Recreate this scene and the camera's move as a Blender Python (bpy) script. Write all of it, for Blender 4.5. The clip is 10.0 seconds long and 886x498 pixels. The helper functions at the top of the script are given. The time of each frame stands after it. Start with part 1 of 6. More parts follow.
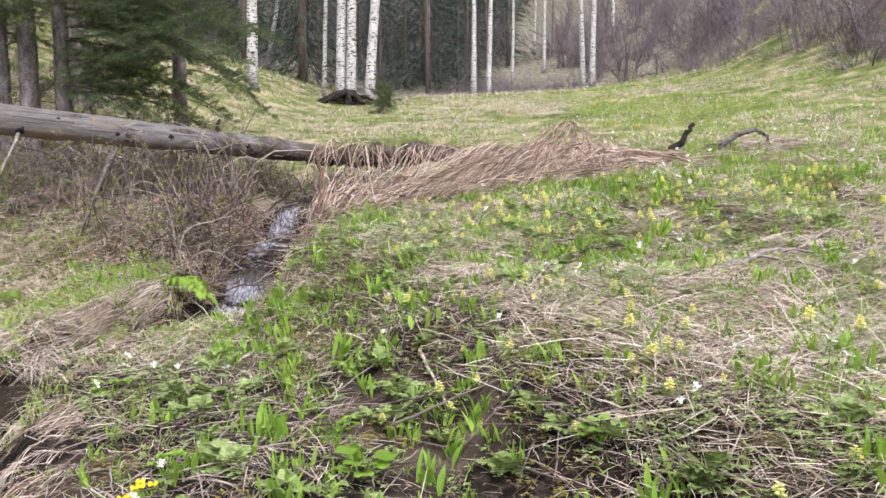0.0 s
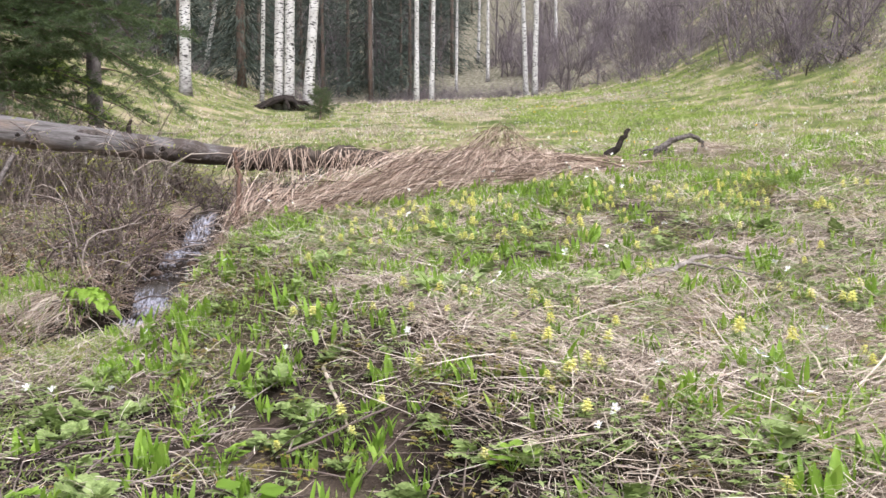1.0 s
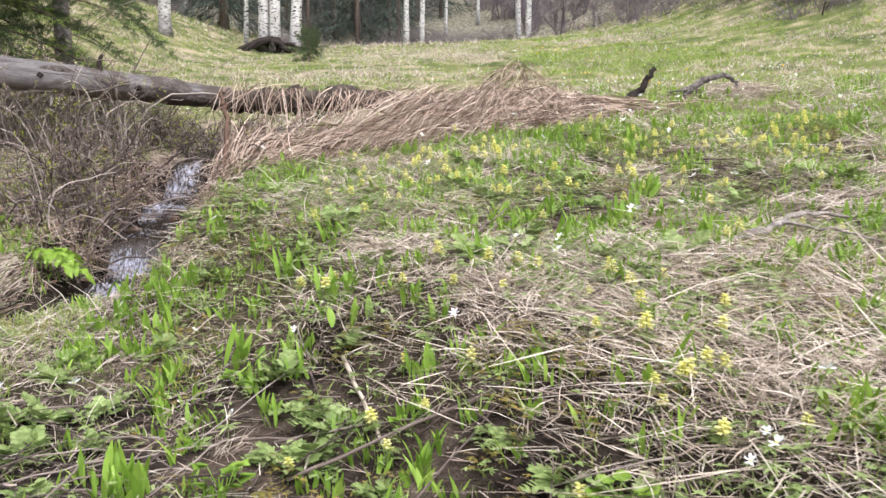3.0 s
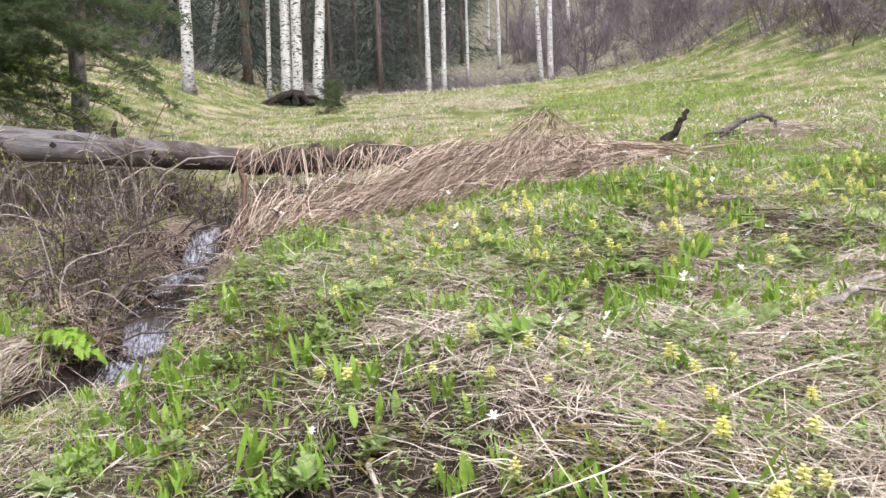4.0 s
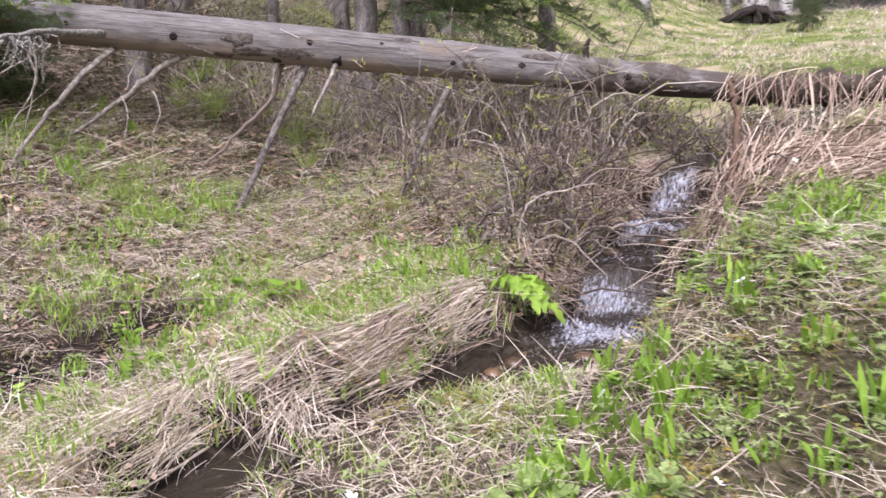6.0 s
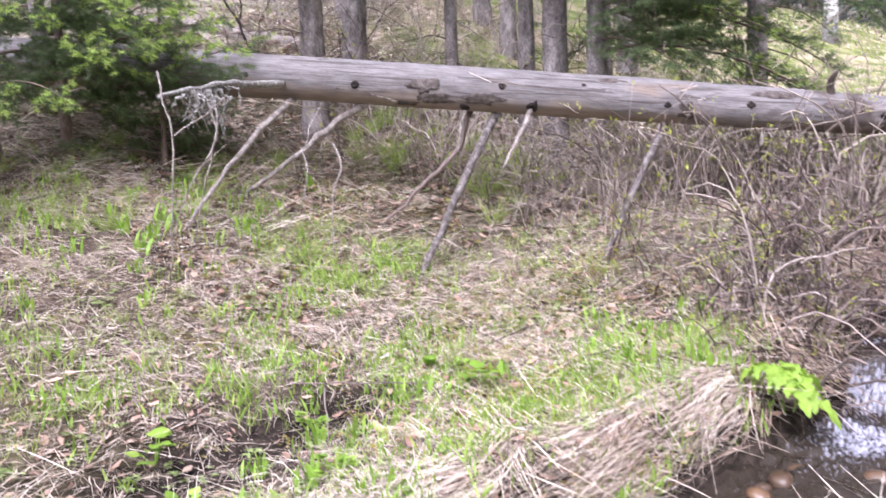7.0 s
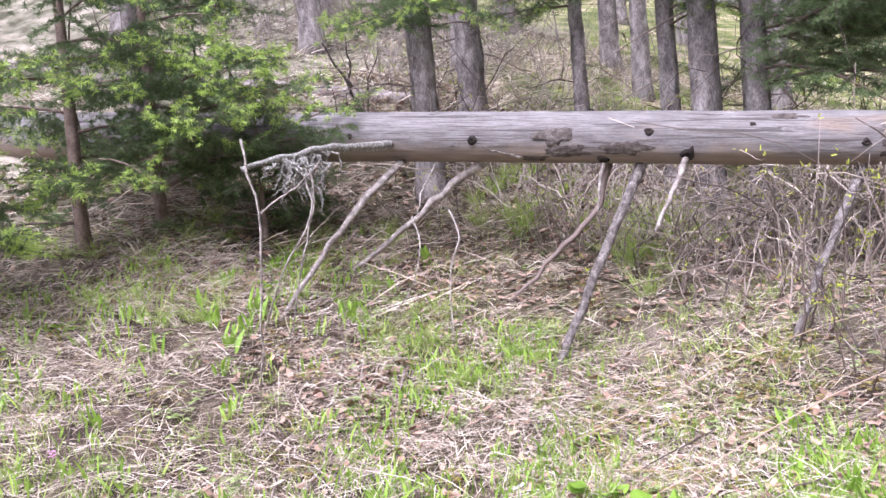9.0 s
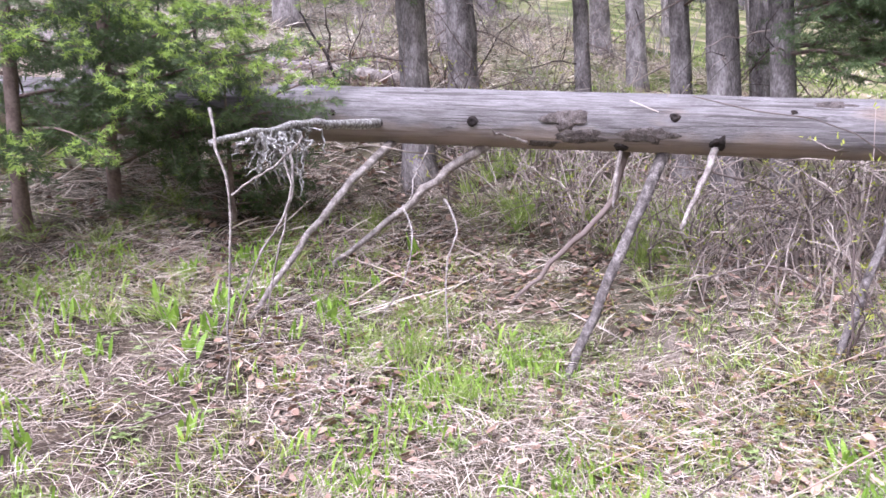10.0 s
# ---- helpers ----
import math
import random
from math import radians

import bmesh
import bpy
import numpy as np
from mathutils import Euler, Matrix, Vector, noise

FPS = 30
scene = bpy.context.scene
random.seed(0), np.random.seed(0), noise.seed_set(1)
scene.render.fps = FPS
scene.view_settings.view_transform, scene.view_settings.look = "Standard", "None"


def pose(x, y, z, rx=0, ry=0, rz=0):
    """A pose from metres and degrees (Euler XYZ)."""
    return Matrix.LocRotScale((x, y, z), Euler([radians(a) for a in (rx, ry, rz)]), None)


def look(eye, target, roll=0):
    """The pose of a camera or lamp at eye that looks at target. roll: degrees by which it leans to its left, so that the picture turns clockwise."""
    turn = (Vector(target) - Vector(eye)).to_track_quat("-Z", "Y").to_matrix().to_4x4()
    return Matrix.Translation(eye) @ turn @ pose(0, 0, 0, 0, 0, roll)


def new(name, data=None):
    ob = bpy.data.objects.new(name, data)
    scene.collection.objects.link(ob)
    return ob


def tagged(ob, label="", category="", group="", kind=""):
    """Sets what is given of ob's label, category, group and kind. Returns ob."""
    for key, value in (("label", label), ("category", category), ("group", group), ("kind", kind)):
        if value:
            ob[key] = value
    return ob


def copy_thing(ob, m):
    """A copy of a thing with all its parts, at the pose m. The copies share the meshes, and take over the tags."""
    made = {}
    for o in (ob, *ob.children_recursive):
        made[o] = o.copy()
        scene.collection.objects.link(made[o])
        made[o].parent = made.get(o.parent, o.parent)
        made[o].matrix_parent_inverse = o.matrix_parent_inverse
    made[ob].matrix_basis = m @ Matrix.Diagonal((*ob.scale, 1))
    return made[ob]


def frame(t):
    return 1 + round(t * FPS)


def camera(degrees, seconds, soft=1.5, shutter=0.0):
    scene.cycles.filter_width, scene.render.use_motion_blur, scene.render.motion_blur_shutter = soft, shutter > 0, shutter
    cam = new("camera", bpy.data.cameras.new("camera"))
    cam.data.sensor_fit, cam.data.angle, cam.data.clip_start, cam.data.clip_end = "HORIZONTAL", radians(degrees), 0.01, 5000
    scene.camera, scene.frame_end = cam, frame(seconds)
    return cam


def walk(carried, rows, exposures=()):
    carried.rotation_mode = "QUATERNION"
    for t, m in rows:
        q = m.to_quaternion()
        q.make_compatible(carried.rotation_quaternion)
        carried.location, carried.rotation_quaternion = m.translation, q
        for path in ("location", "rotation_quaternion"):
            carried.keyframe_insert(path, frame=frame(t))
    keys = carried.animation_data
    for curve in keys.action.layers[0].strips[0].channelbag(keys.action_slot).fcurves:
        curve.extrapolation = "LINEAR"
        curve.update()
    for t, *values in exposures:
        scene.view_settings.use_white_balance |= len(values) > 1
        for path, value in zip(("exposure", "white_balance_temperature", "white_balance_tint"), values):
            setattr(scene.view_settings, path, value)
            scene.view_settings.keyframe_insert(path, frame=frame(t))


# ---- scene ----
cam = camera(56.0, 10.0, shutter=0.2)
EXPOSURES = [(0, 0.54, 6150, 17), (0.5, 0.42, 6150, 17), (1.0, 0.53, 6150, 16), (4.6, 0.56, 6150, 15), (6.4, 0.88, 5980, 25), (7.2, 1.28, 5740, 27), (8.6, 1.29, 5760, 27), (10, 1.28, 5560, 29)]
PATH = [
    (0, (0.092, 0.047, 1.495), (0.064, 2.036, 1.288), -0.2),
    (0.5, (0.137, 0.164, 1.483), (0.178, 2.156, 1.302), 0.2),
    (1, (0.31, 0.457, 1.444), (0.409, 2.446, 1.258), -0.0),
    (1.5, (0.332, 0.647, 1.399), (0.461, 2.634, 1.208), 0.2),
    (2, (0.272, 0.762, 1.351), (0.428, 2.739, 1.091), 0.6),
    (3.3, (0.061, 1.63, 1.442), (0.165, 3.603, 1.131), -0.8),
    (3.5, (0.087, 1.721, 1.478), (0.168, 3.703, 1.223), -1.7),
    (4, (0.096, 1.875, 1.508), (0.162, 3.863, 1.301), -2.2),
    (4.5, (0.007, 2.158, 1.498), (0.023, 4.146, 1.281), 3.2),
    (5, (-0.168, 2.3, 1.545), (-0.568, 4.241, 1.278), 3.8),
    (5.2, (-0.221, 2.353, 1.55), (-0.773, 4.253, 1.257), 3.7),
    (6.3, (-0.717, 3.229, 1.569), (-1.707, 4.926, 1.195), -2.3),
    (6.5, (-0.836, 3.307, 1.56), (-1.904, 4.959, 1.199), -2.8),
    (7, (-1.347, 3.545, 1.611), (-2.537, 5.132, 1.355), -1.8),
    (7.5, (-1.595, 3.644, 1.714), (-2.92, 5.138, 1.598), -0.0),
    (8, (-1.78, 3.914, 1.663), (-3.166, 5.352, 1.558), 0.1),
    (8.5, (-1.963, 4.269, 1.672), (-3.389, 5.662, 1.513), -1.4),
    (9, (-2.004, 4.326, 1.69), (-3.427, 5.726, 1.573), -4.7),
    (9.5, (-2.145, 4.416, 1.694), (-3.556, 5.832, 1.615), -2.9),
    (10, (-2.584, 4.654, 1.686), (-3.945, 6.113, 1.54), -2.9),
]
walk(cam, [(t, look(eye, target, roll)) for t, eye, target, roll in PATH], EXPOSURES)

# ---- light ----
SUN_DIR = (0.16, -0.53, 0.83)
world = bpy.data.worlds.new("sky")
scene.world = world
world.use_nodes = True
wn, wl = world.node_tree.nodes, world.node_tree.links
wn.clear()
w_out, w_bg = wn.new("ShaderNodeOutputWorld"), wn.new("ShaderNodeBackground")
w_sky, w_hsv = wn.new("ShaderNodeTexSky"), wn.new("ShaderNodeHueSaturation")
w_sky.sky_type, w_sky.sun_disc = "NISHITA", False
w_sky.sun_elevation, w_sky.sun_rotation = math.asin(0.83), math.atan2(0.16, -0.53)
w_sky.air_density, w_sky.dust_density, w_sky.ozone_density = 1.0, 6.0, 1.0
w_hsv.inputs["Saturation"].default_value = 0.12
w_bg.inputs["Strength"].default_value = 0.17
wl.new(w_sky.outputs[0], w_hsv.inputs["Color"])
wl.new(w_hsv.outputs[0], w_bg.inputs["Color"])
wl.new(w_bg.outputs[0], w_out.inputs["Surface"])
sun = new("sun", bpy.data.lights.new("sun", "SUN"))
sun.data.energy, sun.data.angle, sun.data.color = 1.7, radians(40), (1.0, 0.97, 0.93)
sun.matrix_world = look((0, 0, 30), (-30 * SUN_DIR[0], -30 * SUN_DIR[1], 30 - 30 * SUN_DIR[2]))


# ---- materials ----
def mat(name, cols, scale=6.0, rough=0.8, bump=0.3, fine=60.0, island=0.0, random_ob=0.0, translucent=0.0, stretch=(1, 1, 1),
        spec=0.3, metal=0.0, local=False):
    """cols run through a ramp that follows coarse noise, fine noise and, for scattered pieces, each piece's own random value."""
    m = bpy.data.materials.new(name)
    m.use_nodes = True
    n, l = m.node_tree.nodes, m.node_tree.links
    b = n["Principled BSDF"]
    co = n.new("ShaderNodeTexCoord" if local else "ShaderNodeNewGeometry")
    mp = n.new("ShaderNodeMapping")
    mp.inputs["Scale"].default_value = stretch
    l.new(co.outputs["Object" if local else "Position"], mp.inputs["Vector"])
    coarse, small = n.new("ShaderNodeTexNoise"), n.new("ShaderNodeTexNoise")
    coarse.inputs["Scale"].default_value, coarse.inputs["Detail"].default_value = scale, 5
    small.inputs["Scale"].default_value, small.inputs["Detail"].default_value = fine, 4
    l.new(mp.outputs[0], coarse.inputs["Vector"])
    l.new(mp.outputs[0], small.inputs["Vector"])
    mix = n.new("ShaderNodeMix")
    mix.inputs[0].default_value = 0.4
    l.new(coarse.outputs["Fac"], mix.inputs[2])
    l.new(small.outputs["Fac"], mix.inputs[3])
    value = mix.outputs[0]
    for share, kind, out in ((island, "ShaderNodeNewGeometry", "Random Per Island"), (random_ob, "ShaderNodeObjectInfo", "Random")):
        if share:
            g, mx = n.new(kind), n.new("ShaderNodeMix")
            mx.inputs[0].default_value = share
            l.new(value, mx.inputs[2])
            l.new(g.outputs[out], mx.inputs[3])
            value = mx.outputs[0]
    ramp = n.new("ShaderNodeValToRGB")
    lo, hi = (0.12, 0.9) if island or random_ob else (0.33, 0.68)
    els = ramp.color_ramp.elements
    els[0].position, els[0].color = lo, (*cols[0], 1)
    els[1].position, els[1].color = hi, (*cols[-1], 1)
    for k, c in enumerate(cols[1:-1], 1):
        els.new(lo + (hi - lo) * k / (len(cols) - 1)).color = (*c, 1)
    l.new(value, ramp.inputs[0])
    l.new(ramp.outputs[0], b.inputs["Base Color"])
    b.inputs["Roughness"].default_value, b.inputs["Metallic"].default_value = rough, metal
    b.inputs["Specular IOR Level"].default_value = spec
    if bump:
        bp = n.new("ShaderNodeBump")
        bp.inputs["Strength"].default_value, bp.inputs["Distance"].default_value = bump, 0.02
        l.new(mix.outputs[0], bp.inputs["Height"])
        l.new(bp.outputs[0], b.inputs["Normal"])
    if translucent:
        tr, ms = n.new("ShaderNodeBsdfTranslucent"), n.new("ShaderNodeMixShader")
        ms.inputs[0].default_value = translucent
        l.new(ramp.outputs[0], tr.inputs["Color"])
        l.new(b.outputs[0], ms.inputs[1])
        l.new(tr.outputs[0], ms.inputs[2])
        l.new(ms.outputs[0], n["Material Output"].inputs["Surface"])
    return m


def ground_material():
    """Soil and matted litter; the attributes wet, green and far say where mud, turf and the distant meadow lie."""
    m = mat("ground", [(0.028, 0.02, 0.015), (0.088, 0.067, 0.051), (0.23, 0.183, 0.14)], scale=5.0, fine=90.0, bump=0.9, rough=0.95, spec=0.1)
    n, l = m.node_tree.nodes, m.node_tree.links
    b = n["Principled BSDF"]
    base = b.inputs["Base Color"].links[0].from_socket
    for att, cols, sc in (("green", [(0.045, 0.045, 0.02), (0.09, 0.09, 0.038), (0.18, 0.155, 0.085)], 22.0),
                          ("far", [(0.075, 0.10, 0.03), (0.16, 0.175, 0.065), (0.37, 0.305, 0.21)], 1.4),
                          ("wood", [(0.08, 0.078, 0.05), (0.185, 0.175, 0.125), (0.34, 0.305, 0.245)], 4.0),
                          ("wet", [(0.007, 0.005, 0.004), (0.02, 0.015, 0.012), (0.05, 0.038, 0.03)], 14.0)):
        a, t, r, mx = n.new("ShaderNodeAttribute"), n.new("ShaderNodeTexNoise"), n.new("ShaderNodeValToRGB"), n.new("ShaderNodeMix")
        a.attribute_name = att
        t.inputs["Scale"].default_value, t.inputs["Detail"].default_value = sc, 8
        g = n.new("ShaderNodeNewGeometry")
        l.new(g.outputs["Position"], t.inputs["Vector"])
        l.new(t.outputs["Fac"], r.inputs[0])
        e = r.color_ramp.elements
        e[0].position, e[0].color = 0.36, (*cols[0], 1)
        e[1].position, e[1].color = 0.66, (*cols[2], 1)
        e.new(0.5).color = (*cols[1], 1)
        mx.data_type = "RGBA"
        l.new(a.outputs["Fac"], mx.inputs[0])
        l.new(base, mx.inputs[6])
        l.new(r.outputs[0], mx.inputs[7])
        base = mx.outputs[2]
    l.new(base, b.inputs["Base Color"])
    return m


def birch_bark():
    m = mat("birch_bark", [(0.33, 0.31, 0.29), (0.54, 0.525, 0.505), (0.68, 0.67, 0.655)], scale=3, fine=30, rough=0.7, bump=0.3)
    n, l = m.node_tree.nodes, m.node_tree.links
    b = n["Principled BSDF"]
    base = b.inputs["Base Color"].links[0].from_socket
    g, mp, t, r, mx = (n.new(k) for k in ("ShaderNodeNewGeometry", "ShaderNodeMapping", "ShaderNodeTexNoise", "ShaderNodeValToRGB", "ShaderNodeMix"))
    mp.inputs["Scale"].default_value = (7.0, 7.0, 20.0)
    t.inputs["Scale"].default_value, t.inputs["Detail"].default_value = 1.0, 6
    l.new(g.outputs["Position"], mp.inputs["Vector"])
    l.new(mp.outputs[0], t.inputs["Vector"])
    l.new(t.outputs["Fac"], r.inputs[0])
    r.color_ramp.elements[0].position, r.color_ramp.elements[1].position = 0.40, 0.45
    r.color_ramp.elements[0].color, r.color_ramp.elements[1].color = (1, 1, 1, 1), (0, 0, 0, 1)
    mx.data_type = "RGBA"
    l.new(r.outputs[0], mx.inputs[0])
    l.new(base, mx.inputs[6])
    mx.inputs[7].default_value = (0.03, 0.026, 0.024, 1)
    tc, sp, mr, foot = (n.new(k) for k in ("ShaderNodeTexCoord", "ShaderNodeSeparateXYZ", "ShaderNodeMapRange", "ShaderNodeMix"))
    l.new(tc.outputs["Object"], sp.inputs[0])
    add = n.new("ShaderNodeMath")
    add.operation = "MULTIPLY_ADD"
    l.new(t.outputs["Fac"], add.inputs[0])
    add.inputs[1].default_value = 1.6
    l.new(sp.outputs["Z"], add.inputs[2])
    l.new(add.outputs[0], mr.inputs[0])
    mr.inputs[1].default_value, mr.inputs[2].default_value, mr.inputs[3].default_value, mr.inputs[4].default_value = 0.9, 1.9, 0.75, 0.0
    foot.data_type = "RGBA"
    l.new(mr.outputs[0], foot.inputs[0])
    l.new(mx.outputs[2], foot.inputs[6])
    foot.inputs[7].default_value = (0.09, 0.08, 0.075, 1)
    l.new(foot.outputs[2], b.inputs["Base Color"])
    return m


def log_wood():
    """Grey weathered wood: grain and long cracks along the stem, brown patches where the bark came off last, tan
    towards the underside.
    """
    m = mat("weathered_wood", [(0.11, 0.1, 0.098), (0.17, 0.158, 0.156), (0.24, 0.226, 0.222)], scale=2.0, fine=14, stretch=(2.6, 13, 13),
            rough=0.85, bump=0.5, local=True)
    n, l = m.node_tree.nodes, m.node_tree.links
    b = n["Principled BSDF"]
    base = b.inputs["Base Color"].links[0].from_socket
    for scale, sx, lo, hi, col in ((1.0, (1.5, 42, 42), 0.38, 0.41, (0.03, 0.024, 0.02)), (1.3, (0.8, 2.5, 2.5), 0.64, 0.72, (0.20, 0.145, 0.105))):
        c, mp, t, r, mx = (n.new(k) for k in ("ShaderNodeTexCoord", "ShaderNodeMapping", "ShaderNodeTexNoise", "ShaderNodeValToRGB", "ShaderNodeMix"))
        mp.inputs["Scale"].default_value = sx
        t.inputs["Scale"].default_value, t.inputs["Detail"].default_value = scale, 5
        l.new(c.outputs["Object"], mp.inputs["Vector"])
        l.new(mp.outputs[0], t.inputs["Vector"])
        l.new(t.outputs["Fac"], r.inputs[0])
        e = r.color_ramp.elements
        e[0].position, e[1].position = lo, hi
        up = col[0] > 0.1
        e[0].color, e[1].color = ((0, 0, 0, 1), (0.7, 0.7, 0.7, 1)) if up else ((0.7, 0.7, 0.7, 1), (0, 0, 0, 1))
        mx.data_type = "RGBA"
        l.new(r.outputs[0], mx.inputs[0])
        l.new(base, mx.inputs[6])
        mx.inputs[7].default_value = (*col, 1)
        base = mx.outputs[2]
    # fine grey grain, and a tan tone mixed in low on the flank
    c, mp, t, r, mx = (n.new(k) for k in ("ShaderNodeTexCoord", "ShaderNodeMapping", "ShaderNodeTexNoise", "ShaderNodeValToRGB", "ShaderNodeMix"))
    mp.inputs["Scale"].default_value = (5.0, 110, 110)
    t.inputs["Scale"].default_value, t.inputs["Detail"].default_value = 1.0, 4
    l.new(c.outputs["Object"], mp.inputs["Vector"])
    l.new(mp.outputs[0], t.inputs["Vector"])
    l.new(t.outputs["Fac"], r.inputs[0])
    e = r.color_ramp.elements
    e[0].position, e[0].color, e[1].position, e[1].color = 0.4, (0.6, 0.6, 0.6, 1), 0.52, (0, 0, 0, 1)
    mx.data_type = "RGBA"
    l.new(r.outputs[0], mx.inputs[0])
    l.new(base, mx.inputs[6])
    mx.inputs[7].default_value = (0.085, 0.074, 0.068, 1)
    base = mx.outputs[2]
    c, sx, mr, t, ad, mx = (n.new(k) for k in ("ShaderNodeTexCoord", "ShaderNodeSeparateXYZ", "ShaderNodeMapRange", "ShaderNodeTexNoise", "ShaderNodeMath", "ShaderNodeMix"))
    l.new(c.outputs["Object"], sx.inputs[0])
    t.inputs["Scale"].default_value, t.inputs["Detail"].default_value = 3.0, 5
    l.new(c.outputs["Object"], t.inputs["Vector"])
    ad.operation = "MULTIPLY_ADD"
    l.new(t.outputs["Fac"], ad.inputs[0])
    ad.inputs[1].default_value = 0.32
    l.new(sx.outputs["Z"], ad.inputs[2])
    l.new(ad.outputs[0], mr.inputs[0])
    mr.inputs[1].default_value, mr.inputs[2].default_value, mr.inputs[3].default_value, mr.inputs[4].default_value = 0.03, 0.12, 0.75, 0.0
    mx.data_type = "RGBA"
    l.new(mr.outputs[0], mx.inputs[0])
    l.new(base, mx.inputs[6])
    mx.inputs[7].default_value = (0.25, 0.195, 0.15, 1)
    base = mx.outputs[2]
    c, sx, mr, t, ad, r, mx = (n.new(k) for k in ("ShaderNodeTexCoord", "ShaderNodeSeparateXYZ", "ShaderNodeMapRange", "ShaderNodeTexNoise", "ShaderNodeMath", "ShaderNodeValToRGB", "ShaderNodeMix"))
    l.new(c.outputs["Object"], sx.inputs[0])
    l.new(sx.outputs["X"], mr.inputs[0])
    mr.inputs[1].default_value, mr.inputs[2].default_value, mr.inputs[3].default_value, mr.inputs[4].default_value = 1.5, 3.3, -0.25, 0.16
    t.inputs["Scale"].default_value, t.inputs["Detail"].default_value = 5.0, 6
    l.new(c.outputs["Object"], t.inputs["Vector"])
    ad.operation = "ADD"
    l.new(mr.outputs[0], ad.inputs[0])
    l.new(t.outputs["Fac"], ad.inputs[1])
    l.new(ad.outputs[0], r.inputs[0])
    r.color_ramp.elements[0].position, r.color_ramp.elements[1].position = 0.5, 0.62
    mx.data_type = "RGBA"
    l.new(r.outputs[0], mx.inputs[0])
    l.new(base, mx.inputs[6])
    mx.inputs[7].default_value = (0.075, 0.06, 0.052, 1)
    base = mx.outputs[2]
    l.new(base, b.inputs["Base Color"])
    return m


def water_material():
    """Clear shallow water over a dark bed; white foam where the stream is broken (attribute foam)."""
    m = bpy.data.materials.new("stream_water")
    m.use_nodes = True
    n, l = m.node_tree.nodes, m.node_tree.links
    b = n["Principled BSDF"]
    b.inputs["Roughness"].default_value, b.inputs["IOR"].default_value = 0.06, 1.33
    g, t, mp, r, a, mul, mx, bp = (n.new(k) for k in ("ShaderNodeNewGeometry", "ShaderNodeTexNoise", "ShaderNodeMapping", "ShaderNodeValToRGB",
                                   "ShaderNodeAttribute", "ShaderNodeMath", "ShaderNodeMix", "ShaderNodeBump"))
    mp.inputs["Scale"].default_value = (52, 22, 16)
    t.inputs["Scale"].default_value, t.inputs["Detail"].default_value, t.inputs["Distortion"].default_value = 1.3, 5, 0.6
    l.new(g.outputs["Position"], mp.inputs["Vector"])
    l.new(mp.outputs[0], t.inputs["Vector"])
    a.attribute_name = "foam"
    mul.operation = "ADD"
    l.new(a.outputs["Fac"], mul.inputs[0])
    l.new(t.outputs["Fac"], mul.inputs[1])
    l.new(mul.outputs[0], r.inputs[0])
    e = r.color_ramp.elements
    e[0].position, e[0].color = 0.66, (0, 0, 0, 1)
    e[1].position, e[1].color = 1.06, (1, 1, 1, 1)
    mx.data_type = "RGBA"
    mx.inputs[6].default_value, mx.inputs[7].default_value = (0.03, 0.023, 0.017, 1), (0.40, 0.41, 0.49, 1)
    l.new(r.outputs[0], mx.inputs[0])
    l.new(mx.outputs[2], b.inputs["Base Color"])
    rough = n.new("ShaderNodeMapRange")
    rough.inputs[3].default_value, rough.inputs[4].default_value = 0.07, 0.5
    l.new(r.outputs[0], rough.inputs[0])
    l.new(rough.outputs[0], b.inputs["Roughness"])
    bp.inputs["Strength"].default_value, bp.inputs["Distance"].default_value = 0.5, 0.03
    l.new(t.outputs["Fac"], bp.inputs["Height"])
    l.new(bp.outputs[0], b.inputs["Normal"])
    return m


M_GROUND, M_BIRCH, M_LOG, M_WATER = ground_material(), birch_bark(), log_wood(), water_material()
M_STRAW = mat("dry_grass", [(0.22, 0.17, 0.132), (0.47, 0.388, 0.308), (0.67, 0.582, 0.482), (0.82, 0.748, 0.65)], scale=1.5, fine=20, island=0.7, bump=0, rough=0.75, translucent=0.15)
M_HAY = mat("old_hay", [(0.07, 0.048, 0.036), (0.26, 0.185, 0.14), (0.48, 0.37, 0.29), (0.72, 0.61, 0.5)], scale=1.5, fine=20, island=0.7, bump=0, rough=0.8, translucent=0.12)
M_GRASS = mat("fresh_grass", [(0.16, 0.23, 0.042), (0.31, 0.42, 0.095), (0.5, 0.59, 0.2)], scale=1.2, fine=20, island=0.6, bump=0, rough=0.55, translucent=0.35)
M_LEAF = mat("broad_leaf", [(0.13, 0.24, 0.027), (0.27, 0.44, 0.06), (0.44, 0.61, 0.12)], scale=5, fine=50, island=0.6, bump=0, rough=0.5, translucent=0.42)
M_HERB = mat("herb_leaf", [(0.13, 0.19, 0.055), (0.26, 0.345, 0.115), (0.41, 0.5, 0.21)], scale=5, fine=50, island=0.6, bump=0, rough=0.6, translucent=0.3)
M_RUSSET = mat("russet_herb", [(0.15, 0.12, 0.035), (0.27, 0.25, 0.06), (0.34, 0.22, 0.06)], scale=3, fine=50, island=0.7, bump=0, rough=0.6, translucent=0.3)
M_LITTER = mat("fallen_leaf", [(0.12, 0.07, 0.05), (0.28, 0.18, 0.13), (0.43, 0.31, 0.235)], scale=5, fine=50, island=0.7, bump=0, rough=0.8)
M_YELLOW = mat("pale_yellow_petal", [(0.88, 0.85, 0.24), (0.94, 0.92, 0.5)], island=0.5, bump=0, rough=0.5, translucent=0.5)
M_GOLD = mat("golden_petal", [(0.85, 0.48, 0.01), (0.9, 0.6, 0.02)], bump=0, rough=0.4)
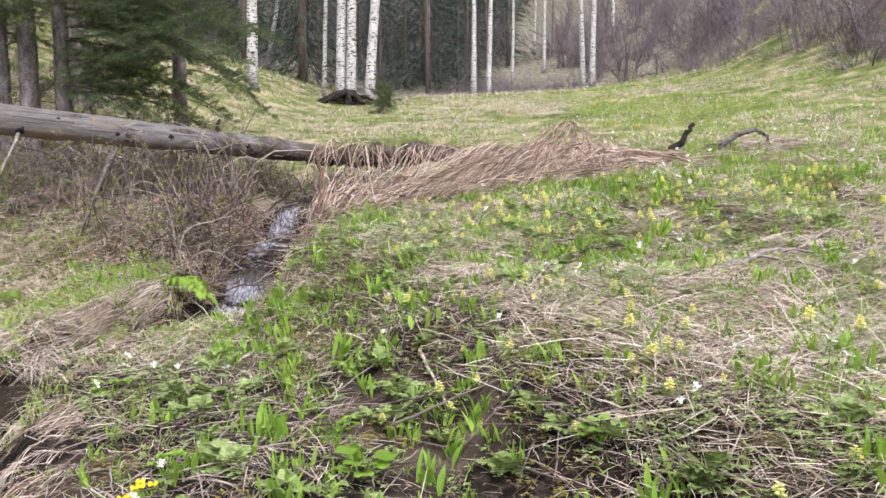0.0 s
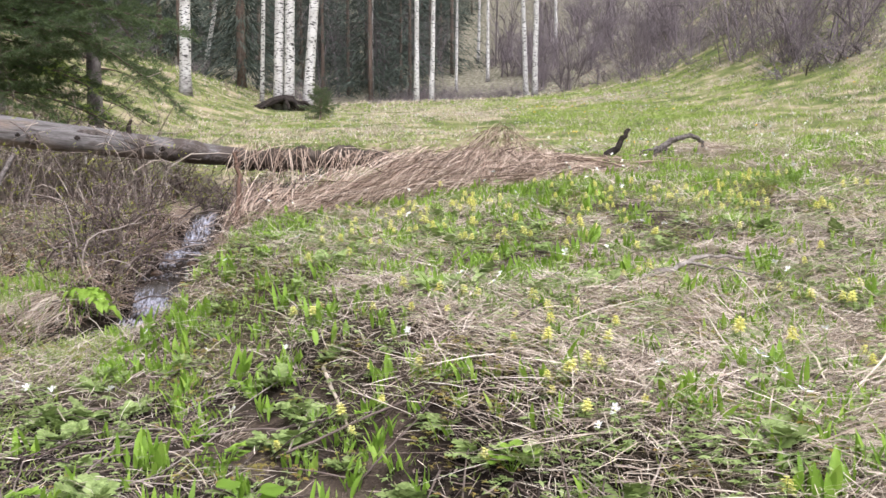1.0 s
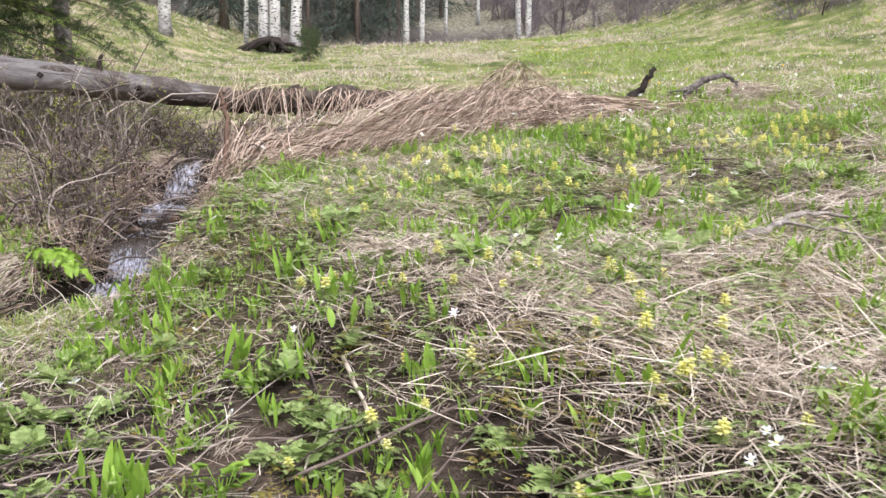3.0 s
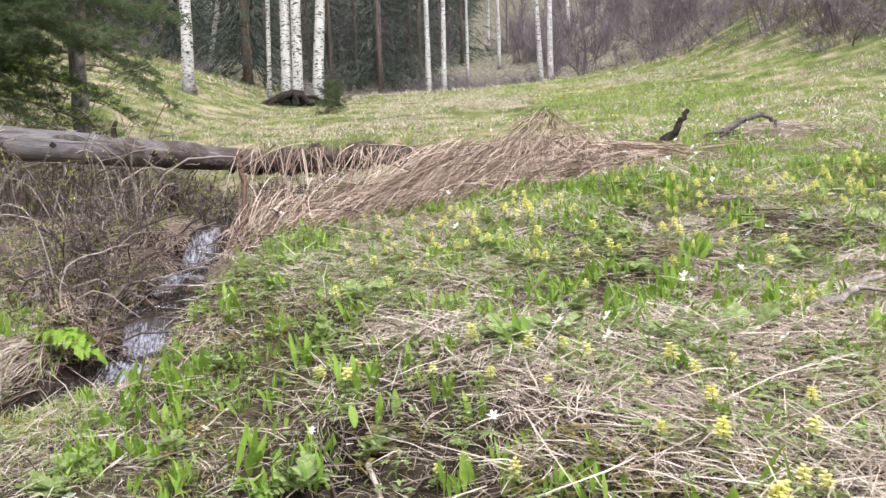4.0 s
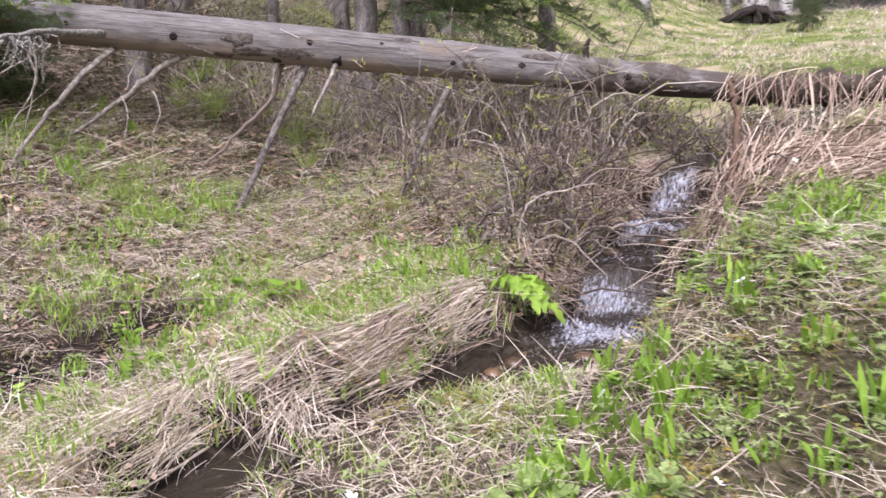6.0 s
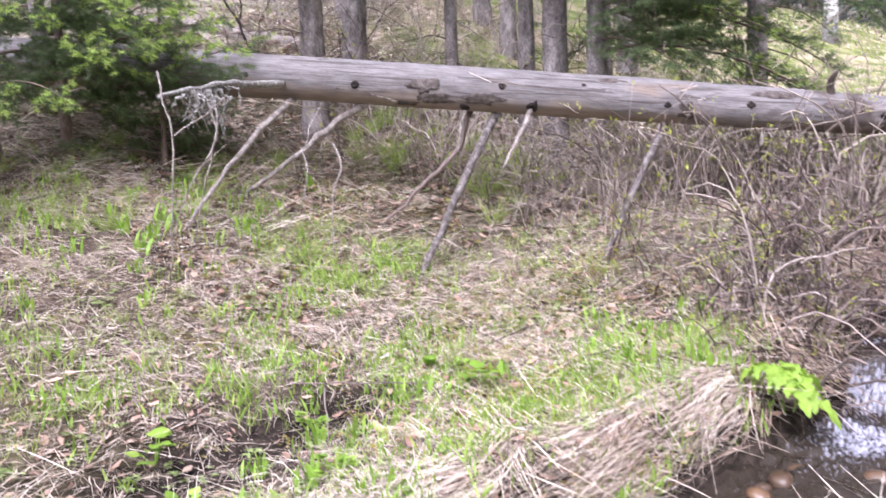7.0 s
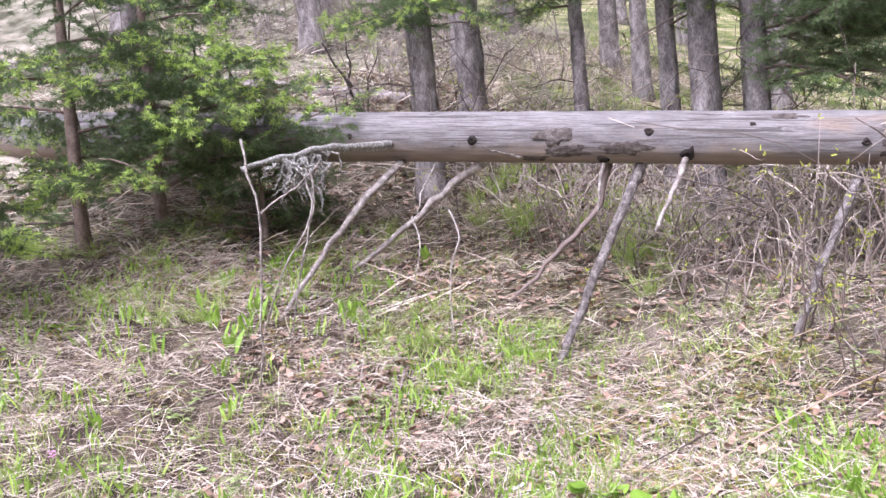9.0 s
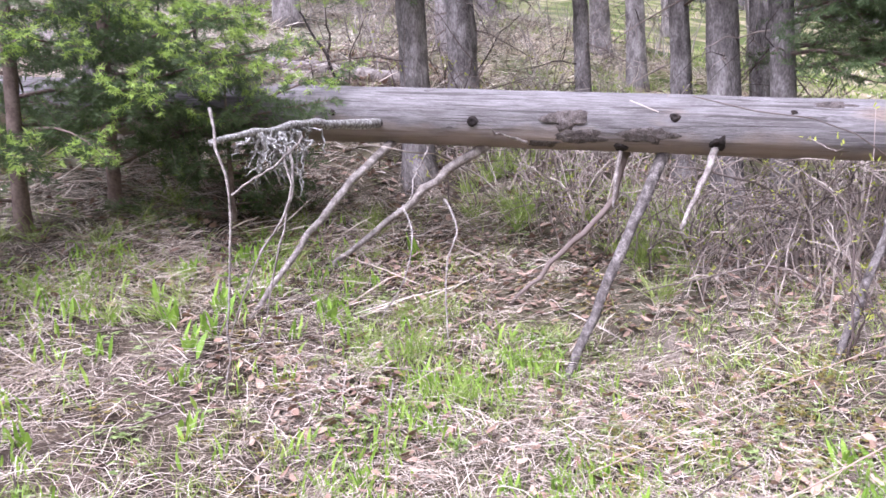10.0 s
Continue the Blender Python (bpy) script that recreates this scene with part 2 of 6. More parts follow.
M_WHITE = mat("white_petal", [(0.78, 0.80, 0.78), (0.86, 0.87, 0.86)], bump=0, rough=0.5, translucent=0.25)
M_PINK = mat("pink_petal", [(0.6, 0.2, 0.5), (0.7, 0.3, 0.6)], bump=0, rough=0.5)
M_TWIG = mat("bare_twig", [(0.035, 0.025, 0.022), (0.10, 0.074, 0.064), (0.205, 0.162, 0.142), (0.44, 0.38, 0.335)], scale=3, fine=40, island=0.7, bump=0, rough=0.85)
M_SHRUB = mat("hillside_twig", [(0.09, 0.074, 0.08), (0.17, 0.142, 0.152), (0.28, 0.242, 0.252)], scale=1, fine=9, island=0.6, bump=0, rough=0.9)
M_UNDER = mat("undergrowth_twig", [(0.11, 0.09, 0.08), (0.22, 0.19, 0.17), (0.38, 0.34, 0.31)], scale=2, fine=9, island=0.7, bump=0, rough=0.9)
M_STALK = mat("dry_stalk", [(0.09, 0.07, 0.06), (0.21, 0.17, 0.145), (0.37, 0.31, 0.265), (0.56, 0.49, 0.42)], scale=3, fine=40, island=0.7, bump=0, rough=0.85)
M_DEAD = mat("dead_branch", [(0.08, 0.066, 0.058), (0.23, 0.2, 0.178), (0.46, 0.42, 0.38)], scale=22, fine=110, bump=0.6, rough=0.85)
M_LICHEN = mat("lichen", [(0.05, 0.043, 0.037), (0.22, 0.21, 0.19), (0.56, 0.555, 0.53)], scale=60, fine=90, bump=0.6, rough=0.9)
M_BARK = mat("conifer_bark", [(0.045, 0.038, 0.035), (0.18, 0.16, 0.15), (0.39, 0.36, 0.345)], scale=6, fine=38, stretch=(2, 2, 1.0), rough=0.9, bump=0.8)
M_BARK_SMALL = mat("young_bark", [(0.07, 0.05, 0.04), (0.15, 0.11, 0.09), (0.22, 0.17, 0.14)], scale=9, fine=60, rough=0.9, bump=0.4)
M_NEEDLE = mat("fir_needles", [(0.045, 0.072, 0.034), (0.11, 0.16, 0.068), (0.21, 0.28, 0.11)], scale=1.3, fine=8, island=0.35, bump=0, rough=0.45, translucent=0.45)
M_NEEDLE_NEW = mat("young_fir_needles", [(0.15, 0.24, 0.045), (0.3, 0.43, 0.085), (0.5, 0.62, 0.16)], scale=3, fine=8, island=0.35, bump=0, rough=0.5, translucent=0.3)
M_FAR_NEEDLE = mat("far_needles", [(0.03, 0.042, 0.035), (0.056, 0.073, 0.058), (0.095, 0.118, 0.088)], scale=0.7, fine=4, island=0.5, bump=0, rough=0.7)
M_CRUMB = mat("plant_litter", [(0.03, 0.022, 0.017), (0.085, 0.062, 0.048), (0.20, 0.15, 0.12), (0.46, 0.375, 0.315)], scale=3, fine=40, island=0.75, bump=0, rough=0.9)
M_SCRAP = mat("scaly_bark", [(0.03, 0.024, 0.021), (0.085, 0.07, 0.062), (0.17, 0.148, 0.135)], scale=22, fine=120, bump=0.9, rough=0.95)
M_CHAR = mat("dark_knot", [(0.008, 0.006, 0.005), (0.025, 0.019, 0.016), (0.065, 0.05, 0.042)], scale=14, fine=80, bump=0.8, rough=0.95)
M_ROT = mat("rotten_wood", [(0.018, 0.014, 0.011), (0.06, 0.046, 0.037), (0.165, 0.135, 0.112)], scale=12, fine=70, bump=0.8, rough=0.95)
M_RED = mat("rotten_red_wood", [(0.045, 0.028, 0.02), (0.11, 0.066, 0.046), (0.19, 0.12, 0.085)], scale=9, fine=50, bump=0.7, rough=0.9)
M_STONE = mat("wet_stone", [(0.035, 0.025, 0.018), (0.10, 0.06, 0.035), (0.20, 0.115, 0.06)], scale=9, fine=60, bump=0.4, rough=0.3, random_ob=0.4, spec=0.5)
M_PROP = mat("rough_branch_bark", [(0.035, 0.029, 0.026), (0.125, 0.108, 0.099), (0.33, 0.3, 0.28)], scale=26, fine=130, bump=1.0, rough=0.9)
M_BRIGHT = mat("bright_lobed_leaf", [(0.18, 0.31, 0.035), (0.34, 0.5, 0.075)], scale=14, fine=60, bump=0.2, rough=0.5, translucent=0.4)
M_BUD = mat("young_bud_leaf", [(0.30, 0.34, 0.04), (0.42, 0.46, 0.07)], island=0.5, bump=0, rough=0.5, translucent=0.3)


# ---- mesh helpers ----
rng = np.random.default_rng(7)


class Acc:
    """Gathers vertices and quads (a triangle repeats its last corner) for one mesh."""

    def __init__(self):
        self.v, self.q, self.n = [], [], 0

    def add(self, v, q):
        self.v.append(np.asarray(v, float).reshape(-1, 3))
        self.q.append(np.asarray(q, int).reshape(-1, 4) + self.n)
        self.n += len(self.v[-1])
        return self

    def mesh(self, name, material, smooth=True):
        me = bpy.data.meshes.new(name)
        v = np.concatenate(self.v) if self.v else np.zeros((0, 3))
        q = np.concatenate(self.q) if self.q else np.zeros((0, 4), int)
        tri = q[:, 2] == q[:, 3]
        sizes = np.where(tri, 3, 4)
        loops = q.ravel()[np.stack([np.ones_like(tri)] * 3 + [~tri], 1).ravel()]
        me.vertices.add(len(v)), me.loops.add(len(loops)), me.polygons.add(len(q))
        me.vertices.foreach_set("co", v.ravel())
        me.loops.foreach_set("vertex_index", loops)
        me.polygons.foreach_set("loop_start", np.r_[0, np.cumsum(sizes)[:-1]] if len(q) else [])
        me.polygons.foreach_set("use_smooth", np.full(len(q), smooth))
        me.materials.append(material)
        me.update(calc_edges=True)
        return me


def part(name, data, material, parent, label="", kind=""):
    """One mesh object under a thing or under a part, in the thing's own coordinates."""
    me = data.mesh(name, material) if isinstance(data, Acc) else data
    ob = new(name, me)
    ob.parent = parent
    return tagged(ob, label, kind=kind)


def thing(name, label, category, place=(0, 0, 0), group="", kind=""):
    ob = new(name)
    ob.location = place
    return tagged(ob, label, category, group, kind)


def unit(a):
    return a / np.maximum(np.linalg.norm(a, axis=-1, keepdims=True), 1e-9)


def tube(points, radii, sides=6, cap=True, ripple=0.0):
    """A round stem through the points."""
    p, r = np.asarray(points, float), np.broadcast_to(np.asarray(radii, float), len(points))
    d = unit(np.gradient(p, axis=0))
    ref = np.array([0, 0, 1.0]) if abs(d[:, 2]).mean() < 0.8 else np.array([1.0, 0, 0])
    u = unit(np.cross(d, ref))
    w = np.cross(d, u)
    a = np.arange(sides) / sides * 2 * np.pi
    rr = r[:, None] * (1 + ripple * rng.normal(size=(len(p), sides)))
    v = p[:, None] + rr[..., None] * (np.cos(a)[None, :, None] * u[:, None] + np.sin(a)[None, :, None] * w[:, None])
    i, j = np.meshgrid(np.arange(len(p) - 1), np.arange(sides), indexing="ij")
    k = (j + 1) % sides
    q = np.stack([i * sides + j, i * sides + k, (i + 1) * sides + k, (i + 1) * sides + j], -1).reshape(-1, 4)
    v = v.reshape(-1, 3)
    if cap:
        n = len(v)
        v = np.r_[v, p[:1], p[-1:]]
        e = (len(p) - 1) * sides
        j = np.arange(sides)
        k = (j + 1) % sides
        q = np.r_[q, np.stack([k, j, np.full(sides, n), np.full(sides, n)], -1), np.stack([e + j, e + k, np.full(sides, n + 1), np.full(sides, n + 1)], -1)]
    return v, q


def ribbons(p, d, length, width, bend, segs=3, tip=0.15, base=0.6, wide=0.35, fold=None):
    """Many blades at once: from p along d, bent by the vector bend, each segs quads long."""
    p, d, bend = np.asarray(p, float), unit(np.asarray(d, float)), np.asarray(bend, float)
    n = len(p)
    length, width = np.broadcast_to(length, n), np.broadcast_to(width, n)
    t = np.linspace(0, 1, segs + 1)
    s = unit(np.cross(d, rng.normal(size=(n, 3)))) if fold is None else unit(np.cross(d, fold))
    mid = p[:, None] + length[:, None, None] * (d[:, None] * t[None, :, None] + bend[:, None] * (t**2)[None, :, None])
    prof = np.interp(t, [0, wide, 1], [base, 1, tip])
    half = s[:, None] * (width[:, None] * prof[None])[..., None] / 2
    v = np.stack([mid - half, mid + half], 2).reshape(-1, 3)
    b = (np.arange(n) * 2 * (segs + 1))[:, None] + 2 * np.arange(segs)[None]
    q = np.stack([b, b + 1, b + 3, b + 2], -1).reshape(-1, 4)
    return v, q


def smooth(a, b, x):
    t = np.clip((x - a) / (b - a), 0, 1)
    return t * t * (3 - 2 * t)


def value_noise(x, y, seed):
    """Smooth noise of about -1 to 1 on a lattice of unit cells."""
    def corner(i, j):
        h = np.sin(i * 127.1 + j * 311.7 + seed * 74.7) * 43758.5453
        return 2 * (h - np.floor(h)) - 1

    i, j = np.floor(x), np.floor(y)
    fx, fy = x - i, y - j
    fx, fy = fx * fx * (3 - 2 * fx), fy * fy * (3 - 2 * fy)
    return (corner(i, j) * (1 - fx) + corner(i + 1, j) * fx) * (1 - fy) + (corner(i, j + 1) * (1 - fx) + corner(i + 1, j + 1) * fx) * fy


def fractal(x, y, seed, octaves=3):
    return sum(value_noise(x * 2**k, y * 2**k, seed + k) / 2**k for k in range(octaves))


# ---- the lie of the land ----
CREEK = np.array([(-0.6, 15.0, 1.55), (-1.3, 11.6, 1.2), (-1.72, 9.9, 1.05), (-1.84, 9.6, 1.0), (-1.87, 9.45, 0.68), (-1.9, 9.05, 0.62), (-2.0, 8.9, 0.45), (-2.04, 8.68, 0.40), (-2.0, 8.5, 0.11),
                  (-1.99, 8.1, 0.07), (-2.1, 7.6, 0.03), (-2.28, 7.15, 0.0), (-2.42, 6.75, -0.02), (-2.66, 6.4, -0.04), (-2.94, 5.95, -0.07), (-3.02, 5.45, -0.1), (-2.92, 4.95, -0.13), (-2.72, 4.45, -0.17),
                  (-2.5, 4.0, -0.2), (-2.2, 3.4, -0.26), (-1.9, 1.6, -0.4), (-3.0, -4.0, -0.9)])


def brook_half(y):
    """Half the width of the water."""
    return np.interp(y, [4.0, 5.2, 6.0, 6.4, 6.75, 7.15, 7.6, 8.2, 8.5, 8.75, 9.1, 9.35, 9.6, 12], [0.22, 0.18, 0.17, 0.23, 0.28, 0.34, 0.38, 0.36, 0.24, 0.2, 0.24, 0.15, 0.13, 0.25])


def creek_at(x, y):
    """Distance to the stream, its level there, the side (left negative) and how far along it."""
    x, y = np.asarray(x, float), np.asarray(y, float)
    best = np.full(x.shape, 1e9)
    level, side, along = np.zeros(x.shape), np.ones(x.shape), np.zeros(x.shape)
    run = 0.0
    for a, b in zip(CREEK[:-1], CREEK[1:]):
        e = b[:2] - a[:2]
        n = np.hypot(*e)
        t = np.clip(((x - a[0]) * e[0] + (y - a[1]) * e[1]) / n**2, 0, 1)
        dx, dy = x - a[0] - t * e[0], y - a[1] - t * e[1]
        d = np.hypot(dx, dy)
        near = d < best
        best = np.where(near, d, best)
        level = np.where(near, a[2] + t * (b[2] - a[2]), level)
        side = np.where(near, np.sign(e[0] * dy - e[1] * dx), side)
        along = np.where(near, run + t * n, along)
        run += n
    return best, level, side, along


def soft(x, s=1.0):
    return s * np.logaddexp(0, x / s)


def hollow(x, y):
    """A muddy trickle's hollow on the left bank."""
    mid = np.interp(y, [5.2, 5.75, 6.2, 6.7], [-4.58, -4.6, -4.5, -4.38])
    return np.exp(-(((x - mid) / 0.34) ** 2)) * smooth(7.2, 6.7, y) * smooth(4.7, 5.2, y)


def hill_foot(y):
    """Where the meadow ends and the steep hillside begins."""
    return np.maximum(11.4 - 0.06 * (y - 24), 7.0)


def height(x, y, rough=1.0):
    x, y = np.asarray(x, float), np.asarray(y, float)
    d, level, side, _ = creek_at(x, y)
    plane = 0.62 + 0.122 * (np.clip(y, -30, 34) - 5) + 0.07 * np.clip(y - 34, 0, None) + 0.09 * soft(np.minimum(x, 30) - 6.5, 1.5) * smooth(46, 26, y) + 0.04 * (np.clip(x, -40, 60) - 0.5)
    terrace = -0.45 * smooth(-0.35, 0.6, -0.83 * (x + 0.5) - 0.55 * (y - 5.9)) * smooth(9.0, 7.0, y)
    right = plane + terrace + 0.62 * np.minimum(soft(x - hill_foot(y), 1.2), 60)
    hill = 0.46 * soft(-(x + 4.6), 0.3)
    left = plane - 0.45 * smooth(9.8, 8.2, y) + hill + (0.36 * soft(-(x + 4.3), 0.35) - hill) * smooth(13, 22, y)
    w = smooth(-1.0, 1.0, np.where(d < 1.0, side * d, side))
    w = np.where(y > 13, smooth(-4.0, 1.0, x + 2.5), w)
    z = right * w + left * (1 - w)
    z = z + 0.2 * soft(y - 60, 4) + 0.9 * smooth(70, 200, y) * soft(np.abs(x) - 30, 10) * 0.3
    z = z + rough * (0.05 * fractal(x / 1.3, y / 1.3, 3) + 0.016 * fractal(x / 0.22, y / 0.22, 9, 2)) * smooth(0.3, 1.2, d)
    z = z - 0.09 * hollow(x, y)
    half = brook_half(y)
    bank = np.where(side > 0, 0.3 + 0.45 * smooth(6.1, 7.0, y) - 0.1 * smooth(8.0, 8.8, y), 0.4 + 0.4 * smooth(7.6, 8.8, y))
    deep = np.minimum(level, z) - 0.09
    return np.where(y < 16, deep + (z - deep) * smooth(half * 0.82 + 0.05 * (side > 0), half * 0.82 + bank, d + (0.045 + 0.06 * smooth(8.2, 8.6, y)) * value_noise(x * 4, y * 4, 21)), z)


def ground_z(x, y):
    return float(height(np.array([x]), np.array([y]))[0])


def make_ground():
    def axis(lo, hi, step, far_lo, far_hi):
        core = np.arange(lo, hi + 1e-6, step)
        grow = lambda span: np.cumsum(step * 1.09 ** np.arange(1, 200))
        g = grow(0)
        up, down = hi + g[hi + g < far_hi], lo - g[lo - g > far_lo]
        return np.r_[down[::-1], core, up]

    xs, ys = axis(-9.5, 6.5, 0.055, -900, 900), axis(1.5, 14.0, 0.055, -300, 2200)
    gx, gy = np.meshgrid(xs, ys, indexing="xy")
    gz = height(gx, gy)
    v = np.stack([gx, gy, gz], -1).reshape(-1, 3)
    i, j = np.meshgrid(np.arange(len(ys) - 1), np.arange(len(xs) - 1), indexing="ij")
    k = i * len(xs) + j
    q = np.stack([k, k + 1, k + 1 + len(xs), k + len(xs)], -1).reshape(-1, 4)
    me = Acc().add(v, q).mesh("ground", M_GROUND)
    x, y = v[:, 0], v[:, 1]
    d, _, side, _ = creek_at(x, y)
    low = smooth(-0.5, 0.15, -0.83 * (x + 0.5) - 0.55 * (y - 5.9)) * (side > 0) * smooth(5.7, 5.1, y) * smooth(1.6, 2.8, y)
    wet = np.clip(smooth(0.8, 0.35, d) * (y < 16) + 1.0 * low * smooth(-0.7, -0.1, fractal(x * 1.1, y * 1.1, 5)) + 1.2 * hollow(x, y), 0, 1)
    wood = np.clip(smooth(-7.0, -9.5, x + 0.42 * np.clip(y - 9, 0, None)) * smooth(24, 14, y) + smooth(-0.5, 1.5, x - hill_foot(y)) * smooth(-0.45, 0.4, fractal(x / 3, y / 3, 61)) * 0.8 + smooth(47, 52, y + 1.5 * fractal(x / 3, y / 3, 63)), 0, 1)
    wood = np.maximum(wood, smooth(8.3, 9.2, y) * smooth(12.5, 11.0, y) * smooth(-1.6, -2.4, x) * 0.3)
    far = smooth(9.5, 13.0, y) * (1 - wood)
    green = np.clip(0.3 + 0.9 * fractal(x / 1.1, y / 1.1, 17), 0, 1) * 0.6
    for name, values in (("wet", wet), ("green", green), ("far", far), ("wood", wood)):
        me.attributes.new(name, "FLOAT", "POINT").data.foreach_set("value", values.astype(np.float32))
    tagged(new("ground", me), "meadow slope of soil, matted dry grass and young turf", "ground", kind="structure")


make_ground()


def make_stream():
    seg = np.r_[0, np.cumsum(np.hypot(*np.diff(CREEK[:, :2], axis=0).T))]
    s = np.r_[np.linspace(0, 4.5, 60)[:-1], np.linspace(4.5, seg[-3], 760), np.linspace(seg[-3], seg[-1], 60)[1:]]
    c = np.stack([np.interp(s, seg, CREEK[:, k]) for k in range(3)], -1)
    ker = np.hanning(15) / np.hanning(15).sum()
    c = np.stack([np.convolve(np.pad(c[:, k], 7, mode="edge"), ker, "valid") for k in range(3)], -1)
    d = unit(np.gradient(c[:, :2], axis=0))
    nrm = np.stack([-d[:, 1], d[:, 0]], -1)
    m = 41
    across = np.linspace(-1, 1, m)
    v = np.zeros((len(c), m, 3))
    v[..., :2] = c[:, None, :2] + nrm[:, None] * across[None, :, None] * (brook_half(c[:, 1]) + 0.03)[:, None, None]
    x, y = v[..., 0], v[..., 1]
    bell = lambda at, wide: np.exp(-(((y - at) / wide) ** 2))
    wild = np.clip(bell(8.2, 0.3) + bell(9.15, 0.2) + bell(9.52, 0.14) + 0.9 * bell(8.8, 0.14) + 0.8 * bell(7.65, 0.3), 0, 1)
    wild = np.where(y < 12, wild, 0.2)
    v[..., 2] = c[:, None, 2] - 0.03 + (0.006 + 0.022 * wild) * fractal(x * 7, y * 7, 31) + (0.002 + 0.02 * wild) * fractal(x * 24, y * 15, 37, 2)
    i, j = np.meshgrid(np.arange(len(c) - 1), np.arange(m - 1), indexing="ij")
    k = i * m + j
    q = np.stack([k, k + 1, k + m + 1, k + m], -1).reshape(-1, 4)
    me = Acc().add(v, q).mesh("water", M_WATER)
    foam = 0.28 * (1.0 * bell(8.12, 0.26) + 0.75 * bell(8.52, 0.1) + 1.15 * bell(9.15, 0.15) + bell(9.5, 0.12) + 0.8 * bell(8.82, 0.1)) + 0.05 * bell(7.6, 0.3)
    foam = np.clip(foam * (1 + 0.55 * fractal(x * 5, y * 5, 33)) - 0.1 * across[None] ** 4, 0, 0.4)
    me.attributes.new("foam", "FLOAT", "POINT").data.foreach_set("value", foam.ravel().astype(np.float32))
    tagged(new("water", me), "narrow mountain brook with white water tumbling down a step", "stream", kind="structure")


make_stream()

# ---- the fallen trunk over the brook ----
LOG_A, LOG_B = np.array([-10.6, 6.64, 2.64]), np.array([-1.55, 10.43, 1.60])


def log_point(x):
    """The middle of the trunk at x, and its radius."""
    t = (x - LOG_A[0]) / (LOG_B[0] - LOG_A[0])
    r = np.interp(x, [-10.6, -6.5, -5, -3.8, -2.7, -2.0, -1.55], [0.21, 0.176, 0.168, 0.158, 0.14, 0.122, 0.10])
    return LOG_A + t * (LOG_B - LOG_A), r


def limb(points, r0, r1, sides=7, wobble=0.0, n=14):
    """A branch along a bent line given by a few points."""
    pts = np.array(points, float)
    s = np.r_[0, np.cumsum(np.linalg.norm(np.diff(pts, axis=0), axis=1))]
    t = np.linspace(0, s[-1], n)
    c = np.stack([np.interp(t, s, pts[:, k]) for k in range(3)], -1)
    for _ in range(2):
        c[1:-1] = (c[:-2] + 2 * c[1:-1] + c[2:]) / 4
    if wobble:
        c[1:-1] += rng.normal(scale=wobble, size=(n - 2, 3))
    return tube(c, np.linspace(r0, r1, n), sides, ripple=0.09)


